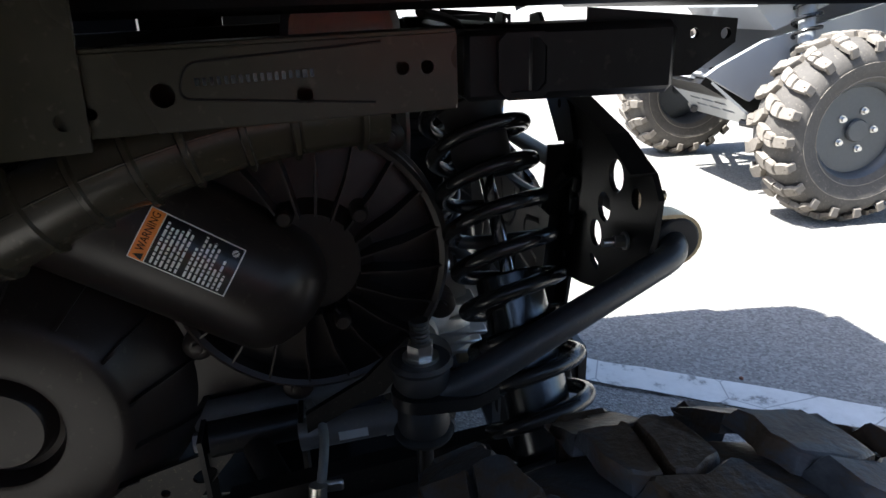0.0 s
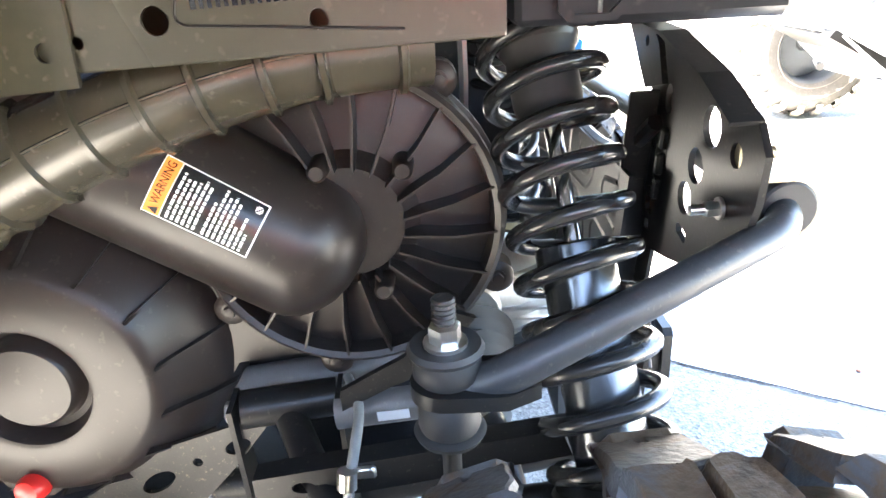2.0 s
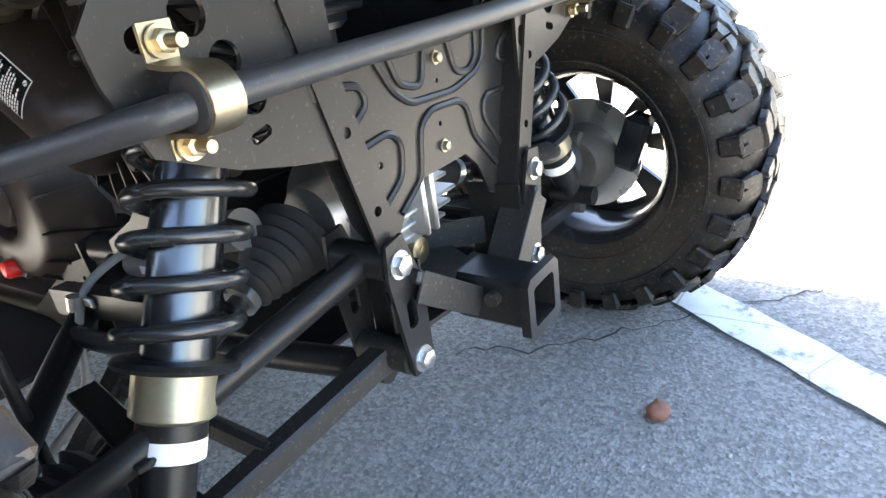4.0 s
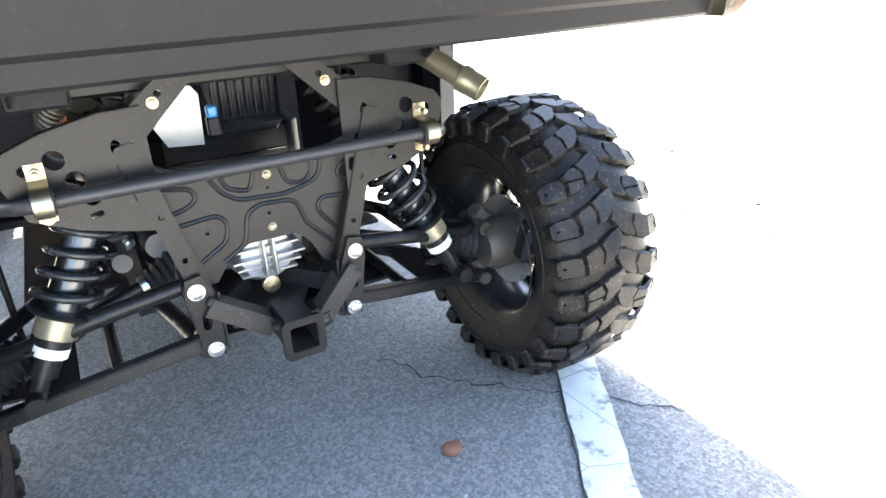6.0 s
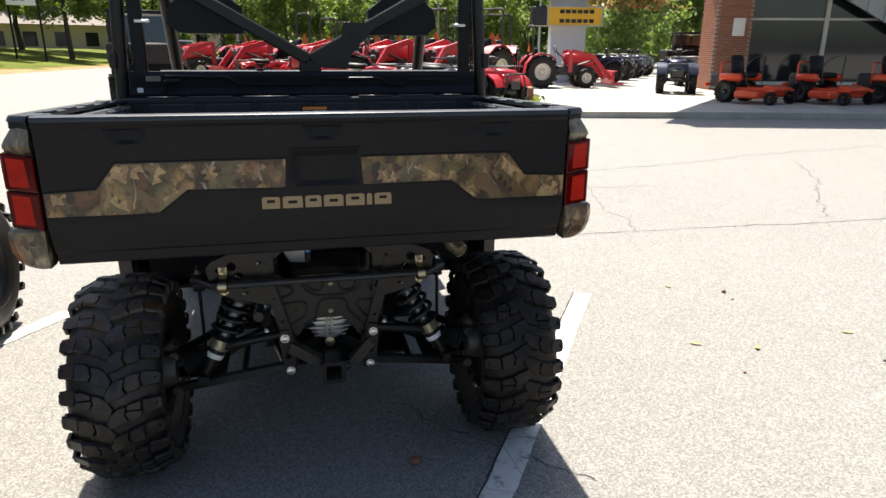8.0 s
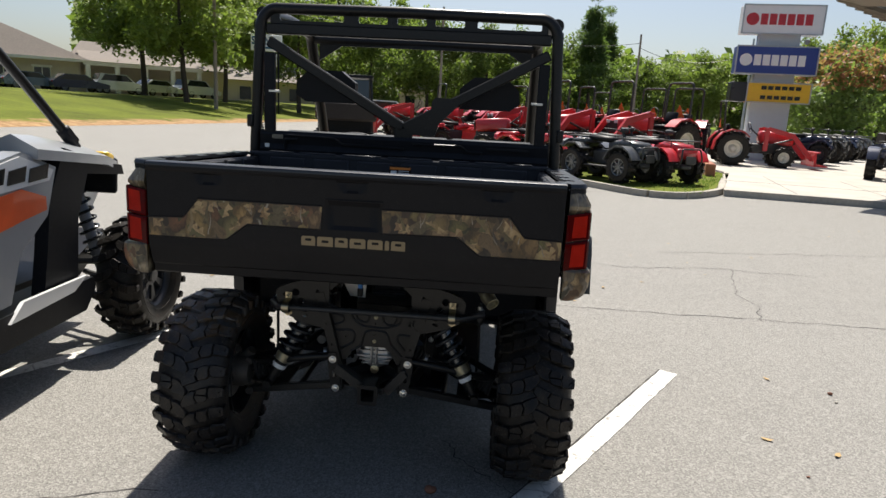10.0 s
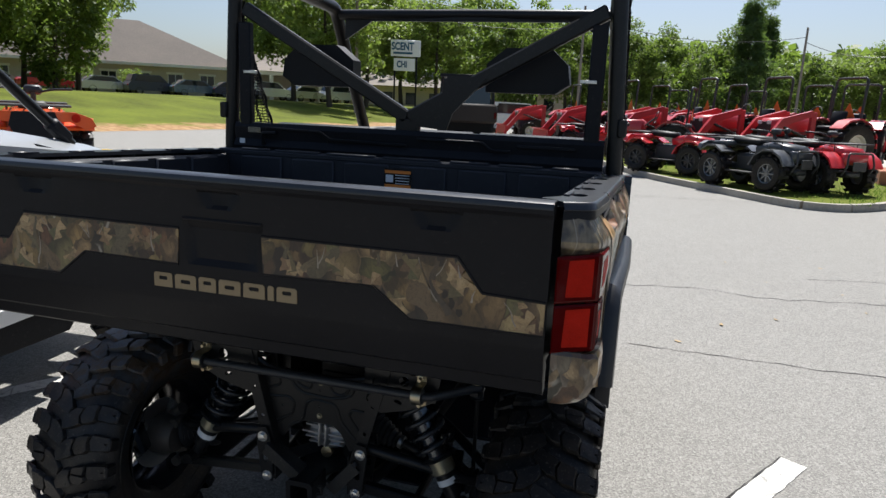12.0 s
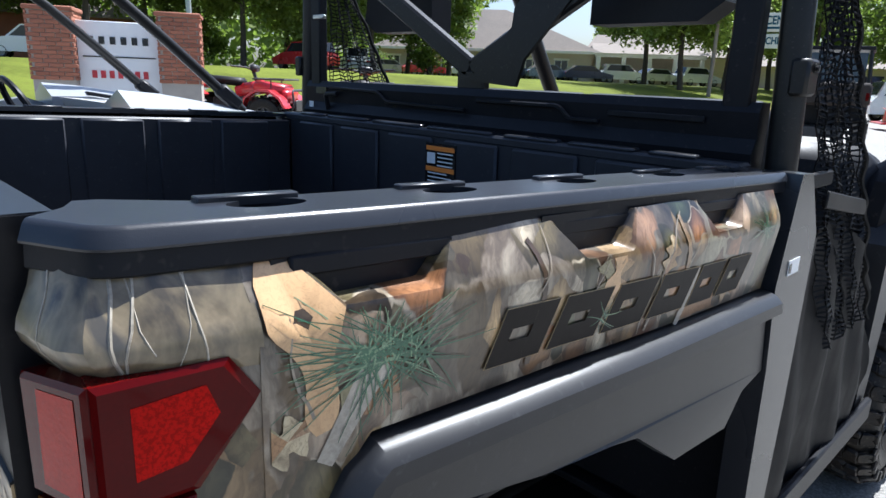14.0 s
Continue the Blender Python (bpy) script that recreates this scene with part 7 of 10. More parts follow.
def bank_material():
    """Mown grass with bare red clay breaking through along the road."""
    m = GRASS.copy()
    m.name = "bank_grass_and_clay"
    nt = m.node_tree
    b = nt.nodes["Principled BSDF"]
    src = b.inputs["Base Color"].links[0].from_socket
    co = nt.nodes.new("ShaderNodeTexCoord").outputs["Object"]
    dot = nt.nodes.new("ShaderNodeVectorMath")
    dot.operation = "DOT_PRODUCT"
    nt.links.new(co, dot.inputs[0])
    dot.inputs[1].default_value = (-1.0, 0.08, 0.0)
    far = nt.nodes.new("ShaderNodeMapRange")
    far.inputs[1].default_value, far.inputs[2].default_value, far.inputs[3].default_value, far.inputs[4].default_value = 16.8, 20.8, 1.0, 0.0
    nt.links.new(dot.outputs["Value"], far.inputs[0])
    patch = tex(nt, "noise", co, 0.45, 6, 0.7).outputs["Fac"]
    mul = nt.nodes.new("ShaderNodeMath")
    mul.operation = "MULTIPLY"
    nt.links.new(far.outputs[0], mul.inputs[0])
    nt.links.new(patch, mul.inputs[1])
    clay = ramp(nt, tex(nt, "noise", co, 3.0, 5, 0.7).outputs["Fac"], [(0.3, (0.2, 0.1, 0.05)), (0.7, (0.5, 0.33, 0.18))])
    nt.links.new(mix(nt, ramp(nt, mul.outputs[0], [(0.3, (0, 0, 0)), (0.42, (0.9, 0.9, 0.9))]), src, clay), b.inputs["Base Color"])
    return m


BANK = bank_material()


def road_edge(y):
    """x of the road's far edge."""
    return -15.2 + 0.08 * (y - 20.0)


def smooth(t):
    t = max(0.0, min(1.0, t))
    return t * t * (3 - 2 * t)


def height(x, y):
    z = 0.02 * max(0.0, -x - 3.5)
    return min(z, 0.3)


def bank_height(x, y):
    d = road_edge(y) - x
    return height(road_edge(y), y) + 1.2 * smooth(d / 14.0) + 0.12 * smooth(d / 0.6)


def sheet(name, xs, ys, zf, mat):
    b = Build()
    b.soft = 80
    n = len(ys)
    b.add([(x, y, zf(x, y)) for x in xs for y in ys], [(i * n + k, (i + 1) * n + k, (i + 1) * n + k + 1, i * n + k + 1) for i in range(len(xs) - 1) for k in range(n - 1)])
    return b


axis = [-900, -500, -250, -120, -80, -60, -45, -35, -28, -24, -20, -16, -12, -9, -7, -5, -4, -3.5, -3, -2, 0, 2, 4, 8, 14, 20, 30, 45, 70, 120, 250, 500, 900]
g = sheet("ground", axis, [-900, -400, -150, -60, -30, -15, -8, -4, 0, 4, 8, 12, 18, 25, 35, 50, 70, 100, 160, 300, 600, 1500], height, ASPHALT)
ground = solid("ground", g, ASPHALT, "weathered grey asphalt car park and road", "ground", kind="structure")

ys = [-120 + 6 * i for i in range(60)]
b = Build()
b.soft = 80
ds = [-0.02, 0.3, 1.0, 2.0, 3.5, 5, 7, 9, 11, 13, 15, 17, 25, 60, 200, 700]
v = []
for y in ys:
    for d in ds:
        x = road_edge(y) - d
        wob = 0.10 * noise.noise(Vector((x * 0.35, y * 0.35, 0))) * (1 if 0.5 < d < 60 else 0)
        v.append((x, y, bank_height(x, y) + wob + (0.004 if d < 0 else 0)))
n = len(ds)
b.add(v, [(i * n + k, (i + 1) * n + k, (i + 1) * n + k + 1, i * n + k + 1)[::-1] for i in range(len(ys) - 1) for k in range(n - 1)])
bank = solid("grass_bank", b, BANK, "mown grass bank rising beside the road", "grass bank", kind="structure")

# worn white stall lines


def stall_line(a, e, w, z=0.004):
    b = Build()
    rnd = random.Random(int(a[0] * 100))
    a, e = Vector((*a, 0)), Vector((*e, 0))
    d = (e - a).normalized()
    sd = Vector((d.y, -d.x, 0)) * (w / 2)
    n = int((e - a).length / 0.05)
    v = []
    for i in range(n + 1):
        p = a + (e - a) * (i / n)
        for sg in (-1, 1):
            q = p + sd * (sg + rnd.uniform(-0.07, 0.07))
            v.append((q.x, q.y, z + height(q.x, q.y)))
    b.add(v, [(2 * i, 2 * i + 1, 2 * i + 3, 2 * i + 2) for i in range(n)])
    return b


solid("line_marking", stall_line((-0.92, -2.27), (1.60, 1.72), 0.105), LINEPAINT, "worn white painted parking line on asphalt", "parking line", "parking lines", "structure")
solid("line_marking", stall_line((-3.7, -1.65), (-1.36, 2.05), 0.105), LINEPAINT, "worn white painted parking line on asphalt", "parking line", "parking lines", "structure")


# ---- foliage ----
def leaf_material(name, lo, hi):
    m = bpy.data.materials.new(name)
    m.use_nodes = True
    nt = m.node_tree
    b = nt.nodes["Principled BSDF"]
    geo = nt.nodes.new("ShaderNodeNewGeometry")
    info = nt.nodes.new("ShaderNodeObjectInfo")
    col = ramp(nt, geo.outputs["Random Per Island"], [(0.0, lo), (1.0, hi)])
    col = mix(nt, 0.45, col, ramp(nt, info.outputs["Random"], [(0.0, tuple(c * 0.6 for c in lo)), (1.0, hi)]))
    nt.links.new(col, b.inputs["Base Color"])
    b.inputs["Roughness"].default_value = 0.55
    tr = nt.nodes.new("ShaderNodeBsdfTranslucent")
    nt.links.new(mix(nt, 0.5, col, (0.25, 0.4, 0.04)), tr.inputs["Color"])
    ms = nt.nodes.new("ShaderNodeMixShader")
    ms.inputs[0].default_value = 0.48
    nt.links.new(b.outputs[0], ms.inputs[1])
    nt.links.new(tr.outputs[0], ms.inputs[2])
    nt.links.new(ms.outputs[0], nt.nodes["Material Output"].inputs["Surface"])
    return m


LEAF = leaf_material("green_leaves", (0.04, 0.075, 0.018), (0.31, 0.37, 0.085))
LEAF_RED = leaf_material("myrtle_leaves", (0.07, 0.12, 0.03), (0.2, 0.27, 0.08))
BLOSSOM = leaf_material("rust_red_blossom", (0.3, 0.09, 0.06), (0.62, 0.2, 0.16))
PINE = leaf_material("pine_needles", (0.04, 0.075, 0.025), (0.1, 0.15, 0.05))
BARK = material("tree_bark", (0.06, 0.047, 0.036), 0.9, vary=0.3, scale=5, bump=0.6, bump_scale=20)


def crown_mesh(seed, h, spread, leaves, low=0.25, size=0.3, pine=False):
    """Leaf blades strewn in clumps round limbs; returns trunk and crown."""
    rnd = random.Random(seed)
    tr = Build()
    top = Vector((rnd.uniform(-0.4, 0.4), rnd.uniform(-0.4, 0.4), h * 0.86))
    pts = [Vector((0, 0, 0)).lerp(top, t) + Vector((rnd.uniform(-0.1, 0.1), rnd.uniform(-0.1, 0.1), 0)) * (1 if t > 0 else 0) for t in (0, 0.2, 0.4, 0.6, 0.8, 1.0)]
    r0 = h * 0.011 + 0.04
    tr.tube(pts, [r0 * (1.25 - 1.1 * t) for t in (0, 0.2, 0.4, 0.6, 0.8, 1.0)], 8)
    clumps = []
    n = 26 if pine else 22
    for i in range(n):
        t = low + (0.97 - low) * (i + 0.5) / n
        a = i * 2.4 + rnd.uniform(-0.5, 0.5)
        prof = (1.05 - t) * 1.3 if pine else math.sin(math.pi * min(1, max(0.04, (t - low * 0.75) / (1.02 - low * 0.75)))) ** 0.7
        ln = spread * prof * rnd.uniform(0.55, 1.1)
        base = Vector((0, 0, 0)).lerp(top, min(1, t * 0.95))
        end = base + Vector((math.cos(a) * ln, math.sin(a) * ln, ln * rnd.uniform(0.05, 0.45)))
        tr.tube([base, base.lerp(end, 0.5) + Vector((0, 0, ln * 0.08)), end], [r0 * 0.34 * (1.1 - t), r0 * 0.2 * (1.1 - t), r0 * 0.06], 5)
        for q in (0.55, 0.85, 1.05):
            clumps.append((base.lerp(end, q) + Vector((rnd.uniform(-0.3, 0.3), rnd.uniform(-0.3, 0.3), rnd.uniform(-0.2, 0.4))), spread * rnd.uniform(0.16, 0.34)))
    clumps.append((top + Vector((0, 0, h * 0.06)), spread * 0.25))
    cr = Build()
    v, f = [], []
    for i in range(leaves):
        c, r = clumps[rnd.randrange(len(clumps))]
        d = Vector((rnd.gauss(0, 1), rnd.gauss(0, 1), rnd.gauss(0, 0.75)))
        d = d.normalized() * (rnd.random() ** 0.45)
        p = c + d * r
        e = Euler((rnd.uniform(-1.1, 1.1), rnd.uniform(-1.1, 1.1), rnd.uniform(0, 6.3))).to_matrix()
        s = size * rnd.uniform(0.55, 1.3)
        w = s * (0.22 if pine else 0.5)
        k = len(v)
        v += [tuple(p + e @ Vector(q)) for q in ((-s * 0.5, 0, 0), (-s * 0.1, w * 0.5, s * 0.06), (s * 0.5, 0, -s * 0.05), (-s * 0.1, -w * 0.5, s * 0.06))]
        f.append((k, k + 1, k + 2, k + 3))
    cr.v, cr.f = v, f
    return tr, cr


TREES = {}


def tree_of(kind, at, scale=1.0, turn=0.0):
    spec = {"oak": (31, 11.0, 4.5, 13000, 0.33, 0.36, False), "maple": (32, 9.0, 3.4, 10000, 0.12, 0.32, False), "elm": (33, 12.5, 4.2, 13000, 0.34, 0.36, False), "pine": (34, 15.0, 3.0, 11000, 0.2, 0.5, True),
            "myrtle": (35, 5.5, 2.3, 5000, 0.2, 0.26, False), "bush": (36, 1.6, 1.0, 1800, 0.05, 0.16, False), "sapling": (37, 7.0, 2.2, 4500, 0.12, 0.3, False)}[kind]
    m = pose(at[0], at[1], at[2], 0, 0, turn) @ Matrix.Diagonal((scale, scale, scale, 1))
    if kind in TREES:
        ob = copy_thing(TREES[kind], pose(at[0], at[1], at[2], 0, 0, turn))
        ob.scale = (scale, scale, scale * (0.92 + 0.16 * ((at[0] * 7.3) % 1)))
        return ob
    tr, cr = crown_mesh(*spec)
    lab = {"myrtle": "crape myrtle with rust red blossom", "pine": "tall thin pine tree with dark needles", "bush": "clipped round green shrub by the wall"}.get(kind, "broad leafy green tree in full summer leaf")
    ob = thing("shrub" if kind == "bush" else "tree", lab, "shrub" if kind == "bush" else "tree", pose(at[0], at[1], at[2], 0, 0, turn), "shrubs" if kind == "bush" else "trees round the lot")
    part("trunk", tr, BARK, ob)
    if kind == "myrtle":
        # the outer, upper leaves stand in blossom
        red, green = Build(), Build()
        for k in range(0, len(cr.v), 4):
            q = cr.v[k:k + 4]
            (red if q[0][2] > 3.2 and (k // 4) % 5 < 3 else green).add(q, [(0, 1, 2, 3)])
        part("blossom", red, BLOSSOM, ob)
        cr = green
    part("crown", cr, {"myrtle": LEAF_RED, "pine": PINE}.get(kind, LEAF), ob)
    ob.scale = (scale, scale, scale)
    TREES[kind] = ob
    return ob


def ground_z(x, y):
    return bank_height(x, y) if x < road_edge(y) else height(x, y)


def polar(deg_left, dist):
    return (0.5 - dist * math.sin(radians(deg_left)), -1.0 + dist * math.cos(radians(deg_left)))


rnd = random.Random(77)
for a, d, k, sc in ((76, 50, "oak", 1.1), (72, 42, "elm", 1.0), (68, 48, "oak", 1.15), (64.5, 52, "maple", 1.2), (61, 44, "elm", 0.95), (58, 54, "oak", 1.2), (55.5, 45, "maple", 1.15), (53, 56, "elm", 1.0), (50.5, 47, "oak", 1.0),
                    (48, 58, "oak", 1.1), (46, 52, "maple", 1.15), (44.5, 58, "elm", 1.0), (25.5, 52, "oak", 1.15), (22.5, 60, "elm", 1.0), (28.5, 62, "oak", 1.25), (19.5, 70, "oak", 1.2), (16.5, 62, "elm", 1.0), (13.5, 78, "oak", 1.3), (10.5, 66, "maple", 1.2), (8, 80, "elm", 1.2),
                    (5.5, 70, "oak", 1.05), (3, 76, "maple", 1.25), (0.5, 68, "elm", 0.9), (-2, 74, "oak", 1.0), (-4.5, 66, "sapling", 1.2), (-6.5, 74, "maple", 1.1), (-8.2, 70, "pine", 1.0), (-9.3, 78, "pine", 0.95), (-11, 82, "sapling", 1.2), (-13, 76, "maple", 0.95), (-15, 84, "oak", 0.9),
                    (-17.2, 78, "oak", 0.95), (-19.5, 88, "maple", 1.2), (-22, 90, "oak", 1.0), (-24.5, 80, "oak", 1.0), (-27, 74, "maple", 1.2), (-29.5, 70, "oak", 1.05), (-32, 66, "elm", 1.0), (-34, 62, "maple", 1.2), (-36.5, 70, "oak", 1.1), (-40, 74, "elm", 1.1),
                    (30.5, 84, "elm", 1.1), (80, 55, "elm", 1.1), (84, 48, "oak", 1.1)):
    x, y = polar(a, d)
    tree_of(k, (x, y, ground_z(x, y) - 0.1), sc, rnd.uniform(0, 360))
for a, d, sc in ((-26.4, 46, 1.25), (-28.3, 49, 1.35), (-24.8, 50, 1.1)):
    x, y = polar(a, d)
    tree_of("myrtle", (x, y, ground_z(x, y)), sc, rnd.uniform(0, 360))
# a dark strip of wood behind the single trees
wood = Build()
v, f = [], []
for i in range(24000):
    a = rnd.uniform(-46, 88)
    d = rnd.uniform(96, 118)
    x, y = polar(a, d)
    h = 8.5 + 3.5 * noise.noise(Vector((a * 0.35, 0, 0))) + 1.5 * noise.noise(Vector((a * 1.3, 3, 0)))
    if 33 < a < 42.5:
        h *= 0.35
    z = ground_z(x, y) + rnd.random() ** 0.8 * h * 1.25
    e = Euler((rnd.uniform(-1.2, 1.2), rnd.uniform(-1.2, 1.2), rnd.uniform(0, 6.3))).to_matrix()
    s = rnd.uniform(0.9, 2.0)
    k = len(v)
    v += [tuple(Vector((x, y, z)) + e @ Vector(q)) for q in ((-s * 0.5, 0, 0), (0, s * 0.35, 0.1), (s * 0.5, 0, 0), (0, -s * 0.35, 0.1))]
    f.append((k, k + 1, k + 2, k + 3))
wood.v, wood.f = v, f
solid("far_woods", wood, LEAF, "distant belt of green woodland behind the lots", "woodland", kind="stuff")

# ---- brick ----
BRICK = material("red_brick", (0.33, 0.13, 0.075), 0.85, vary=0.25, scale=12, bump=0.5, bump_scale=120, spread=0.35)
MORTAR = material("pale_mortar", (0.4, 0.36, 0.31), 0.9, vary=0.15, scale=20, bump=0.3, bump_scale=150)
STUCCO = material("tan_stucco", (0.52, 0.45, 0.35), 0.85, vary=0.1, scale=1.0)
ROOF = material("grey_brown_shingle", (0.2, 0.17, 0.145), 0.9, vary=0.2, scale=1.5, bump=0.5, bump_scale=8)
TRIMW = material("white_trim", (0.75, 0.73, 0.68), 0.6, vary=0.06, scale=2)
GLASS = material("dark_window_glass", (0.02, 0.025, 0.028), 0.06, vary=0.1, scale=2, coat=0.5, rough_var=0.03)
SEAM = material("blue_grey_metal_roof", (0.42, 0.47, 0.5), 0.45, metal=0.3, vary=0.1, scale=1)
SOFFIT = material("tan_soffit_board", (0.2, 0.165, 0.125), 0.7, vary=0.12, scale=2)
PYLON = material("pale_blue_pylon", (0.5, 0.56, 0.6), 0.5, vary=0.06, scale=1)
SIGNW = material("white_sign_face", (0.8, 0.8, 0.79), 0.35, vary=0.03)
SIGNB = material("blue_sign_face", (0.03, 0.06, 0.26), 0.35, vary=0.05)
SIGNY = material("yellow_sign_face", (0.8, 0.5, 0.03), 0.35, vary=0.05)
SIGNR = material("red_sign_print", (0.5, 0.03, 0.04), 0.4)
TEAL = material("teal_sign_print", (0.012, 0.09, 0.17), 0.5, spec=0.2)
POLE = material("weathered_wood_pole", (0.25, 0.21, 0.17), 0.9, vary=0.2, scale=6, bump=0.4, bump_scale=50)
GALV = material("galvanised_pole", (0.45, 0.47, 0.48), 0.5, metal=0.6, vary=0.1)

# ---- island, kerbs and pavement ----
def ribbon(b, pts, w, z0, z1):
    """A kerb: a low wall of width w along points in plan, rounded on top."""
    n = len(pts)
    v = []
    for i, (x, y) in enumerate(pts):
        j, k = max(i - 1, 0), min(i + 1, n - 1)
        d = Vector((pts[k][0] - pts[j][0], pts[k][1] - pts[j][1])).normalized()
        s = Vector((d.y, -d.x)) * w
        v += [(x + s.x * q, y + s.y * q, z) for q, z in ((0, z0), (0.03, z1 - 0.03), (0.25, z1), (1.0, z1), (1.0, z0))]
    f = [(i * 5 + k, i * 5 + k + 1, (i + 1) * 5 + k + 1, (i + 1) * 5 + k) for i in range(n - 1) for k in range(4)]
    f += [(0, 1, 2, 3, 4), tuple((n - 1) * 5 + k for k in (4, 3, 2, 1, 0))]
    return b.add(v, f)


edge = [(p.x, p.y) for p in bend([(-6.5, 40.0, 0), (-3.2, 27.5, 0), (-0.6, 20.8, 0), (1.3, 15.2, 0), (3.9, 10.9, 0), (5.4, 12.3, 0), (6.2, 14.6, 0), (7.3, 17.5, 0)], 1.3, 6)]
cuts = [edge[i:i + 4] for i in range(0, len(edge) - 1, 3)]
isl = thing("kerb", "worn pale concrete kerb round a grass island", "kerb", kind="structure")
for c in cuts:
    if len(c) > 1:
        part("kerb_stone", ribbon(Build(), c, 0.16, -0.02, 0.13), KERBSTONE, isl)
gi = Build()
gi.soft = 80
poly = edge + [(7.3, 34.0), (2.0, 40.0)]
gi.plate([(x, y) for x, y in poly][::-1], in_xy(0.085), 0.06)
solid("grass_island", gi, GRASS, "strip of mown grass inside a concrete kerb", "grass", kind="structure")
gb = Build()
rnd = random.Random(4)
for i in range(9000):
    t = rnd.random()
    k = rnd.randrange(len(edge) - 1)
    ex, ey = edge[k]
    x, y = ex + 0.2 + rnd.random() * 4.0, ey + rnd.random() * 3.0
    if not (10.6 < y < 24 and x < 7.2 and x < 5.2 + (y - 12.3) * 0.45 and x > (1.3 + (15.2 - y) * 0.6 if y < 15.2 else 1.3 - (y - 15.2) * 0.34) + 0.25 and (y > 12.3 or x < 5.2)):
        continue
    h = rnd.uniform(0.03, 0.08)
    a = rnd.uniform(0, 6.3)
    gb.add([(x, y, 0.11), (x + 0.02 * math.cos(a), y + 0.02 * math.sin(a), 0.11), (x + 0.03 * math.sin(a), y, 0.11 + h)], [(0, 1, 2)])
solid("grass_blades", gb, leaf_material("grass_blade", (0.07, 0.13, 0.025), (0.16, 0.24, 0.06)), "short uneven grass blades on the island", "grass", kind="stuff")
pv = Build()
pv.soft = 30
front = [(5.55, 12.35), (7.0, 12.05), (10.0, 11.35), (15.2, 10.0), (24.0, 7.7)]
pv.plate([*front, (32.0, 14.0), (20.0, 46.0), (9.0, 46.0), (7.5, 18.0), (6.4, 14.6)], in_xy(0.06), 0.14)
pave = solid("pavement", pv, CONCRETE, "pale concrete pavement and drive before the shop", "pavement", kind="structure")
jn = Build()
for k in range(9):
    x = 7.0 + k * 1.9
    y = 12.05 - (x - 7.0) * 0.25
    jn.box((x + 0.65, y + 2.6, 0.1315), (0.015, 5.0, 0.003), (0, 0, -14))
jn.box((14.5, 12.9, 0.1315), (18.0, 0.015, 0.003), (0, 0, -14))
part("joint", jn, DIRTY, pave)
pk = thing("kerb", "worn concrete kerb along the pavement", "kerb", kind="structure")
for a, b2 in zip(front, front[1:]):
    part("kerb_stone", ribbon(Build(), [a, b2], 0.15, -0.02, 0.142), KERBSTONE, pk)
pl = Build()
pl.soft = 30
pl.box((6.75, 17.4, 0.27), (0.25, 2.6, 0.36), (0, 0, -12), 0.02)
solid("planter_wall", pl, BRICK, "low red brick planter wall at the island's end", "wall", kind="structure")

# ---- the shop ----
shop = thing("shop_building", "brick and glass shop with a sloping metal canopy", "building")
ang = -14.0
SH = pose(14.95, 20.4, 0.13, 0, 0, ang)


def shop_part(name, b, mat, parent=shop, label=""):
    b.v = [tuple(SH @ Vector(p)) for p in b.v]
    return part(name, b, mat, parent, label)


shop_part("wall", Build().box((9.9, 1.0, 2.2), (18.0, 1.6, 4.4)), BRICK)
pier = shop_part("brick_pier", Build().box((0.45, -0.1, 2.4), (1.25, 1.3, 4.8)), MORTAR)
bm_brick = Build().box((0, 0, 0), (0.198, 0.03, 0.058), cut=0.005).mesh("brick")
bm_brick.materials.append(BRICK)
turn = Matrix.Rotation(radians(ang), 4, "Z")
count = 0
for r in range(52):
    z = 0.04 + r * 0.072
    for c in range(6):
        x = -0.17 + (c + (0.5 if r % 2 else 0.0)) * 0.21 + 0.1
        if x > 1.03:
            continue
        o = new("brick", bm_brick)
        o.parent = pier
        o.matrix_basis = SH @ pose(x, -0.755, z)
        count += 1
side = Build()
for r in range(52):
    z = 0.04 + r * 0.072
    for c in range(6):
        side.box((-0.18, -0.68 + (c + (0.5 if r % 2 else 0)) * 0.21 + 0.05, z), (0.03, 0.198, 0.058), cut=0.005)
ss = shop_part("side_bricks", side, BRICK, pier)
tagged(ss, kind="stuff")
sgn = shop_part("notice", Build().box((0.62, -0.785, 2.15), (0.42, 0.02, 0.6), cut=0.01), SIGNW)
for i in range(4):
    w = new("window")
    w.parent = shop
    x = 2.55 + i * 2.9
    shop_part("pane", Build().box((x, -0.02, 1.75), (2.75, 0.03, 3.0)), GLASS, w)
    fr2 = Build()
    for dx in (-1.42, 1.42):
        fr2.box((x + dx, -0.06, 1.75), (0.09, 0.09, 3.1), cut=0.01)
    fr2.box((x, -0.06, 3.27), (2.9, 0.09, 0.09), cut=0.01)
    fr2.box((x, -0.06, 2.45), (2.9, 0.09, 0.08), cut=0.01)
    fr2.box((x, -0.06, 0.22), (2.9, 0.09, 0.12), cut=0.01)
    shop_part("frame", fr2, TRIMW, w)
    if i == 1:
        b = Build()
        b.box((x, 0.6, 0.5), (1.6, 0.4, 0.6), cut=0.05)
        shop_part("display", b, PLASTIC, w)
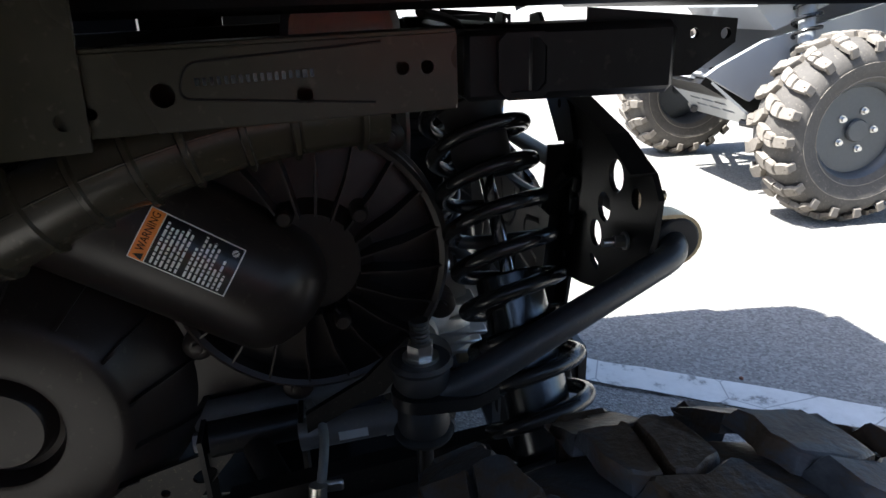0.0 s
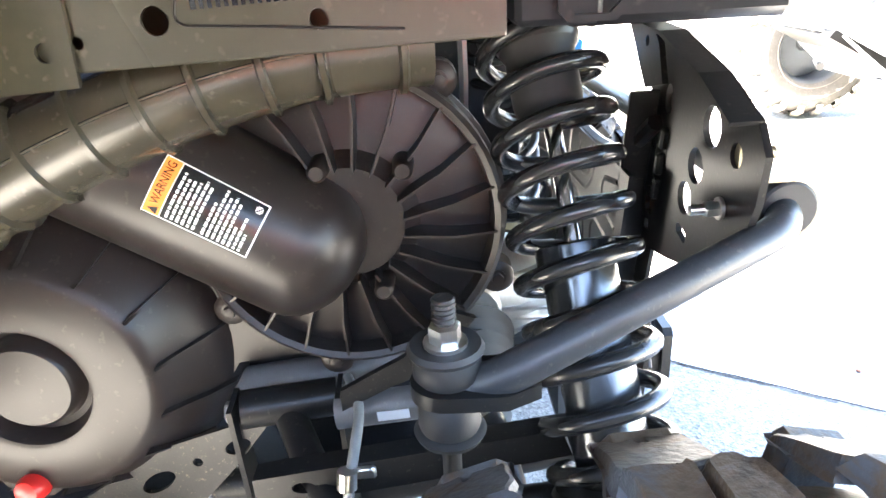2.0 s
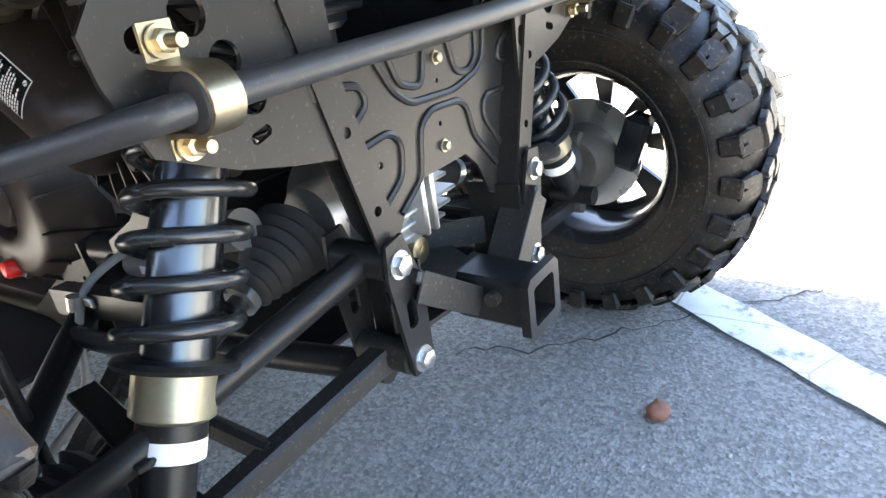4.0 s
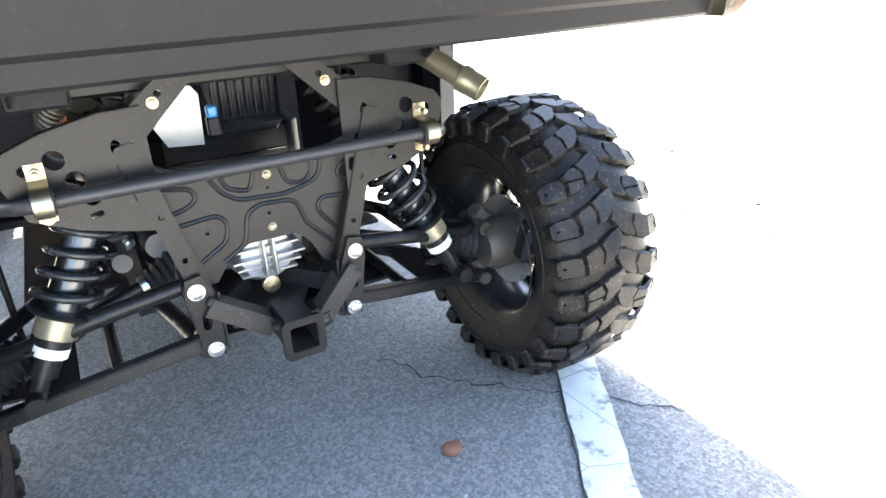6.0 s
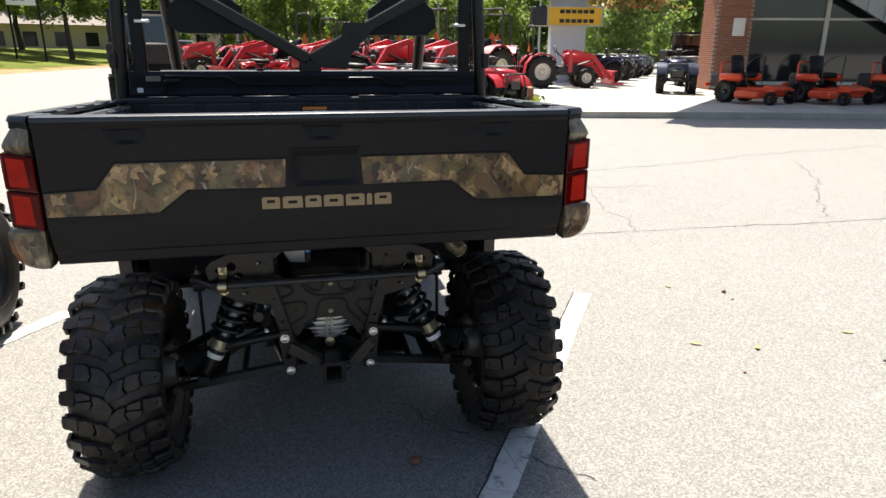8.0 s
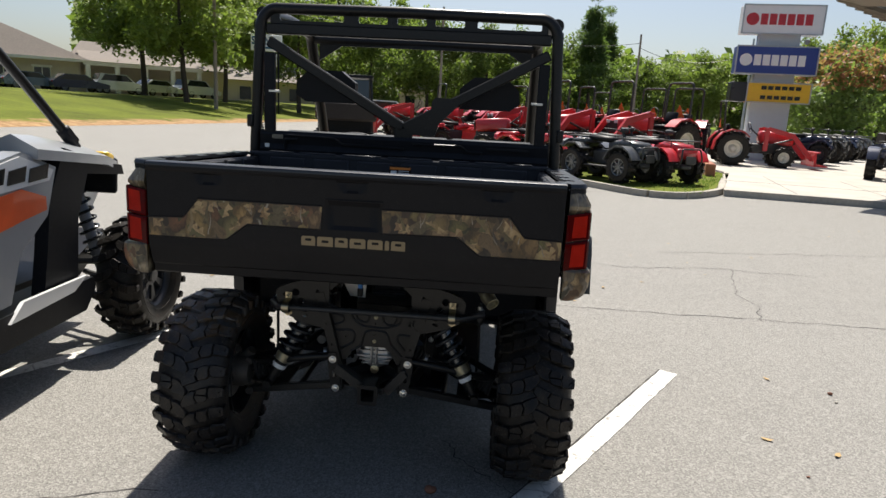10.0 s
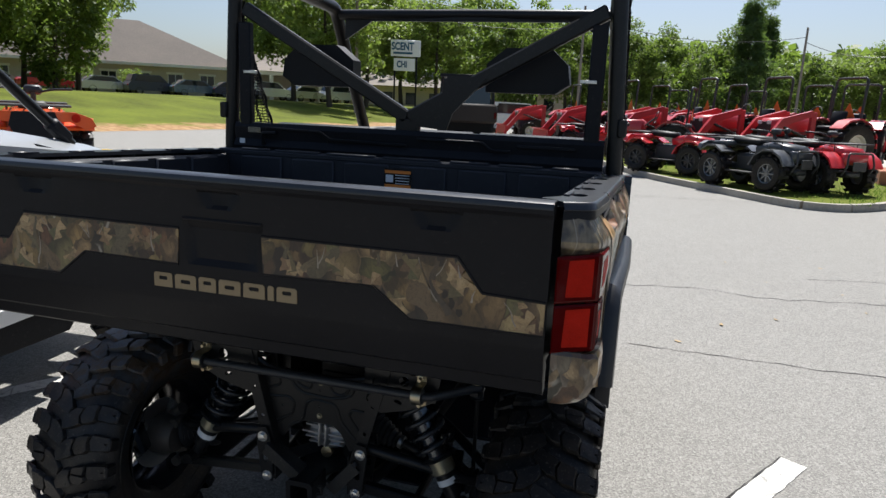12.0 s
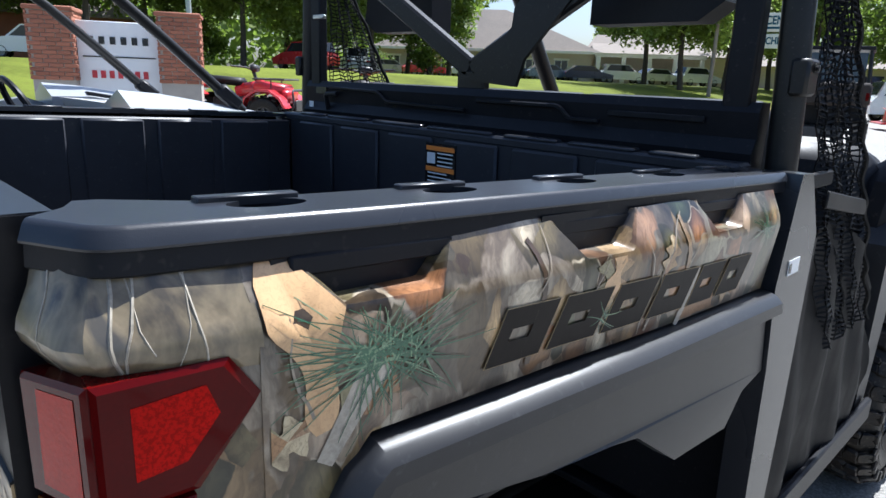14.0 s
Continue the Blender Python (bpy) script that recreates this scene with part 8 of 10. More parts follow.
# canopy: board soffit over the pavement, edged by a fascia of seamed metal
CANOPY = [(7.9, 13.7), (24.5, 9.2), (31.0, 20.0), (19.0, 25.4)]
part("canopy_deck", Build().plate(CANOPY, in_xy(4.62), 0.08), SEAM, shop)
IN0, IN1, IN2 = Vector((8.75, 14.35)), Vector((25.0, 10.9)), Vector((20.3, 24.2))
soff = part("soffit", Build().plate([CANOPY[0], CANOPY[1], tuple(IN1), tuple(IN0), tuple(IN2), CANOPY[3]], in_xy(4.36), 0.1), SOFFIT, shop)
for i in range(26):
    t = i / 25
    p, q = Vector(CANOPY[0]).lerp(Vector(CANOPY[3]), t), IN0.lerp(IN2, t)
    part("soffit_batten", Build().tube([(p.x, p.y, 4.3), (q.x, q.y, 4.3)], 0.03, 4), SOFFIT, soff)
for k in (0, 3):
    p, q = Vector(CANOPY[k]), Vector(CANOPY[(k + 1) % 4])
    d = (q - p).normalized()
    o = Vector((d.y, -d.x))
    fb = Build()
    fb.add([(p.x, p.y, 4.32), (q.x, q.y, 4.32), (q.x + o.x * 0.5, q.y + o.y * 0.5, 5.6), (p.x + o.x * 0.5, p.y + o.y * 0.5, 5.6), (p.x - o.x * 0.3, p.y - o.y * 0.3, 5.6), (q.x - o.x * 0.3, q.y - o.y * 0.3, 5.6)], [(0, 1, 2, 3), (3, 2, 5, 4), (4, 5, 1, 0)])
    fas = part("fascia", fb, SEAM, shop)
    for i in range(int((q - p).length / 0.42)):
        m = p + d * (0.2 + i * 0.42)
        part("seam", Build().tube([(m.x, m.y, 4.33), (m.x + o.x * 0.5, m.y + o.y * 0.5, 5.6)], 0.022, 4), SEAM, fas)
b = Build()
b.soft = 30
b.plate([(2.0, 4.3), (8.5, 0.9), (19.0, 0.9), (19.0, 4.3)][::-1], Matrix.Translation((0, -0.5, 0)) @ XZ, 0.12)
lean = shop_part("lean_to", b, SEAM)
for i in range(9):
    x = 2.6 + i * 0.62
    lo = max(0.9, 4.3 - (x - 2.0) * 0.523)
    shop_part("seam", Build().box((x, -0.58, (lo + 4.3) / 2), (0.03, 0.04, 4.3 - lo)), SEAM, lean)

# ---- the dealer's pylon sign: boards with plain blocks for the brand words ----
sign = thing("pylon_sign", "tall pale blue pylon with white, blue and yellow sign boards", "sign")
PX, PY = 11.9, 26.5
PS = pose(PX, PY, 0.1, 0, 0, -8)


def sign_part(name, b, mat, parent=sign, label=""):
    b.v = [tuple(PS @ Vector(p)) for p in b.v]
    return part(name, b, mat, parent, label)


sign_part("column", Build().box((0, 0, 2.7), (1.55, 0.5, 5.4), cut=0.03), PYLON)
for z, h, w, dx, mt, pm, lab in ((5.62, 1.1, 3.0, -0.02, SIGNW, SIGNR, "white sign board with red plain blocks"), (4.05, 1.08, 3.05, -0.05, SIGNB, SIGNW, "blue sign board with white plain blocks"), (2.78, 0.78, 2.4, 0.2, SIGNY, BLACK, "yellow sign board with dark plain bars")):
    bd = sign_part("board", Build().box((dx, -0.1, z), (w, 0.72, h), cut=0.03), mt, sign, lab)
    fr3 = Build()
    for dz in (-h / 2, h / 2):
        fr3.box((dx, -0.47, z + dz), (w + 0.04, 0.04, 0.05))
    for sx in (-w / 2, w / 2):
        fr3.box((dx + sx, -0.47, z), (0.05, 0.04, h))
    sign_part("board_frame", fr3, GALV, bd)
    rows = (0,) if z > 3 else (0.19, -0.19)
    for rz in rows:
        x = dx - w * 0.28
        for i in range(6):
            ww = 0.27 if z > 3 else 0.2
            sign_part("emblem_block", Build().box((x + ww / 2, -0.465, z + rz), (ww, 0.02, 0.42 if z > 3 else 0.15), (0, 0, 0), 0.004), pm, bd)
            x += ww + 0.06
    if z > 3:
        q = Build().lathe([(0.24, 0), (0.24, 0.02)], (dx - w * 0.38, -0.455, z), (0, -1, 0), 24)
        sign_part("emblem_disc", q, pm, bd)
sign_part("side_board", Build().box((-1.32, -0.1, 2.78), (0.62, 0.72, 0.78), cut=0.03), PLASTIC2)
sign_part("flood_lamp", Build().lathe([(0.05, 0), (0.1, 0.12), (0.1, 0.16)], (0.98, -0.2, 4.85), (0.3, -1, -0.4), 14), GALV)


# ---- machines round the lot ----
def simple_tyre(R, hw, rim_r, deep):
    b = Build()
    b.soft = 35
    b.lathe([(rim_r, -hw * 0.8), (rim_r + (R - rim_r) * 0.5, -hw), (R - deep - 0.02, -hw * 0.9), (R - deep, -hw * 0.6), (R - deep, hw * 0.6), (R - deep - 0.02, hw * 0.9), (rim_r + (R - rim_r) * 0.5, hw), (rim_r, hw * 0.8)], (0, 0, 0), (1, 0, 0), 36, full=False)
    return b


def simple_tread(R, hw, lugs, deep):
    b = Build()
    b.soft = 35
    for i in range(lugs):
        for s in (-1, 1):
            a = 2 * math.pi * (i + (0.25 if s > 0 else 0.75)) / lugs
            p = pose(s * hw * 0.5, (R - deep * 0.5) * math.sin(a), (R - deep * 0.5) * math.cos(a), -math.degrees(a), 0, s * 22)
            q = Build().box((0, 0, 0), (hw * 0.98, R * 5.2 / lugs * 0.5, deep + 0.012), cut=0.006)
            b.add([p @ Vector(w) for w in q.v], q.f)
    return b


def simple_rim(R, hw, spokes):
    b = Build()
    b.soft = 35
    b.lathe([(R * 1.02, hw * 0.7), (R * 0.93, hw * 0.66), (R * 0.86, hw * 0.25), (R * 0.84, -hw * 0.6)], (0, 0, 0), (1, 0, 0), 28, full=False)
    b.lathe([(R * 0.28, hw * 0.45), (R * 0.24, hw * 0.62), (0, hw * 0.64)], (0, 0, 0), (1, 0, 0), 16, full=False)
    if spokes:
        for i in range(spokes):
            a = 2 * math.pi * i / spokes
            b.box((hw * 0.4, R * 0.55 * math.sin(a), R * 0.55 * math.cos(a)), (0.03, R * 0.2, R * 0.75), (-math.degrees(a), 0, 0), 0.006)
        b.lathe([(R * 0.85, hw * 0.05), (0, hw * 0.05)], (0, 0, 0), (1, 0, 0), 24, full=False)
    else:
        b.lathe([(R * 0.86, hw * 0.22), (R * 0.5, hw * 0.1), (R * 0.3, hw * 0.4), (0, hw * 0.4)], (0, 0, 0), (1, 0, 0), 28, full=False)
    return b


RIMW = material("cream_steel_rim", (0.62, 0.58, 0.5), 0.45, vary=0.1)
RIMA = material("silver_alloy_rim", (0.2, 0.205, 0.21), 0.35, metal=0.8, vary=0.1)
RIMK = material("black_steel_rim", (0.03, 0.03, 0.032), 0.35, vary=0.1)
REDP = material("red_bodywork", (0.52, 0.02, 0.028), 0.28, vary=0.12, scale=4, coat=0.5)
REDT = material("red_tractor_paint", (0.46, 0.025, 0.03), 0.35, vary=0.15, scale=4, coat=0.3)
ORNG = material("orange_bodywork", (0.75, 0.105, 0.02), 0.3, vary=0.1, scale=4, coat=0.4)
MOWO = material("orange_mower_paint", (0.82, 0.085, 0.025), 0.35, vary=0.12, scale=4, coat=0.2)
DARK = material("dark_grey_bodywork", (0.055, 0.058, 0.062), 0.35, vary=0.15, scale=4, coat=0.3)
NAVY = material("dark_blue_bodywork", (0.02, 0.03, 0.07), 0.3, vary=0.15, scale=4, coat=0.4)
SILV = material("silver_bodywork", (0.5, 0.51, 0.53), 0.3, metal=0.4, vary=0.06, scale=2, coat=0.5)
BROWNM = material("brown_black_machine_plastic", (0.03, 0.024, 0.02), 0.55, spec=0.2, vary=0.2, scale=4)
CARB = material("blue_grey_bodywork", (0.13, 0.18, 0.25), 0.25, metal=0.2, vary=0.06, scale=2, coat=0.6)
WHTB = material("white_bodywork", (0.74, 0.74, 0.73), 0.25, vary=0.05, scale=3, coat=0.5)
GRYB = material("grey_bodywork", (0.3, 0.31, 0.32), 0.32, vary=0.08, scale=3, coat=0.4)
MACH = material("dark_machine_parts", (0.035, 0.034, 0.033), 0.5, vary=0.3, scale=10)
LAMPG = material("clear_lamp_glass", (0.7, 0.72, 0.74), 0.1, vary=0.05, coat=0.8, rough_var=0.04)
HAZARD = material("orange_hazard_triangle", (0.85, 0.16, 0.02), 0.4, vary=0.05)


def roller(parent, p, R, hw, rim, lugs=14, deep=0.02, out=1, spokes=0, rim_k=0.52, name="wheel"):
    w = new(name)
    w.parent = parent
    w.matrix_basis = pose(*p, 0, 0, 0 if out > 0 else 180)
    part("tyre", shared(("st", R, hw, lugs), lambda: simple_tyre(R, hw, R * rim_k, deep).mesh("tyre")), RUBBER, w)
    tagged(part("tread", shared(("sl", R, hw, lugs), lambda: simple_tread(R, hw, lugs, deep).mesh("tread")), RUBBER, w), kind="stuff")
    part("rim", shared(("sr", R, hw, spokes, rim.name), lambda: simple_rim(R * rim_k, hw, spokes).mesh("rim")), rim, w)
    return w


def atv(paint, at, label, group="quad bikes", rim=RIMK, spokes=8):
    """A quad bike, front towards +y."""
    t = thing("quad_bike", label, "quad bike", at, group)
    for sx in (-1, 1):
        roller(t, (sx * 0.45, 0.63, 0.32), 0.32, 0.11, rim, out=sx, spokes=spokes)
        roller(t, (sx * 0.44, -0.63, 0.32), 0.32, 0.13, rim, out=sx, spokes=spokes)
        b = Build()
        b.soft = 45
        pts = [(0.63 + 0.40 * math.sin(e), 0.34 + 0.40 * math.cos(e)) for e in [radians(q) for q in (-75, -45, -15, 15, 45, 70)]]
        inner = [(0.63 + (y - 0.63) * 0.92, 0.34 + (z - 0.34) * 0.92) for y, z in pts]
        b.plate(pts + inner[::-1], in_yz(sx * 0.42), 0.30)
        part("mudguard", b, paint, t)
        b = Build()
        b.soft = 45
        pts, inner = pts[1:5], inner[1:5]
        b.plate([(-y, z + 0.01) for y, z in pts][::-1] + [(-y, z + 0.01) for y, z in inner], in_yz(sx * 0.42), 0.32)
        part("mudguard", b, paint, t)
        part("footwell", Build().box((sx * 0.36, 0.0, 0.30), (0.26, 0.62, 0.03), cut=0.008), MACH, t)
        b = Build()
        b.lathe([(0.05, 0), (0.055, 0.03), (0.02, 0.035)], (sx * 0.2, 0.90, 0.66), (0, 1, 0.1), 14)
        part("headlight", b, LAMPG, t)
    b = Build()
    b.soft = 45
    b.box((0, 0.62, 0.74), (0.5, 0.55, 0.16), (-6, 0, 0), 0.05)
    b.box((0, 0.88, 0.62), (0.56, 0.12, 0.2), (-14, 0, 0), 0.03)
    b.box((0, -0.68, 0.76), (0.62, 0.5, 0.10), (4, 0, 0), 0.03)
    b.box((0, 0.25, 0.72), (0.26, 0.5, 0.2), (10, 0, 0), 0.05)
    part("bodywork", b, paint, t)
    b = Build()
    b.soft = 45
    b.box((0, -0.2, 0.83), (0.3, 0.68, 0.12), (-3, 0, 0), 0.045)
    part("seat", b, SEAT, t)
    b = Build()
    b.box((0, 0.0, 0.45), (0.34, 0.7, 0.32), cut=0.04)
    b.box((0, 0.55, 0.36), (0.3, 0.8, 0.1), cut=0.03)
    b.box((0, -0.5, 0.36), (0.3, 0.7, 0.12), cut=0.03)
    b.rod((-0.42, 0.63, 0.32), (0.42, 0.63, 0.32), 0.03, 8)
    b.rod((-0.42, -0.63, 0.32), (0.42, -0.63, 0.32), 0.03, 8)
    part("engine_and_frame", b, MACH, t)
    for y0, y1, z in ((0.42, 0.92, 0.87), (-0.95, -0.5, 0.86)):
        b = Build()
        b.tube([(-0.36, y0, z), (0.36, y0, z), (0.36, y1, z), (-0.36, y1, z)], 0.013, 6, loop=True)
        rack = part("rack", b, MACH, t)
        for i in range(6):
            x = -0.32 + i * 0.128
            part("rack_bar", shared(("rack_bar", i, y0), lambda: Build().rod((x, y0, z), (x, y1, z), 0.009, 6).mesh("rack_bar")), MACH, rack)
        for x in (-0.25, 0.25):
            part("rack_stay", shared(("rack_stay", x, y0), lambda: Build().rod((x, (y0 + y1) / 2, z), (x, (y0 + y1) / 2, z - 0.13), 0.01, 6).mesh("rack_stay")), MACH, rack)
    b = Build()
    b.tube(bend([(-0.42, 0.10, 1.04), (-0.2, 0.26, 1.03), (0, 0.30, 0.98), (0.2, 0.26, 1.03), (0.42, 0.10, 1.04)], 0.08), 0.014, 8)
    b.rod((0, 0.38, 0.75), (0, 0.28, 1.0), 0.03, 8)
    b.box((0, 0.32, 1.02), (0.2, 0.12, 0.1), (-20, 0, 0), 0.03)
    part("handlebar", b, MACH, t)
    b = Build()
    b.tube(bend([(-0.3, 0.95, 0.35), (-0.3, 1.06, 0.5), (-0.26, 1.02, 0.72), (0.26, 1.02, 0.72), (0.3, 1.06, 0.5), (0.3, 0.95, 0.35)], 0.05), 0.018, 8)
    b.box((0, 1.03, 0.5), (0.3, 0.03, 0.16), cut=0.01)
    part("bumper", b, MACH, t)
    for sx in (-1, 1):
        part("tail_light", Build().lathe([(0.045, 0), (0.045, 0.02)], (sx * 0.40, -0.955, 0.74), (0, -1, 0), 16), RED_LENS, t)
    b = Build()
    b.soft = 40
    b.plate([(-0.2, 0.80), (-0.24, 0.66), (-0.15, 0.50), (0.15, 0.50), (0.24, 0.66), (0.2, 0.80)], in_xz(-0.945), 0.05)
    part("rear_fascia", b, PLASTIC, t)
    b = Build()
    b.soft = 40
    b.plate([(-0.60, 0.66), (-0.56, 0.74), (-0.40, 0.80), (0.40, 0.80), (0.56, 0.74), (0.60, 0.66), (0.50, 0.62), (0.34, 0.70), (-0.34, 0.70), (-0.50, 0.62)], in_xz(-0.90), 0.10)
    part("tail_panel", b, paint, t)
    part("tow_hitch", Build().box((0, -0.98, 0.40), (0.08, 0.14, 0.08), cut=0.01), MACH, t)
    return t


def tractor(at, label, loader=True, group="red tractors"):
    """A compact tractor with roll bar, front towards +y."""
    t = thing("tractor", label, "tractor", at, group)
    for sx in (-1, 1):
        roller(t, (sx * 0.62, -0.75, 0.58), 0.58, 0.18, RIMW, 16, 0.035, sx)
        roller(t, (sx * 0.52, 0.95, 0.36), 0.36, 0.12, RIMW, 14, 0.025, sx)
        b = Build()
        b.soft = 45
        pts = [(-0.75 + 0.68 * math.sin(e), 0.58 + 0.68 * math.cos(e)) for e in [radians(q) for q in (-95, -65, -35, -5, 25, 50)]]
        inn = [(-0.75 + (y + 0.75) * 0.94, 0.58 + (z - 0.58) * 0.94) for y, z in pts]
        b.plate(pts + inn[::-1], in_yz(sx * 0.55), 0.36)
        part("mudguard", b, REDT, t)
    b = Build()
    b.soft = 45
    b.box((0, 0.75, 1.0), (0.5, 1.15, 0.42), (-4, 0, 0), 0.08)
    part("bonnet", b, REDT, t)
    b = Build()
    b.box((0, 1.345, 0.95), (0.4, 0.02, 0.3), cut=0.005)
    part("grille", b, MACH, t)
    for sx in (-1, 1):
        part("headlight", Build().box((sx * 0.15, 1.36, 1.08), (0.13, 0.02, 0.08), cut=0.006), LAMPG, t)
    b = Build()
    b.box((0, 0.3, 0.62), (0.36, 2.0, 0.34), cut=0.05)
    b.rod((-0.5, 0.95, 0.38), (0.5, 0.95, 0.38), 0.06, 8)
    b.rod((-0.6, -0.75, 0.58), (0.6, -0.75, 0.58), 0.09, 8)
    b.box((0, -0.3, 0.66), (0.9, 0.6, 0.06), cut=0.01)
    part("chassis", b, MACH, t)
    b = Build()
    b.soft = 45
    b.box((0, -0.62, 1.0), (0.46, 0.42, 0.12), cut=0.04)
    b.box((0, -0.86, 1.22), (0.44, 0.1, 0.4), (10, 0, 0), 0.04)
    part("seat", b, SEAT, t)
    b = Build()
    b.tube(bend([(-0.45, -1.05, 0.9), (-0.45, -1.12, 2.2), (0.45, -1.12, 2.2), (0.45, -1.05, 0.9)], 0.14), 0.032, 8)
    part("roll_bar", b, MACH, t)
    b = Build()
    c = Vector((0, -0.12, 1.32))
    b.tube([c + Vector((0.19 * math.cos(e), -0.06 * math.sin(e), 0.18 * math.sin(e))) for e in (2 * math.pi * k / 20 for k in range(20))], 0.014, 6, loop=True)
    b.rod(c, (0, 0.2, 1.05), 0.025, 6)
    part("steering_wheel", b, MACH, t)
    part("hazard_triangle", Build().plate([(-0.2, 1.28), (0.2, 1.28), (0, 1.62)], in_xz(-1.14), 0.01), HAZARD, t)
    if loader:
        for sx in (-1, 1):
            b = Build()
            b.soft = 30
            b.box((sx * 0.42, 0.35, 0.95), (0.09, 0.16, 0.8), cut=0.015)
            b.plate([(0.28, 1.28), (0.42, 1.38), (1.25, 1.18), (1.95, 0.38), (1.85, 0.28), (1.18, 1.02)], in_yz(sx * 0.42), 0.08)
            part("loader_arm", b, REDT, t)
            part("ram", Build().rod((sx * 0.42, 0.45, 0.75), (sx * 0.42, 1.2, 1.0), 0.03, 8), MACH, t)
        b = Build()
        b.soft = 30
        b.plate([(1.9, 0.12), (2.35, 0.12), (2.35, 0.16), (2.0, 0.2), (1.96, 0.55), (2.1, 0.62), (1.9, 0.6)], in_yz(0), 1.35)
        part("bucket", b, REDT, t)
    return t


def mower(at, label):
    """A zero-turn mower, front towards +y."""
    t = thing("ride_on_mower", label, "mower", at, "mowers before the shop")
    for sx in (-1, 1):
        roller(t, (sx * 0.5, -0.45, 0.29), 0.29, 0.13, RIMK, 16, 0.02, sx)
        roller(t, (sx * 0.48, 0.82, 0.16), 0.16, 0.07, RIMK, 12, 0.006, sx, name="caster_wheel")
        b = Build()
        b.box((sx * 0.38, 0.2, 0.36), (0.08, 1.1, 0.09), cut=0.015)
        b.box((sx * 0.46, 0.78, 0.36), (0.16, 0.2, 0.06), cut=0.015)
        b.rod((sx * 0.48, 0.8, 0.2), (sx * 0.48, 0.8, 0.4), 0.03, 8)
        part("frame_arm", b, MOWO, t)
        b = Build()
        b.tube(bend([(sx * 0.36, 0.05, 0.5), (sx * 0.40, 0.0, 0.95), (sx * 0.30, 0.12, 1.15), (sx * 0.12, 0.2, 1.22)], 0.08), 0.016, 8)
        part("steering_lever", b, MACH, t)
        b = Build()
        b.soft = 40
        b.box((sx * 0.47, -0.35, 0.66), (0.24, 0.62, 0.2), (0, 0, 0), 0.06)
        part("tank", b, MOWO, t)
    b = Build()
    b.soft = 40
    b.box((0, 0.25, 0.25), (1.45, 0.66, 0.20), cut=0.05)
    b.box((0, 0.25, 0.37), (0.9, 0.4, 0.06), cut=0.02)
    b.box((0, 0.7, 0.42), (0.74, 0.36, 0.07), (-10, 0, 0), 0.015)
    part("deck", b, MOWO, t)
    b = Build()
    b.soft = 45
    b.box((0, -0.25, 0.72), (0.52, 0.5, 0.14), cut=0.05)
    b.box((0, -0.5, 0.98), (0.5, 0.12, 0.5), (10, 0, 0), 0.05)
    part("seat", b, SEAT, t)
    b = Build()
    b.box((0, -0.85, 0.55), (0.6, 0.5, 0.42), cut=0.06)
    part("engine", b, MACH, t)
    b = Build()
    b.tube(bend([(-0.42, -0.7, 0.5), (-0.42, -0.72, 1.05), (0.42, -0.72, 1.05), (0.42, -0.7, 0.5)], 0.1), 0.025, 8)
    b.box((0, -1.08, 0.45), (1.0, 0.08, 0.1), cut=0.02)
    part("rear_guard", b, MOWO, t)
    return t


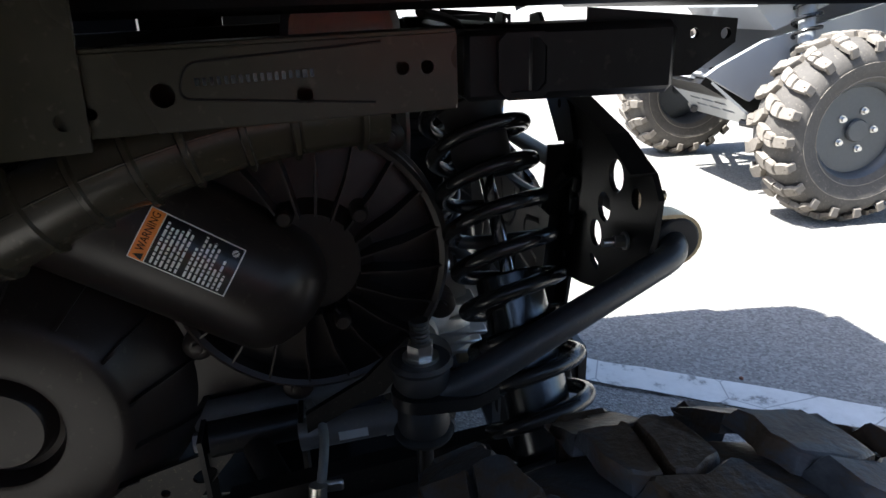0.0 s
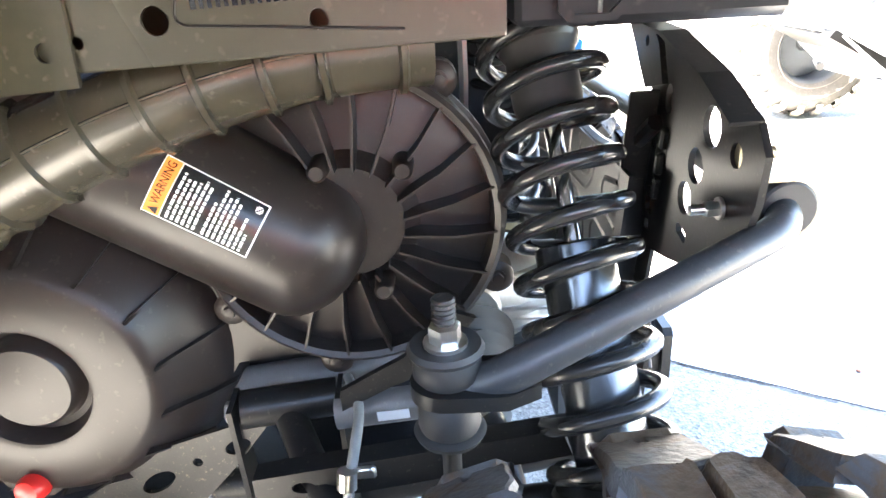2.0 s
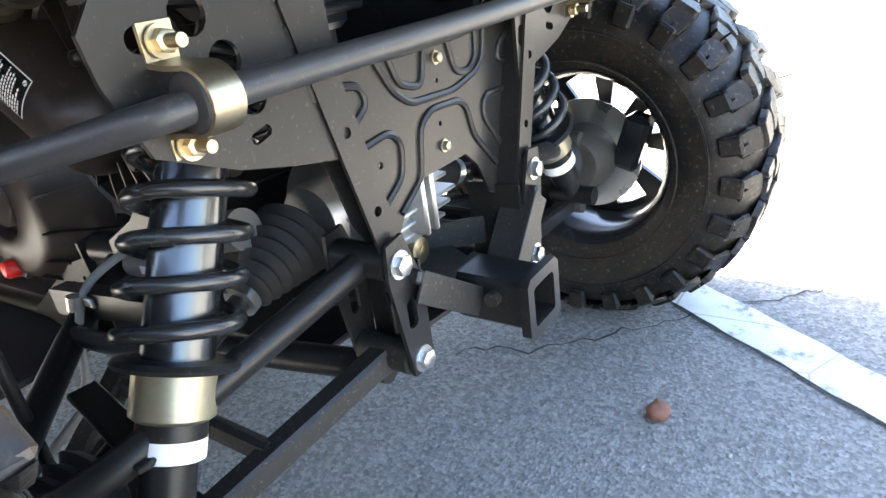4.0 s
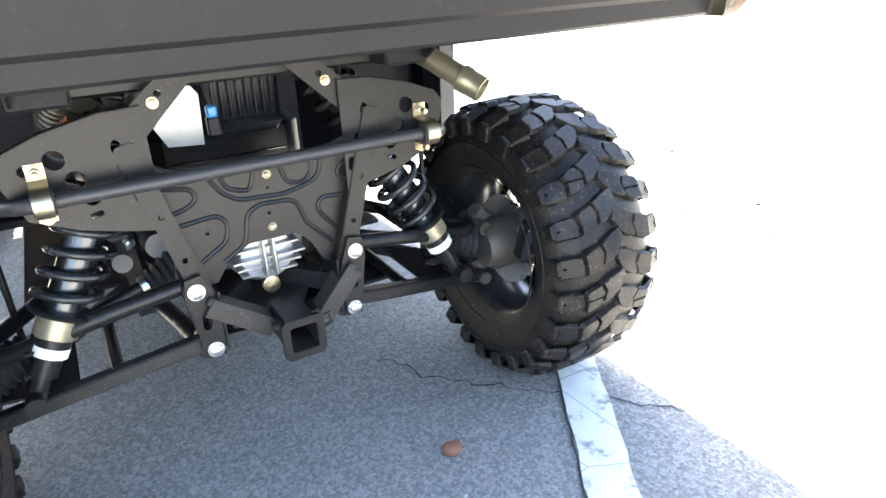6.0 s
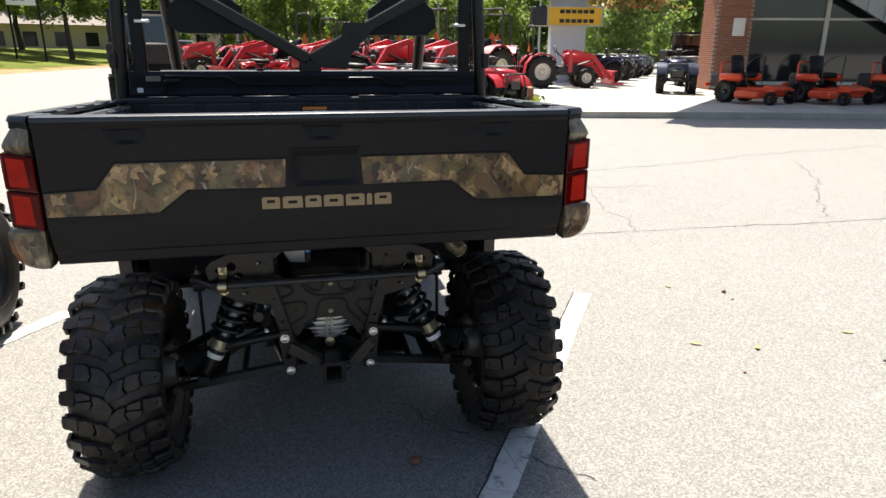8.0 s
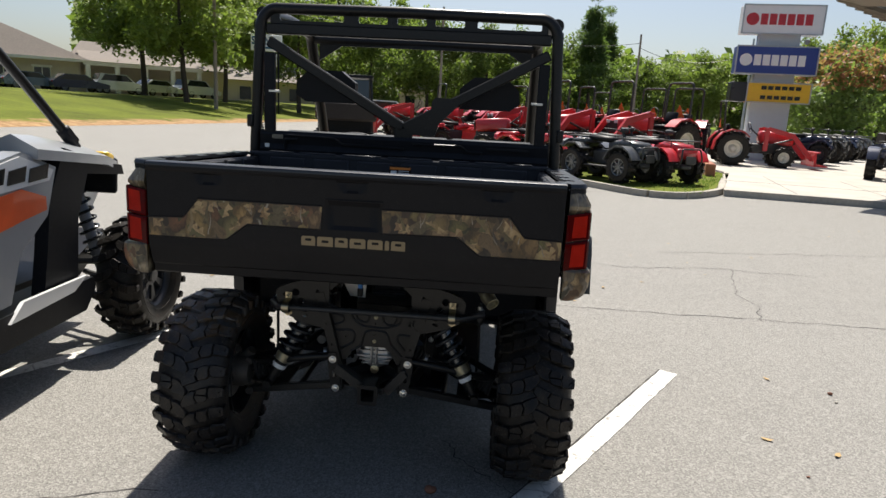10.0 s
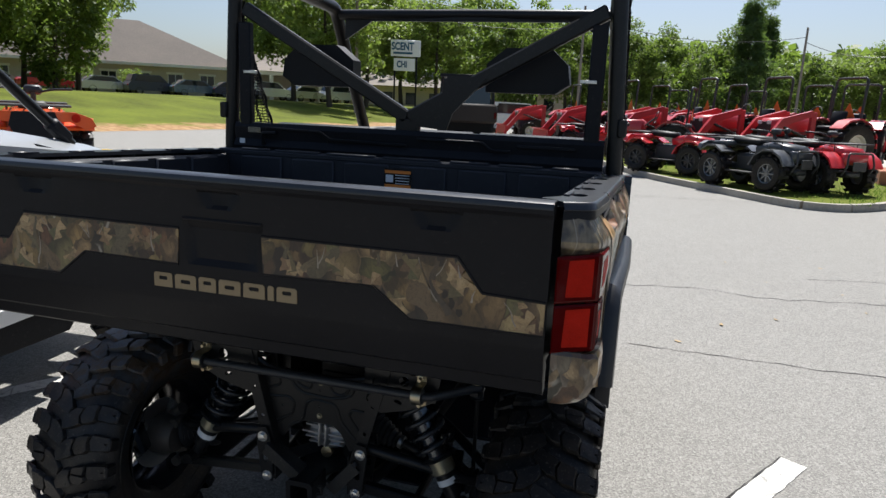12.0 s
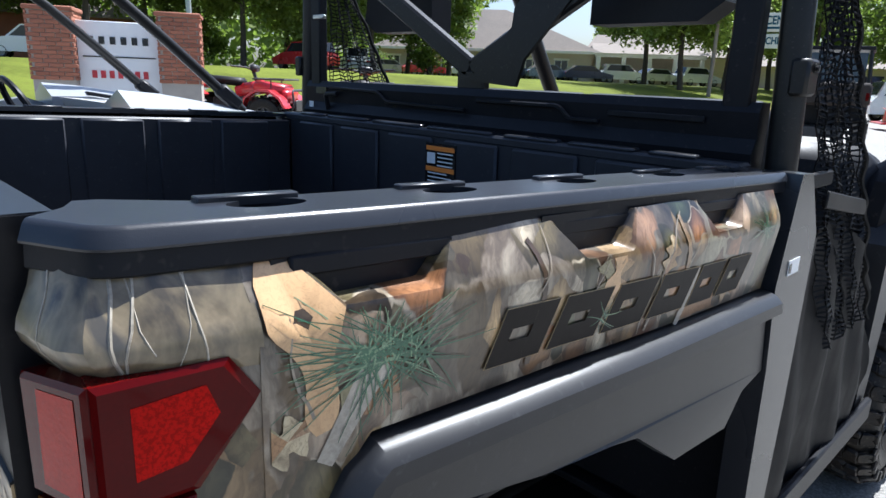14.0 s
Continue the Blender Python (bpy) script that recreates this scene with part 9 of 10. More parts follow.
def side_by_side(at, label, body, accent, lower=PLASTIC, frame_mat=PAINT, skid=GRYB, group="side-by-sides", tyre=RUBBER, rim=RIMK):
    """A sport side-by-side: long travel arms, sloped bonnet, tube cage; front towards +y, axle at y = 1.15."""
    t = thing("side_by_side", label, "side-by-side", at, group)
    for sx in (-1, 1):
        for y in (1.15, -1.15):
            wheel(t, pose(sx * 0.68, y, 0.375, sx * 7 + y * 9, 0, 0 if sx > 0 else 180), R=0.375, hw=0.135, rim_r=0.19, pitches=20, deep=0.022, rim=rim, holes=0 if body is GRYB else 7, rubber=tyre)
            b = Build()
            for z in (0.33, 0.47):
                b.rod((sx * 0.22, y - 0.16, z), (sx * 0.56, y, z - 0.02), 0.018, 8)
                b.rod((sx * 0.22, y + 0.16, z), (sx * 0.56, y, z - 0.02), 0.018, 8)
            part("suspension_arm", b, MACH, t)
            b = Build()
            b.rod((sx * 0.44, y, 0.36), (sx * 0.30, y - 0.02, 0.92), 0.035, 12)
            sp = part("damper", b, GRYB, t)
            b = Build()
            b.coil((sx * 0.42, y, 0.44), (sx * 0.31, y - 0.02, 0.88), 0.055, 0.009, 8, 8, 14)
            part("spring", b, SPRING, sp)
    b = Build()
    b.soft = 30
    b.plate([(-1.3, 0.33), (1.2, 0.33), (1.55, 0.52), (1.5, 0.58), (1.1, 0.42), (-1.3, 0.42)], in_yz(0), 0.5)
    part("chassis", b, frame_mat, t)
    b = Build()
    b.soft = 30
    b.plate([(-0.24, 1.2), (0.24, 1.2), (0.17, 1.62), (-0.17, 1.62)], Matrix.Translation((0, 0, 0.10)) @ pose(0, 0, 0, 16, 0, 0), 0.012, [rect(x, y, 0.07, 0.016, 0.004) for x in (-0.06, 0.06) for y in (1.32, 1.40, 1.48, 1.55)])
    part("skid_plate", b, skid, t)
    if body is GRYB:
        # slotted nose guard and the flanks that rise behind it
        b = Build()
        b.soft = 25
        b.plate([(-0.30, 0.0), (0.30, 0.0), (0.24, 0.40), (-0.24, 0.40)], Matrix.Translation((0, 1.24, 0.31)) @ pose(0, 0, 0, 40, 0, 0), 0.012, [rect(x, y, 0.10, 0.018, 0.004) for x in (-0.12, 0.0, 0.12) for y in (0.10, 0.16, 0.22, 0.28)])
        part("nose_skid", b, GRYB, t, "grey slotted skid plate under the nose")
        for sx in (-1, 1):
            b = Build()
            b.soft = 25
            b.plate([(1.56, 0.56), (1.50, 0.60), (1.30, 0.70), (0.2, 0.98), (0.2, 0.78), (1.22, 0.53), (1.34, 0.44)][::-sx], in_yz(sx * 0.30), 0.03)
            part("nose_flank", b, GRYB, t)
            b = Build()
            b.rod((sx * 0.28, 1.28, 0.36), (sx * 0.36, 1.10, 0.66), 0.016, 8)
            part("nose_strut", b, MACH, t)
    # sloped bonnet with raised white panels
    b = Build()
    b.soft = 25
    prof = [(0.30, 1.20), (0.75, 1.17), (1.08, 1.09), (1.30, 0.98), (1.36, 0.84), (1.26, 0.74), (1.0, 0.85), (0.4, 1.0)]
    b.plate(prof[::-1], in_yz(0), 0.62)
    part("bonnet", b, body, t)
    for sx in (-1, 1):
        # raised side ridge of the bonnet, in two facets
        b = Build()
        b.soft = 20
        rows = [(0.28, 0.36, 1.20, 0.52, 1.265, 0.645, 1.20), (0.46, 0.34, 1.20, 0.50, 1.25, 0.64, 1.18), (0.97, 0.34, 1.12, 0.47, 1.165, 0.60, 1.12), (1.20, 0.36, 1.06, 0.44, 1.11, 0.53, 1.07)]
        v = []
        for y, x0, z0, x1, z1, x2, z2 in rows:
            v += [(sx * x0, y, z0), (sx * x1, y, z1), (sx * x2, y, z2), (sx * x2, y, z2 - 0.05), (sx * x0, y, z0 - 0.05)]
        f = [(i * 5 + k, (i + 1) * 5 + k, (i + 1) * 5 + (k + 1) % 5, i * 5 + (k + 1) % 5) for i in range(3) for k in range(5)] + [(0, 1, 2, 3, 4), (19, 18, 17, 16, 15)]
        b.add(v, [q[::-1] for q in f] if sx > 0 else f)
        part("bonnet_ridge", b, GRYB if body is WHTB else body, t)
        part("bonnet_vent", Build().box((sx * 0.40, 0.62, 1.19), (0.09, 0.34, 0.02), (-9, 0, 0), 0.006), PLASTIC, t)
        b = Build()
        b.soft = 30
        b.plate([(0.55, 1.19), (0.79, 1.126), (0.72, 0.98), (0.64, 0.82), (0.60, 0.46), (0.30, 0.42), (0.36, 0.68), (0.41, 0.94)][::-sx], in_yz(sx * 0.57), 0.07)
        b.plate([(0.70, 1.12), (1.20, 1.05), (1.22, 0.99), (0.72, 1.04)][::-sx], in_yz(sx * 0.46), 0.2)
        part("front_fender", b, lower, t)
        part("nose_guard", Build().box((sx * 0.40, 1.21, 0.98), (0.24, 0.05, 0.22), (-6, 0, 0), 0.015), PLASTIC, t)
        part("headlight", Build().box((sx * 0.30, 1.345, 0.90), (0.2, 0.05, 0.06), (0, sx * 14, 0), 0.015), LAMPG, t)
        part("marker_light", Build().box((sx * 0.475, 1.14, 1.105), (0.10, 0.11, 0.035), (-14, 0, sx * 12), 0.008), SIGNY, t)
        # door
        b = Build()
        b.soft = 25
        b.plate([(-0.62, 0.46), (0.05, 0.50), (0.14, 0.72), (0.36, 0.87), (0.45, 1.10), (0.20, 1.19), (-0.35, 1.08), (-0.66, 0.95)][::-sx], in_yz(sx * 0.575), 0.09)
        door = part("door", b, GRYB if body is WHTB else body, t)
        b = Build()
        b.soft = 25
        b.plate([(-0.6, 0.74), (0.18, 0.876), (0.345, 0.90), (0.345, 0.965), (0.17, 1.02), (-0.6, 0.92)][::-sx], in_yz(sx * 0.622), 0.012)
        part("door_stripe", b, accent, door)
        b = Build()
        b.plate([(-0.5, 0.98), (0.38, 1.04), (0.42, 1.09), (0.18, 1.17), (-0.4, 1.06)][::-sx], in_yz(sx * 0.622), 0.010)
        part("door_top", b, WHTB if body is WHTB else body, door)
        y = 0.05
        for w in (0.12, 0.12, 0.14):
            b = Build()
            b.plate([(y - 0.12, 1.045), (y + w - 0.12, 1.055), (y + w - 0.10, 1.125), (y - 0.10, 1.11)][::-sx], in_yz(sx * 0.629), 0.006)
            part("emblem_block", b, BLACK, door)
            y += w + 0.025
        b = Build()
        b.soft = 30
        b.plate([(-0.8, 0.30), (0.62, 0.30), (0.72, 0.40), (0.70, 0.47), (-0.75, 0.45)][::-sx], in_yz(sx * 0.53), 0.2)
        part("rocker", b, lower, t)
        part("rocker_panel", Build().plate([(0.0, 0.42), (0.50, 0.44), (0.62, 0.50), (0.1, 0.50)][::-sx], in_yz(sx * 0.635), 0.02), WHTB, t)
        b = Build()
        b.tube(bend([(sx * 0.475, 0.88, 1.17), (sx * 0.46, 0.52, 1.485), (sx * 0.45, 0.26, 1.70), (sx * 0.46, 0.0, 1.80), (sx * 0.52, -0.75, 1.82), (sx * 0.6, -1.2, 1.10)], 0.1), 0.025, 10)
        b.rod((sx * 0.6, -0.62, 0.9), (sx * 0.52, -0.7, 1.79), 0.023, 8)
        part("cage_tube", b, frame_mat, t)
        part("pillar_mount", Build().box((sx * 0.472, 0.81, 1.235), (0.065, 0.14, 0.065), (-40, 0, 0), 0.015), PLASTIC, t)
        b = Build()
        b.soft = 40
        b.box((sx * 0.27, -0.55, 0.95), (0.42, 0.14, 0.72), (12, 0, 0), 0.05)
        b.box((sx * 0.27, -0.25, 0.62), (0.42, 0.5, 0.16), cut=0.05)
        part("seat", b, SEAT, t)
        b = Build()
        b.soft = 30
        b.plate([(-1.55, 0.95), (-1.5, 1.1), (-0.75, 1.08), (-0.7, 0.75), (-0.85, 0.62), (-0.95, 0.85), (-1.4, 0.88)][::-sx], in_yz(sx * 0.58), 0.24)
        part("rear_fender", b, body, t)
    b = Build()
    b.tube(bend([(-0.46, 0.0, 1.80), (0, 0.03, 1.82), (0.46, 0.0, 1.80)], 0.1), 0.024, 8)
    b.tube([(-0.52, -0.75, 1.80), (0.52, -0.75, 1.80)], 0.024, 8)
    part("cage_cross_tube", b, frame_mat, t)
    b = Build()
    b.soft = 40
    b.box((0, 0.35, 1.02), (1.1, 0.25, 0.22), (-10, 0, 0), 0.05)
    part("dashboard", b, PLASTIC, t)
    b = Build()
    c = Vector((-0.27, 0.12, 1.14))
    b.tube([c + Vector((0.16 * math.cos(e), -0.07 * math.sin(e), 0.145 * math.sin(e))) for e in (2 * math.pi * k / 24 for k in range(24))], 0.016, 8, loop=True)
    b.rod(c, c + Vector((0, 0.2, -0.1)), 0.02, 8)
    part("steering_wheel", b, PLASTIC, t)
    b = Build()
    b.box((0, -1.05, 0.75), (0.9, 0.7, 0.35), cut=0.05)
    part("engine_cover", b, lower, t)
    return t


def car(at, paint, label, suv=False):
    t = thing("parked_car", label, "car", at, "cars by the offices")
    h = 0.25 if suv else 0.0
    b = Build()
    b.soft = 35
    b.plate([(-2.2, 0.35), (2.2, 0.35), (2.25, 0.7), (1.2, 0.92 + h * 0.5), (-2.0, 0.98 + h * 0.5), (-2.25, 0.8)], in_yz(0), 1.75)
    part("body", b, paint, t)
    b = Build()
    b.soft = 35
    cab = [(1.1, 0.92 + h * 0.5), (0.4, 1.42 + h), (-1.2 - h * 2, 1.44 + h), (-1.95, 0.96 + h * 0.5)]
    b.plate(cab, in_yz(0), 1.5)
    part("roof", b, paint, t)
    for sx in (-1, 1):
        b = Build()
        b.plate([(0.92, 0.97 + h * 0.5), (0.36, 1.36 + h), (-1.15 - h, 1.38 + h), (-1.72, 1.0 + h * 0.5)][::-sx], in_yz(sx * 0.752), 0.012)
        part("side_window", b, GLASS, t)
        for y in (1.35, -1.35):
            roller(t, (sx * 0.78, y, 0.33), 0.33, 0.1, RIMA, 24, 0.004, sx, 5, 0.62)
        part("headlight", Build().box((sx * 0.68, 2.2, 0.68), (0.35, 0.08, 0.14), cut=0.02), LAMPG, t)
        part("tail_light", Build().box((sx * 0.7, -2.22, 0.78), (0.3, 0.06, 0.14), cut=0.02), RED_LENS, t)
    b = Build()
    b.add([(-0.7, 1.06, 0.96 + h * 0.5), (0.7, 1.06, 0.96 + h * 0.5), (0.66, 0.42, 1.40 + h), (-0.66, 0.42, 1.40 + h)], [(0, 1, 2, 3)])
    b.v = [(x, y + 0.03, z + 0.02) for x, y, z in b.v]
    part("windscreen", b, GLASS, t)
    b = Build()
    b.add([(-0.7, -1.96, 1.0 + h * 0.5), (0.7, -1.96, 1.0 + h * 0.5), (0.66, -1.28 - h * 1.8, 1.41 + h), (-0.66, -1.28 - h * 1.8, 1.41 + h)], [(0, 3, 2, 1)])
    b.v = [(x, y - 0.03, z + 0.02) for x, y, z in b.v]
    part("rear_screen", b, GLASS, t)
    return t


# neighbour on the next stall, white and orange
side_by_side(pose(-2.33, 0.60, 0.0, 0, 0, 2), "white, grey and orange sport side-by-side on the next stall", WHTB, ORNG)
# one parked behind, nose towards the rear of the camouflage machine
nb = side_by_side(pose(2.13, -2.57, 0.0, 0, 0, -2), "grey sport side-by-side with red trim parked nose-in behind", GRYB, SIGNR, GRYB, PAINT, GRYB, tyre=DUSTY, rim=RIMGREY)

# island quads
for x, y, r, paint, lab, rim in ((1.75, 15.9, -118, REDP, "red quad bike on the grass island", RIMK), (3.25, 13.35, -138, DARK, "dark grey quad bike with silver wheels on the island", RIMA), (4.4, 13.8, -150, REDP, "red quad bike with white wheels on the island", RIMA),
                                 (-0.9, 23.4, -70, REDP, "red quad bike on the grass island", RIMK), (3.9, 15.9, -110, NAVY, "dark blue quad bike behind the others", RIMK)):
    atv(paint, pose(x, y, 0.115, 0, 0, r), lab, rim=rim).scale = (1.05, 1.05, 1.12)
# rows of tractors behind them
rnd = random.Random(12)
for x, y, r, ld in ((-0.6, 25.5, 118, True), (1.9, 22.8, 112, True), (3.9, 21.0, 122, True), (5.7, 20.4, 128, True), (0.8, 29.0, 140, False), (3.4, 26.6, 120, True), (6.1, 25.0, 135, True), (7.5, 23.2, 150, False), (2.0, 33.0, 140, True), (5.0, 31.5, 125, True), (-3.2, 31.0, 115, True)):
    tractor(pose(x, y, 0.115, 0, 0, r + rnd.uniform(-8, 8)), "red compact tractor with roll bar" + (" and front loader" if ld else ""), ld).scale = (1.18, 1.18, 1.22)
tractor(pose(1.3, 20.0, 0.115, 0, 0, 78), "red compact tractor with roll bar and hazard triangle", False)
tractor(pose(9.8, 22.2, 0.13, 0, 0, -98), "small red tractor with front loader on the drive", True)
for i, (x, y) in enumerate(((13.2, 26.0), (15.0, 28.4), (16.9, 30.9), (18.8, 33.4), (12.6, 29.4))):
    atv(DARK if i % 2 else NAVY, pose(x, y, 0.13, 0, 0, -120 - 6 * i), "dark quad bike in a row on the drive").scale = (1.2, 1.2, 1.35)
atv(NAVY, pose(12.5, 18.5, 0.13, 0, 0, 150), "dark blue quad bike facing the lot on the pavement", "quad bikes", RIMK).scale = (1.1, 1.1, 1.3)
for i, (x, y, r) in enumerate(((12.0, 14.0, -158), (14.0, 13.5, -170), (15.9, 13.0, -150), (17.8, 12.6, -165), (19.6, 12.2, -160))):
    mower(pose(x, y, 0.132, 0, 0, r), "orange zero-turn mower with black seat on the pavement")
# dark machine seen through the cage, on the road side
def cab_utv(at, label):
    """A roofed utility machine with a cargo box, front towards +y."""
    t = thing("utility_vehicle", label, "utility vehicle", at, "side-by-sides")
    for sx in (-1, 1):
        for y in (1.0, -1.0):
            roller(t, (sx * 0.66, y, 0.36), 0.36, 0.13, RIMK, out=sx, spokes=6)
        part("tail_light", Build().box((sx * 0.70, -1.482, 1.16), (0.06, 0.02, 0.14), cut=0.008), RED_DARK, t)
        for y0, y1 in ((-0.42, -0.50), (0.55, 0.95)):
            part("cab_post", Build().tube([(sx * 0.68, y1, 1.15), (sx * 0.62, y0, 2.0)], 0.035, 8), PAINT, t)
    for nm, c, sz, mt in (("cargo_box", (0, -0.98, 1.19), (1.5, 1.0, 0.42), BROWNM), ("cab_body", (0, 0.4, 0.85), (1.42, 1.8, 0.6), PLASTIC), ("bonnet", (0, 1.35, 0.98), (1.3, 0.6, 0.34), DARK), ("roof", (0, 0.05, 2.03), (1.36, 1.3, 0.07), PLASTIC), ("seat", (0, -0.2, 1.28), (1.25, 0.16, 0.5), SEAT), ("chassis", (0, 0, 0.5), (0.8, 2.6, 0.2), MACH)):
        q = Build()
        q.soft = 40
        q.box((c[0], c[1], c[2]), sz, (0, 0, 0), min(sz) * 0.12)
        part(nm, q, mt, t)
    part("rear_window", Build().box((0, -0.47, 1.62), (1.16, 0.012, 0.66), (-4, 0, 0)), GLASS, t)
    return t


cab_utv(pose(-3.6, 16.4, height(-3.6, 16.4), 0, 0, 13), "dark roofed utility vehicle seen from behind on the lot").scale = (1.06, 1.0, 1.12)
cab_utv(pose(15.9, 23.2, 0.13, 0, 0, 168), "dark roofed utility vehicle on the pavement by the brick pier")
car(pose(-6.0, 38.5, height(-6.0, 38.5), 0, 0, -58), WHTB, "white sport utility car beyond the island", True).scale = (1.08, 1.08, 1.12)
# quads by the road
atv(ORNG, pose(-7.9, 6.8, height(-7.9, 6.8) + 0.002, 0, 0, 47) @ Matrix.Diagonal((1.25, 1.25, 1.25, 1)), "orange quad bike seen from behind by the road").scale = (1.25, 1.25, 1.32)
atv(REDP, pose(-10.6, 5.9, height(-10.6, 5.9) + 0.002, 0, 0, -50), "red quad bike by the road").scale = (1.15, 1.15, 1.25)

# ---- brick name sign by the road ----
ns = thing("brick_sign", "white sign board between two red brick piers", "sign")
NSM = pose(-10.8, 3.95, height(-10.8, 3.95), 0, 0, 62)


def ns_part(name, b, mat, parent=ns, label=""):
    b.v = [tuple(NSM @ Vector(p)) for p in b.v]
    return part(name, b, mat, parent, label)


for px in (-0.95, 0.95):
    pr = ns_part("pier", Build().box((px, 0, 1.02), (0.62, 0.62, 2.04)), MORTAR)
    ns_part("pier_cap", Build().box((px, 0, 2.07), (0.72, 0.72, 0.07), cut=0.015), BRICK, pr)
    for r in range(16):
        z = 1.0 + r * 0.066
        for face in range(4):
            for c in range(3):
                u = -0.21 + c * 0.21 + (0.05 if r % 2 else -0.03)
                o = new("brick", bm_brick)
                o.parent = pr
                o.matrix_basis = NSM @ Matrix.Translation((px, 0, z)) @ Matrix.Rotation(radians(90 * face), 4, "Z") @ Matrix.Translation((u, -0.315, 0))
ns_part("board", Build().box((0, -0.05, 1.32), (1.28, 0.12, 1.2), cut=0.01), SIGNW, ns, "white sign face with dark plain blocks")
x = -0.42
for i in range(6):
    ns_part("emblem_block", Build().box((x, -0.118, 1.62), (0.085, 0.012, 0.12)), BLACK)
    x += 0.165
ns_part("emblem_line", Build().box((0, -0.118, 1.36), (1.1, 0.01, 0.02)), BLACK)
x = -0.4
for i in range(7):
    ns_part("emblem_block", Build().box((x, -0.118, 1.08), (0.075, 0.012, 0.12)), SIGNR)
    x += 0.13

# ---- offices on the bank ----
of = thing("office_building", "low tan office building with a hipped shingle roof", "building")
ox, oy = polar(38.6, 70)
OB = pose(ox, oy, ground_z(ox, oy) - 0.05, 0, 0, 36)


def of_part(name, b, mat, parent=of, label=""):
    b.v = [tuple(OB @ Vector(p)) for p in b.v]
    return part(name, b, mat, parent, label)


of_part("wall", Build().box((-4, 4, 1.5), (22, 8, 3.0)), STUCCO)
of_part("wing_wall", Build().box((13.5, 5.5, 1.4), (14, 7, 2.8)), STUCCO)
b = Build()
b.soft = 20
b.add([(-15.8, -0.8, 2.95), (7.8, -0.8, 2.95), (7.8, 8.8, 2.95), (-15.8, 8.8, 2.95), (-5.8, 4, 7.2), (-2.2, 4, 7.2)], [(0, 1, 5, 4), (1, 2, 5), (2, 3, 4, 5), (3, 0, 4), (3, 2, 1, 0)])
of_part("roof", b, ROOF)
b = Build()
b.soft = 20
b.add([(6.0, 1.2, 2.85), (21.2, 1.2, 2.85), (21.2, 9.6, 2.85), (6.0, 9.6, 2.85), (7.5, 5.4, 5.0), (17.5, 5.4, 5.0)], [(0, 1, 5, 4), (1, 2, 5), (2, 3, 4, 5), (3, 0, 4), (3, 2, 1, 0)])
of_part("wing_roof", b, ROOF)
of_part("eave", Build().box((-4, -0.82, 2.85), (23.8, 0.1, 0.26)), TRIMW)
of_part("porch_beam", Build().box((12.5, -0.6, 2.72), (10.5, 0.4, 0.4)), TRIMW)
b = Build()
b.add([(7.0, -1.0, 2.9), (18.0, -1.0, 2.9), (18.0, 3.0, 4.0), (7.0, 3.0, 4.0)], [(0, 1, 2, 3)])
of_part("porch_roof", b, ROOF)
for i in range(5):
    of_part("column", Build().box((7.6 + i * 2.45, -0.6, 1.26), (0.42, 0.42, 2.52), cut=0.03), TRIMW)
for i in range(7):
    w = new("window")
    w.parent = of
    x = -13.4 + i * 2.9
    of_part("pane", Build().box((x, -0.02, 1.45), (1.25, 0.05, 1.25)), GLASS, w)
    fr4 = Build()
    for dx in (-0.65, 0, 0.65):
        fr4.box((x + dx, -0.04, 1.45), (0.07, 0.08, 1.35))
    for dz in (-0.65, 0.65):
        fr4.box((x, -0.04, 1.45 + dz), (1.4, 0.08, 0.07))
    fr4.box((x, -0.05, 2.18), (1.6, 0.1, 0.18))
    of_part("frame", fr4, TRIMW, w)
for i, (x, pt, suv, lb) in enumerate(((-12.0, SILV, False, "silver saloon car"), (-8.6, REDP, False, "dark red saloon car"), (-4.2, SILV, False, "silver saloon car"), (-0.6, NAVY, True, "dark blue sport utility car"), (3.0, CARB, False, "blue-grey saloon car"), (6.4, NAVY, False, "dark blue hatchback"), (9.6, WHTB, True, "white van-like car"), (13.0, SILV, False, "silver saloon car"), (16.6, WHTB, True, "white pick-up like car"))):
    p = OB @ Vector((x, -6.5 + max(0.0, x - 6) * 0.3, 0))
    car(pose(p.x, p.y, ground_z(p.x, p.y) - 0.02, 0, 0, 33 - 75 + (i * 37 % 20)), pt, lb + " parked before the offices", suv)
for x in (-14.0, -10.2, -6.4, -3.0):
    p = OB @ Vector((x, -2.2, 0))
    tree_of("bush", (p.x, p.y, ground_z(p.x, p.y)), 1.25, x * 40)
# a second office block, far along the road
of2 = thing("office_building", "long low tan building along the road", "building")
x2, y2 = polar(17.5, 92)
O2 = pose(x2, y2, ground_z(x2, y2) - 0.3, 0, 0, 20)
for nm, b, mt in (("wall", Build().box((0, 4, 1.5), (40, 8, 3.0)), STUCCO), ("roof", Build().add([(-21, -1, 3.0), (21, -1, 3.0), (21, 9, 3.0), (-21, 9, 3.0), (-17, 4, 5.2), (17, 4, 5.2)], [(0, 1, 5, 4), (1, 2, 5), (2, 3, 4, 5), (3, 0, 4)]), ROOF)):
    b.v = [tuple(O2 @ Vector(p)) for p in b.v]
    part(nm, b, mt, of2)
for i in range(12):
    b = Build().box((-18 + i * 3.2, -0.04, 1.4), (1.4, 0.1, 1.6), cut=0.02)
    b.v = [tuple(O2 @ Vector(p)) for p in b.v]
    part("window", b, GLASS, of2)
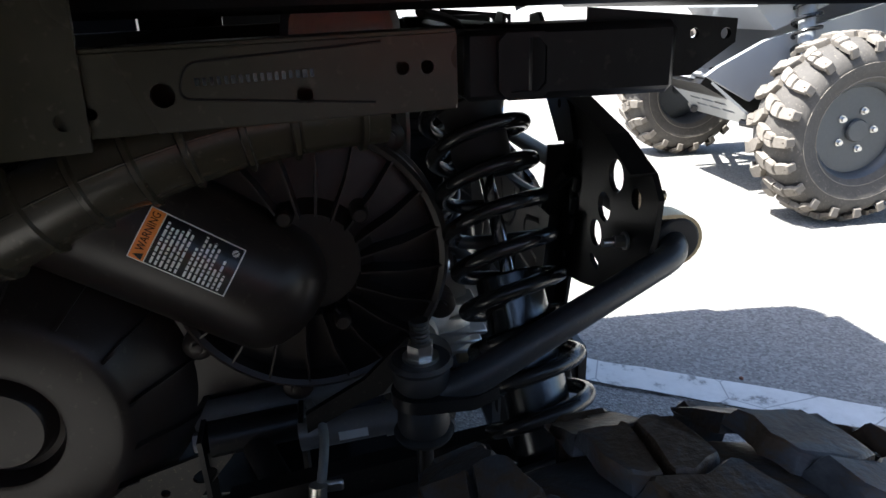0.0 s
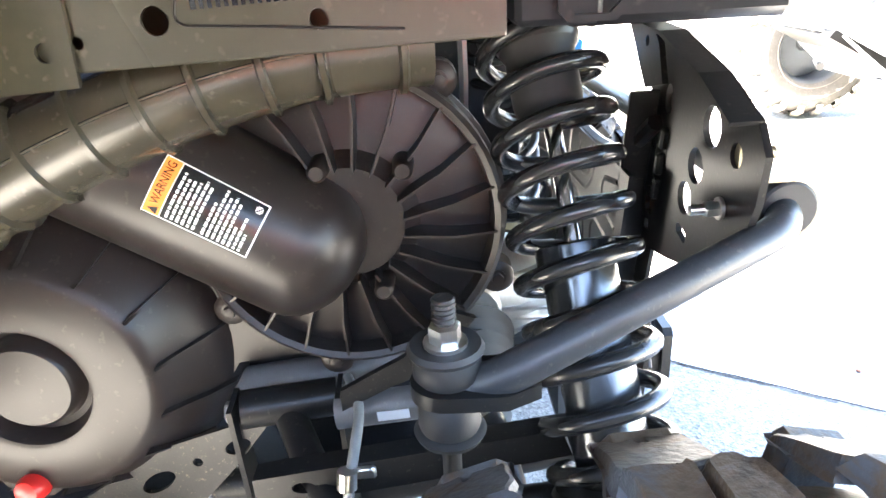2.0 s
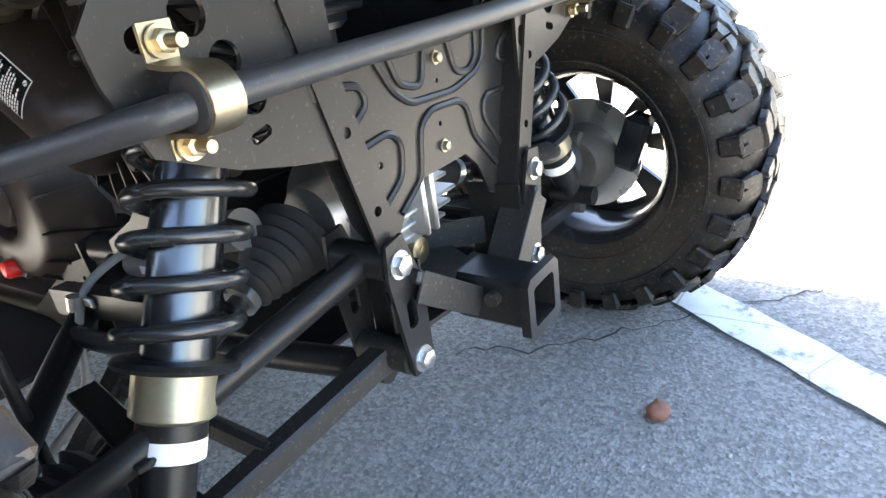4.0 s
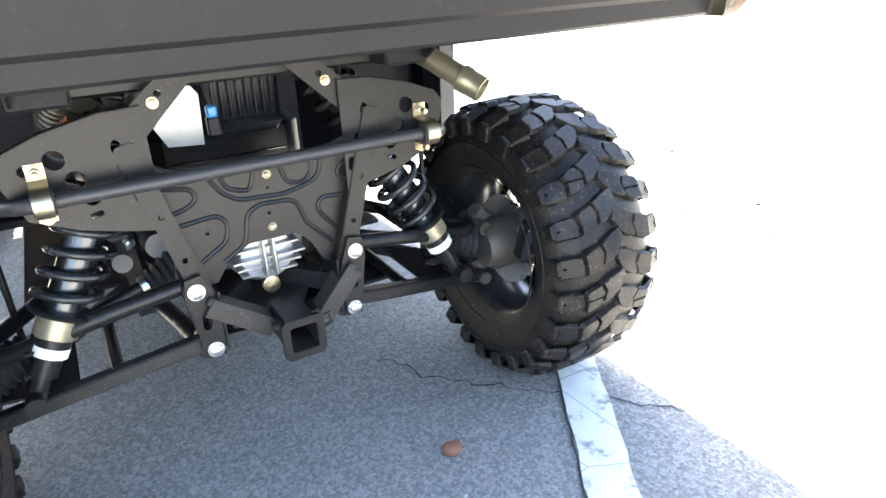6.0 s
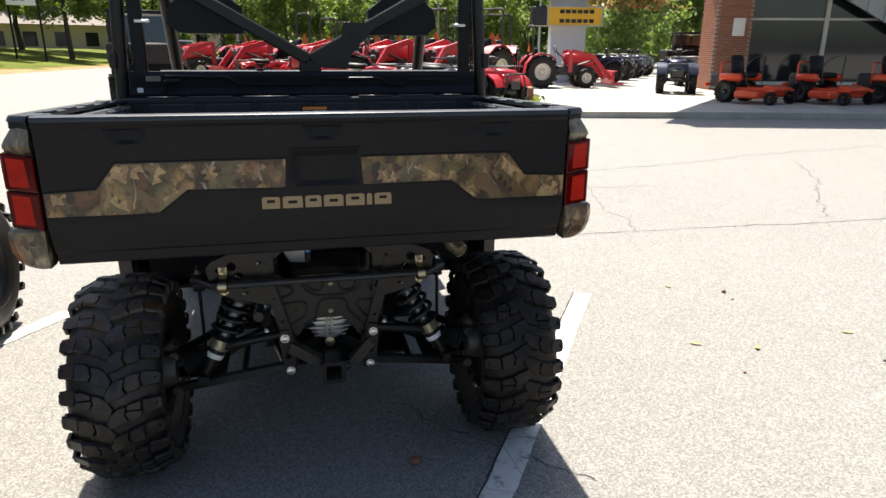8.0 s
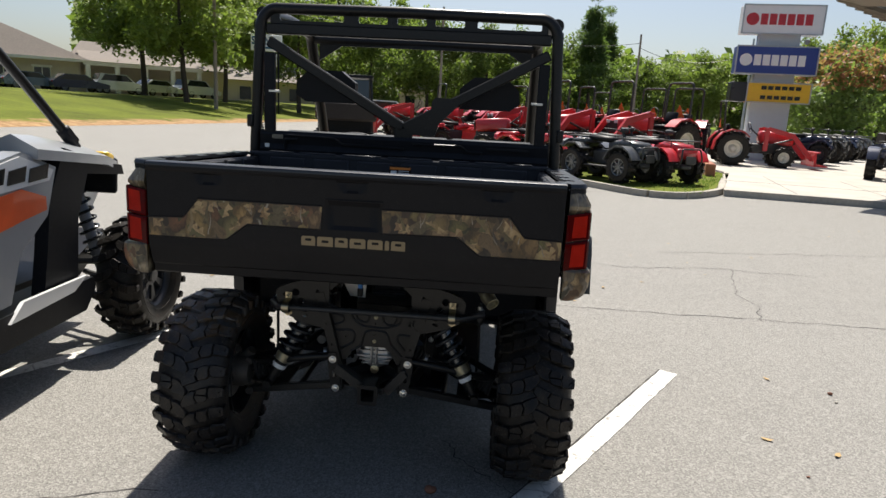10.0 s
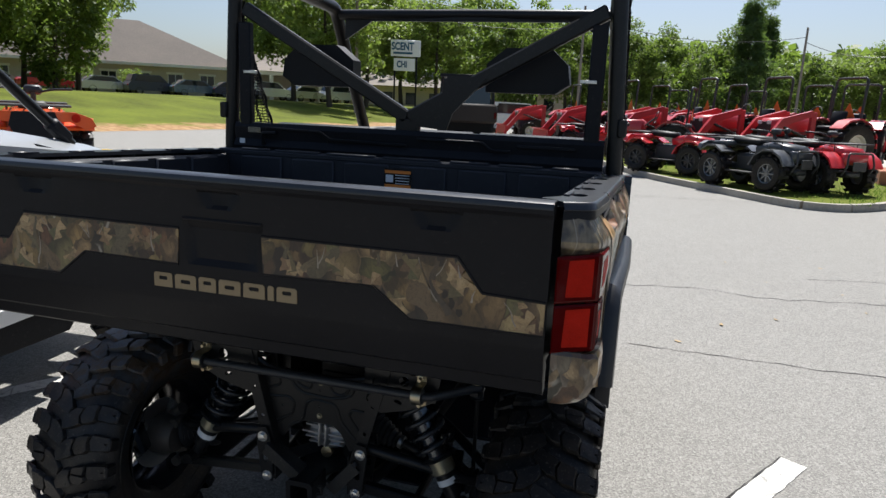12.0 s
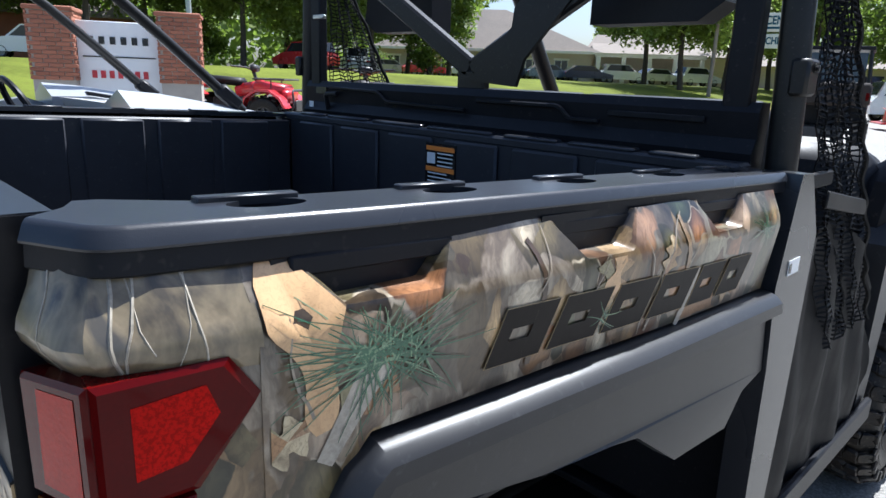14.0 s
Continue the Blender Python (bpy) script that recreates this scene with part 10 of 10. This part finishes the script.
# third block and vehicles at the far side of the bank
of3 = thing("office_building", "tan and brick office with grey shingle roof", "building")
x3, y3 = polar(77.5, 52)
O3 = pose(x3, y3, ground_z(x3, y3) - 0.1, 0, 0, 70)
for nm, b, mt in (("wall", Build().box((0, 4, 1.5), (16, 8, 3.0)), BRICK), ("porch", Build().box((-4, -0.6, 1.5), (5, 1.4, 3.0)), STUCCO), ("roof", Build().add([(-9, -1.4, 2.95), (9, -1.4, 2.95), (9, 9, 2.95), (-9, 9, 2.95), (-5, 4, 6.4), (5, 4, 6.4)], [(0, 1, 5, 4), (1, 2, 5), (2, 3, 4, 5), (3, 0, 4)]), ROOF)):
    b.v = [tuple(O3 @ Vector(p)) for p in b.v]
    part(nm, b, mt, of3)
for a, d, pt, suv, lb, tn in ((75.5, 40, WHTB, True, "white pick-up parked on the bank", 160), (56.0, 43, REDP, True, "dark red van parked under the trees", 95), (52.2, 50, WHTB, True, "white van parked under the trees", 60)):
    x, y = polar(a, d)
    car(pose(x, y, ground_z(x, y) - 0.02, 0, 0, tn), pt, lb, suv)

# ---- poles, wires and the street sign ----
def pole(a, d, h, r, mat, label):
    x, y = polar(a, d)
    z = ground_z(x, y)
    b = Build()
    b.tube([(x, y, z - 0.1), (x, y, z + h)], [r, r * 0.7], 10)
    solid("utility_pole", b, mat, label, "pole", "poles along the road")
    return Vector((x, y, z + h))


tops = [pole(64.5, 34, 9.5, 0.14, GALV, "grey metal street pole on the bank"), pole(23.3, 50, 10.0, 0.15, POLE, "brown wooden utility pole on the bank"), pole(4.5, 60, 10.5, 0.14, POLE, "brown wooden utility pole beyond the lot"), pole(-20.5, 64, 9.0, 0.12, GALV, "grey street lamp pole beyond the lot"), pole(-12, 66, 9.5, 0.13, POLE, "brown wooden utility pole beyond the lot")]
for a, b2, dz in ((0, 1, -0.6), (1, 2, -0.5), (2, 4, -0.8), (4, 3, -1.2), (1, 2, -1.6)):
    q = Build()
    p, e = tops[a] + Vector((0, 0, dz)), tops[b2] + Vector((0, 0, dz))
    q.tube([p.lerp(e, t / 16) - Vector((0, 0, 1.1 * (1 - (2 * t / 16 - 1) ** 2))) for t in range(17)], 0.025, 5)
    solid("overhead_cable", q, PLASTIC, "thin black overhead cable between poles", "cable", "overhead cables")
st = thing("street_sign", "two white boards on black posts beside the road", "sign")
sx0, sy0 = polar(19.2, 55)
zs = ground_z(sx0, sy0)
SM = pose(sx0, sy0, zs, 0, 0, 16) @ Matrix.Diagonal((0.86, 0.86, 0.95, 1))


def st_part(name, b, mat, parent=st):
    b.v = [tuple(SM @ Vector(p)) for p in b.v]
    return part(name, b, mat, parent)


for x in (-1.0, 1.05):
    st_part("post", Build().box((x, 0.1, 2.9), (0.16, 0.16, 6.0), cut=0.02), PLASTIC)
bd1 = st_part("board", Build().box((0, 0, 5.7), (2.8, 0.25, 1.35), cut=0.03), SIGNW)
bd2 = st_part("board", Build().box((-0.1, 0, 4.35), (2.0, 0.25, 1.05), cut=0.03), SIGNW)
words("board_word", "SCENT", 0.86, SM @ Matrix.Translation((-0.28, -0.14, 5.82)) @ pose(0, 0, 0, 90, 0, 0), TEAL, bd1, 0.01, 2.1, 0.03)
st_part("word_bar", Build().box((-0.25, -0.14, 5.3), (1.8, 0.03, 0.16)), TEAL, bd1)
words("board_word", "CHI", 0.72, SM @ Matrix.Translation((-0.32, -0.14, 4.35)) @ pose(0, 0, 0, 90, 0, 0), TEAL, bd2, 0.01, 0.95, 0.03)

# ---- small things on the asphalt ----
STONE = material("brown_stone", (0.2, 0.085, 0.05), 0.7, vary=0.3, scale=40, bump=0.5, bump_scale=150)
LITTER = material("dry_leaf", (0.36, 0.24, 0.1), 0.7, vary=0.3, scale=60)


def pebble(x, y, r, mat, label, seed, flat=0.75):
    rr = random.Random(seed)
    b = Build()
    b.soft = 60
    n = 12
    prof = []
    v, f = [], []
    for i in range(7):
        e = -math.pi / 2 + math.pi * i / 6
        for k in range(n):
            a = 2 * math.pi * k / n
            q = r * (1 + 0.22 * noise.noise(Vector((math.cos(a) * 1.4 + seed, math.sin(a) * 1.4, i * 0.5))))
            v.append((x + q * 1.25 * math.cos(e) * math.cos(a), y + q * math.cos(e) * math.sin(a), height(x, y) + r * flat * 0.92 + q * flat * math.sin(e)))
    for i in range(6):
        for k in range(n):
            f.append((i * n + k, i * n + (k + 1) % n, (i + 1) * n + (k + 1) % n, (i + 1) * n + k))
    b.add(v, f)
    return solid("stone", b, mat, label, "stone", "loose stones")


pebble(0.285, 0.243, 0.02, STONE, "reddish brown stone on the shaded asphalt", 3)
for i, (x, y, r) in enumerate(((0.24, 0.12, 0.004), (0.42, -0.3, 0.005), (0.1, -0.05, 0.006), (2.464, 1.558, 0.012), (2.44, 1.44, 0.008), (1.9, 0.6, 0.006), (-0.3, -0.5, 0.007))):
    pebble(x, y, r, STONE if i % 2 else CONCRETE, "small stone on the asphalt", 5 + i)
for i in range(46):
    rr = random.Random(100 + i)
    x, y = rr.uniform(-2.5, 6.5), rr.uniform(-1.2, 9.5)
    if abs(x) < 0.95 and -0.2 < y < 3.2:
        continue
    s = rr.uniform(0.012, 0.032)
    a = rr.uniform(0, 6.3)
    b = Build()
    z = height(x, y) + 0.004
    pts = [(-1, 0, 0.15), (-0.4, 0.4, 0.0), (0.5, 0.33, 0.1), (1, 0, 0.3), (0.4, -0.38, 0.05), (-0.5, -0.35, 0.1)]
    b.add([(x + s * (p * math.cos(a) - q * math.sin(a)), y + s * (p * math.sin(a) + q * math.cos(a)), z + s * h) for p, q, h in pts], [(0, 1, 2, 3, 4, 5)])
    solid("fallen_leaf", b, LITTER, "dry fallen leaf on the asphalt", "leaf", "fallen leaves")
tw = Build()
tw.tube([(2.62, 0.55, 0.012), (2.85, 0.42, 0.02), (3.15, 0.30, 0.012), (3.5, 0.10, 0.015)], [0.006, 0.006, 0.004, 0.002], 6)
solid("twig", tw, BARK, "thin dry twig on the asphalt", "twig")
# cracks in the surface
CRACK = material("crack_shadow", (0.035, 0.032, 0.03), 0.95, vary=0.3, scale=30)
ck = Build()
rr = random.Random(9)


def crack(x, y, a, n, step, w, turn=0.5):
    pts = []
    for i in range(n):
        pts.append((x, y))
        a2 = a + rr.uniform(-turn, turn)
        x, y = x + step * math.cos(a2), y + step * math.sin(a2)
    v = []
    for i, (px, py) in enumerate(pts):
        j, k = max(i - 1, 0), min(i + 1, n - 1)
        d = Vector((pts[k][0] - pts[j][0], pts[k][1] - pts[j][1])).normalized()
        ww = w * rr.uniform(0.35, 1.0) / 2
        v += [(px - d.y * ww, py + d.x * ww, height(px, py) + 0.0025), (px + d.y * ww, py - d.x * ww, height(px, py) + 0.0025)]
    ck.add(v, [(2 * i, 2 * i + 1, 2 * i + 3, 2 * i + 2) for i in range(n - 1)])


crack(0.9, 3.0, 0.02, 120, 0.06, 0.011, 0.3)
crack(2.64, 2.95, 1.35, 40, 0.05, 0.007)
crack(4.6, 3.1, 0.9, 60, 0.06, 0.009)
crack(0.30, 0.66, -0.9, 40, 0.025, 0.006, 0.8)
crack(2.5, 5.5, 0.2, 90, 0.08, 0.012)
crack(-3.8, 4.2, 0.1, 90, 0.09, 0.012)
crack(-2.6, -0.4, 0.3, 40, 0.05, 0.006, 0.3)
crack(-9.0, 9.5, 0.15, 140, 0.12, 0.02)
# the seam beside the painted line
for off in (-0.058,):
    a, e = Vector((-0.92, -2.27)), Vector((1.60, 1.72))
    d = (e - a).normalized()
    sd = Vector((-d.y, d.x)) * 0.058
    n = 110
    v = []
    for i in range(n + 1):
        p = a.lerp(e, i / n) + sd + Vector((rr.uniform(-0.003, 0.003), 0))
        w = rr.uniform(0.003, 0.008)
        v += [(p.x - d.y * w / 2, p.y + d.x * w / 2, 0.0052), (p.x + d.y * w / 2, p.y - d.x * w / 2, 0.0052)]
    ck.add(v, [(2 * i, 2 * i + 1, 2 * i + 3, 2 * i + 2) for i in range(n)])
part("surface_crack", ck, CRACK, ground)
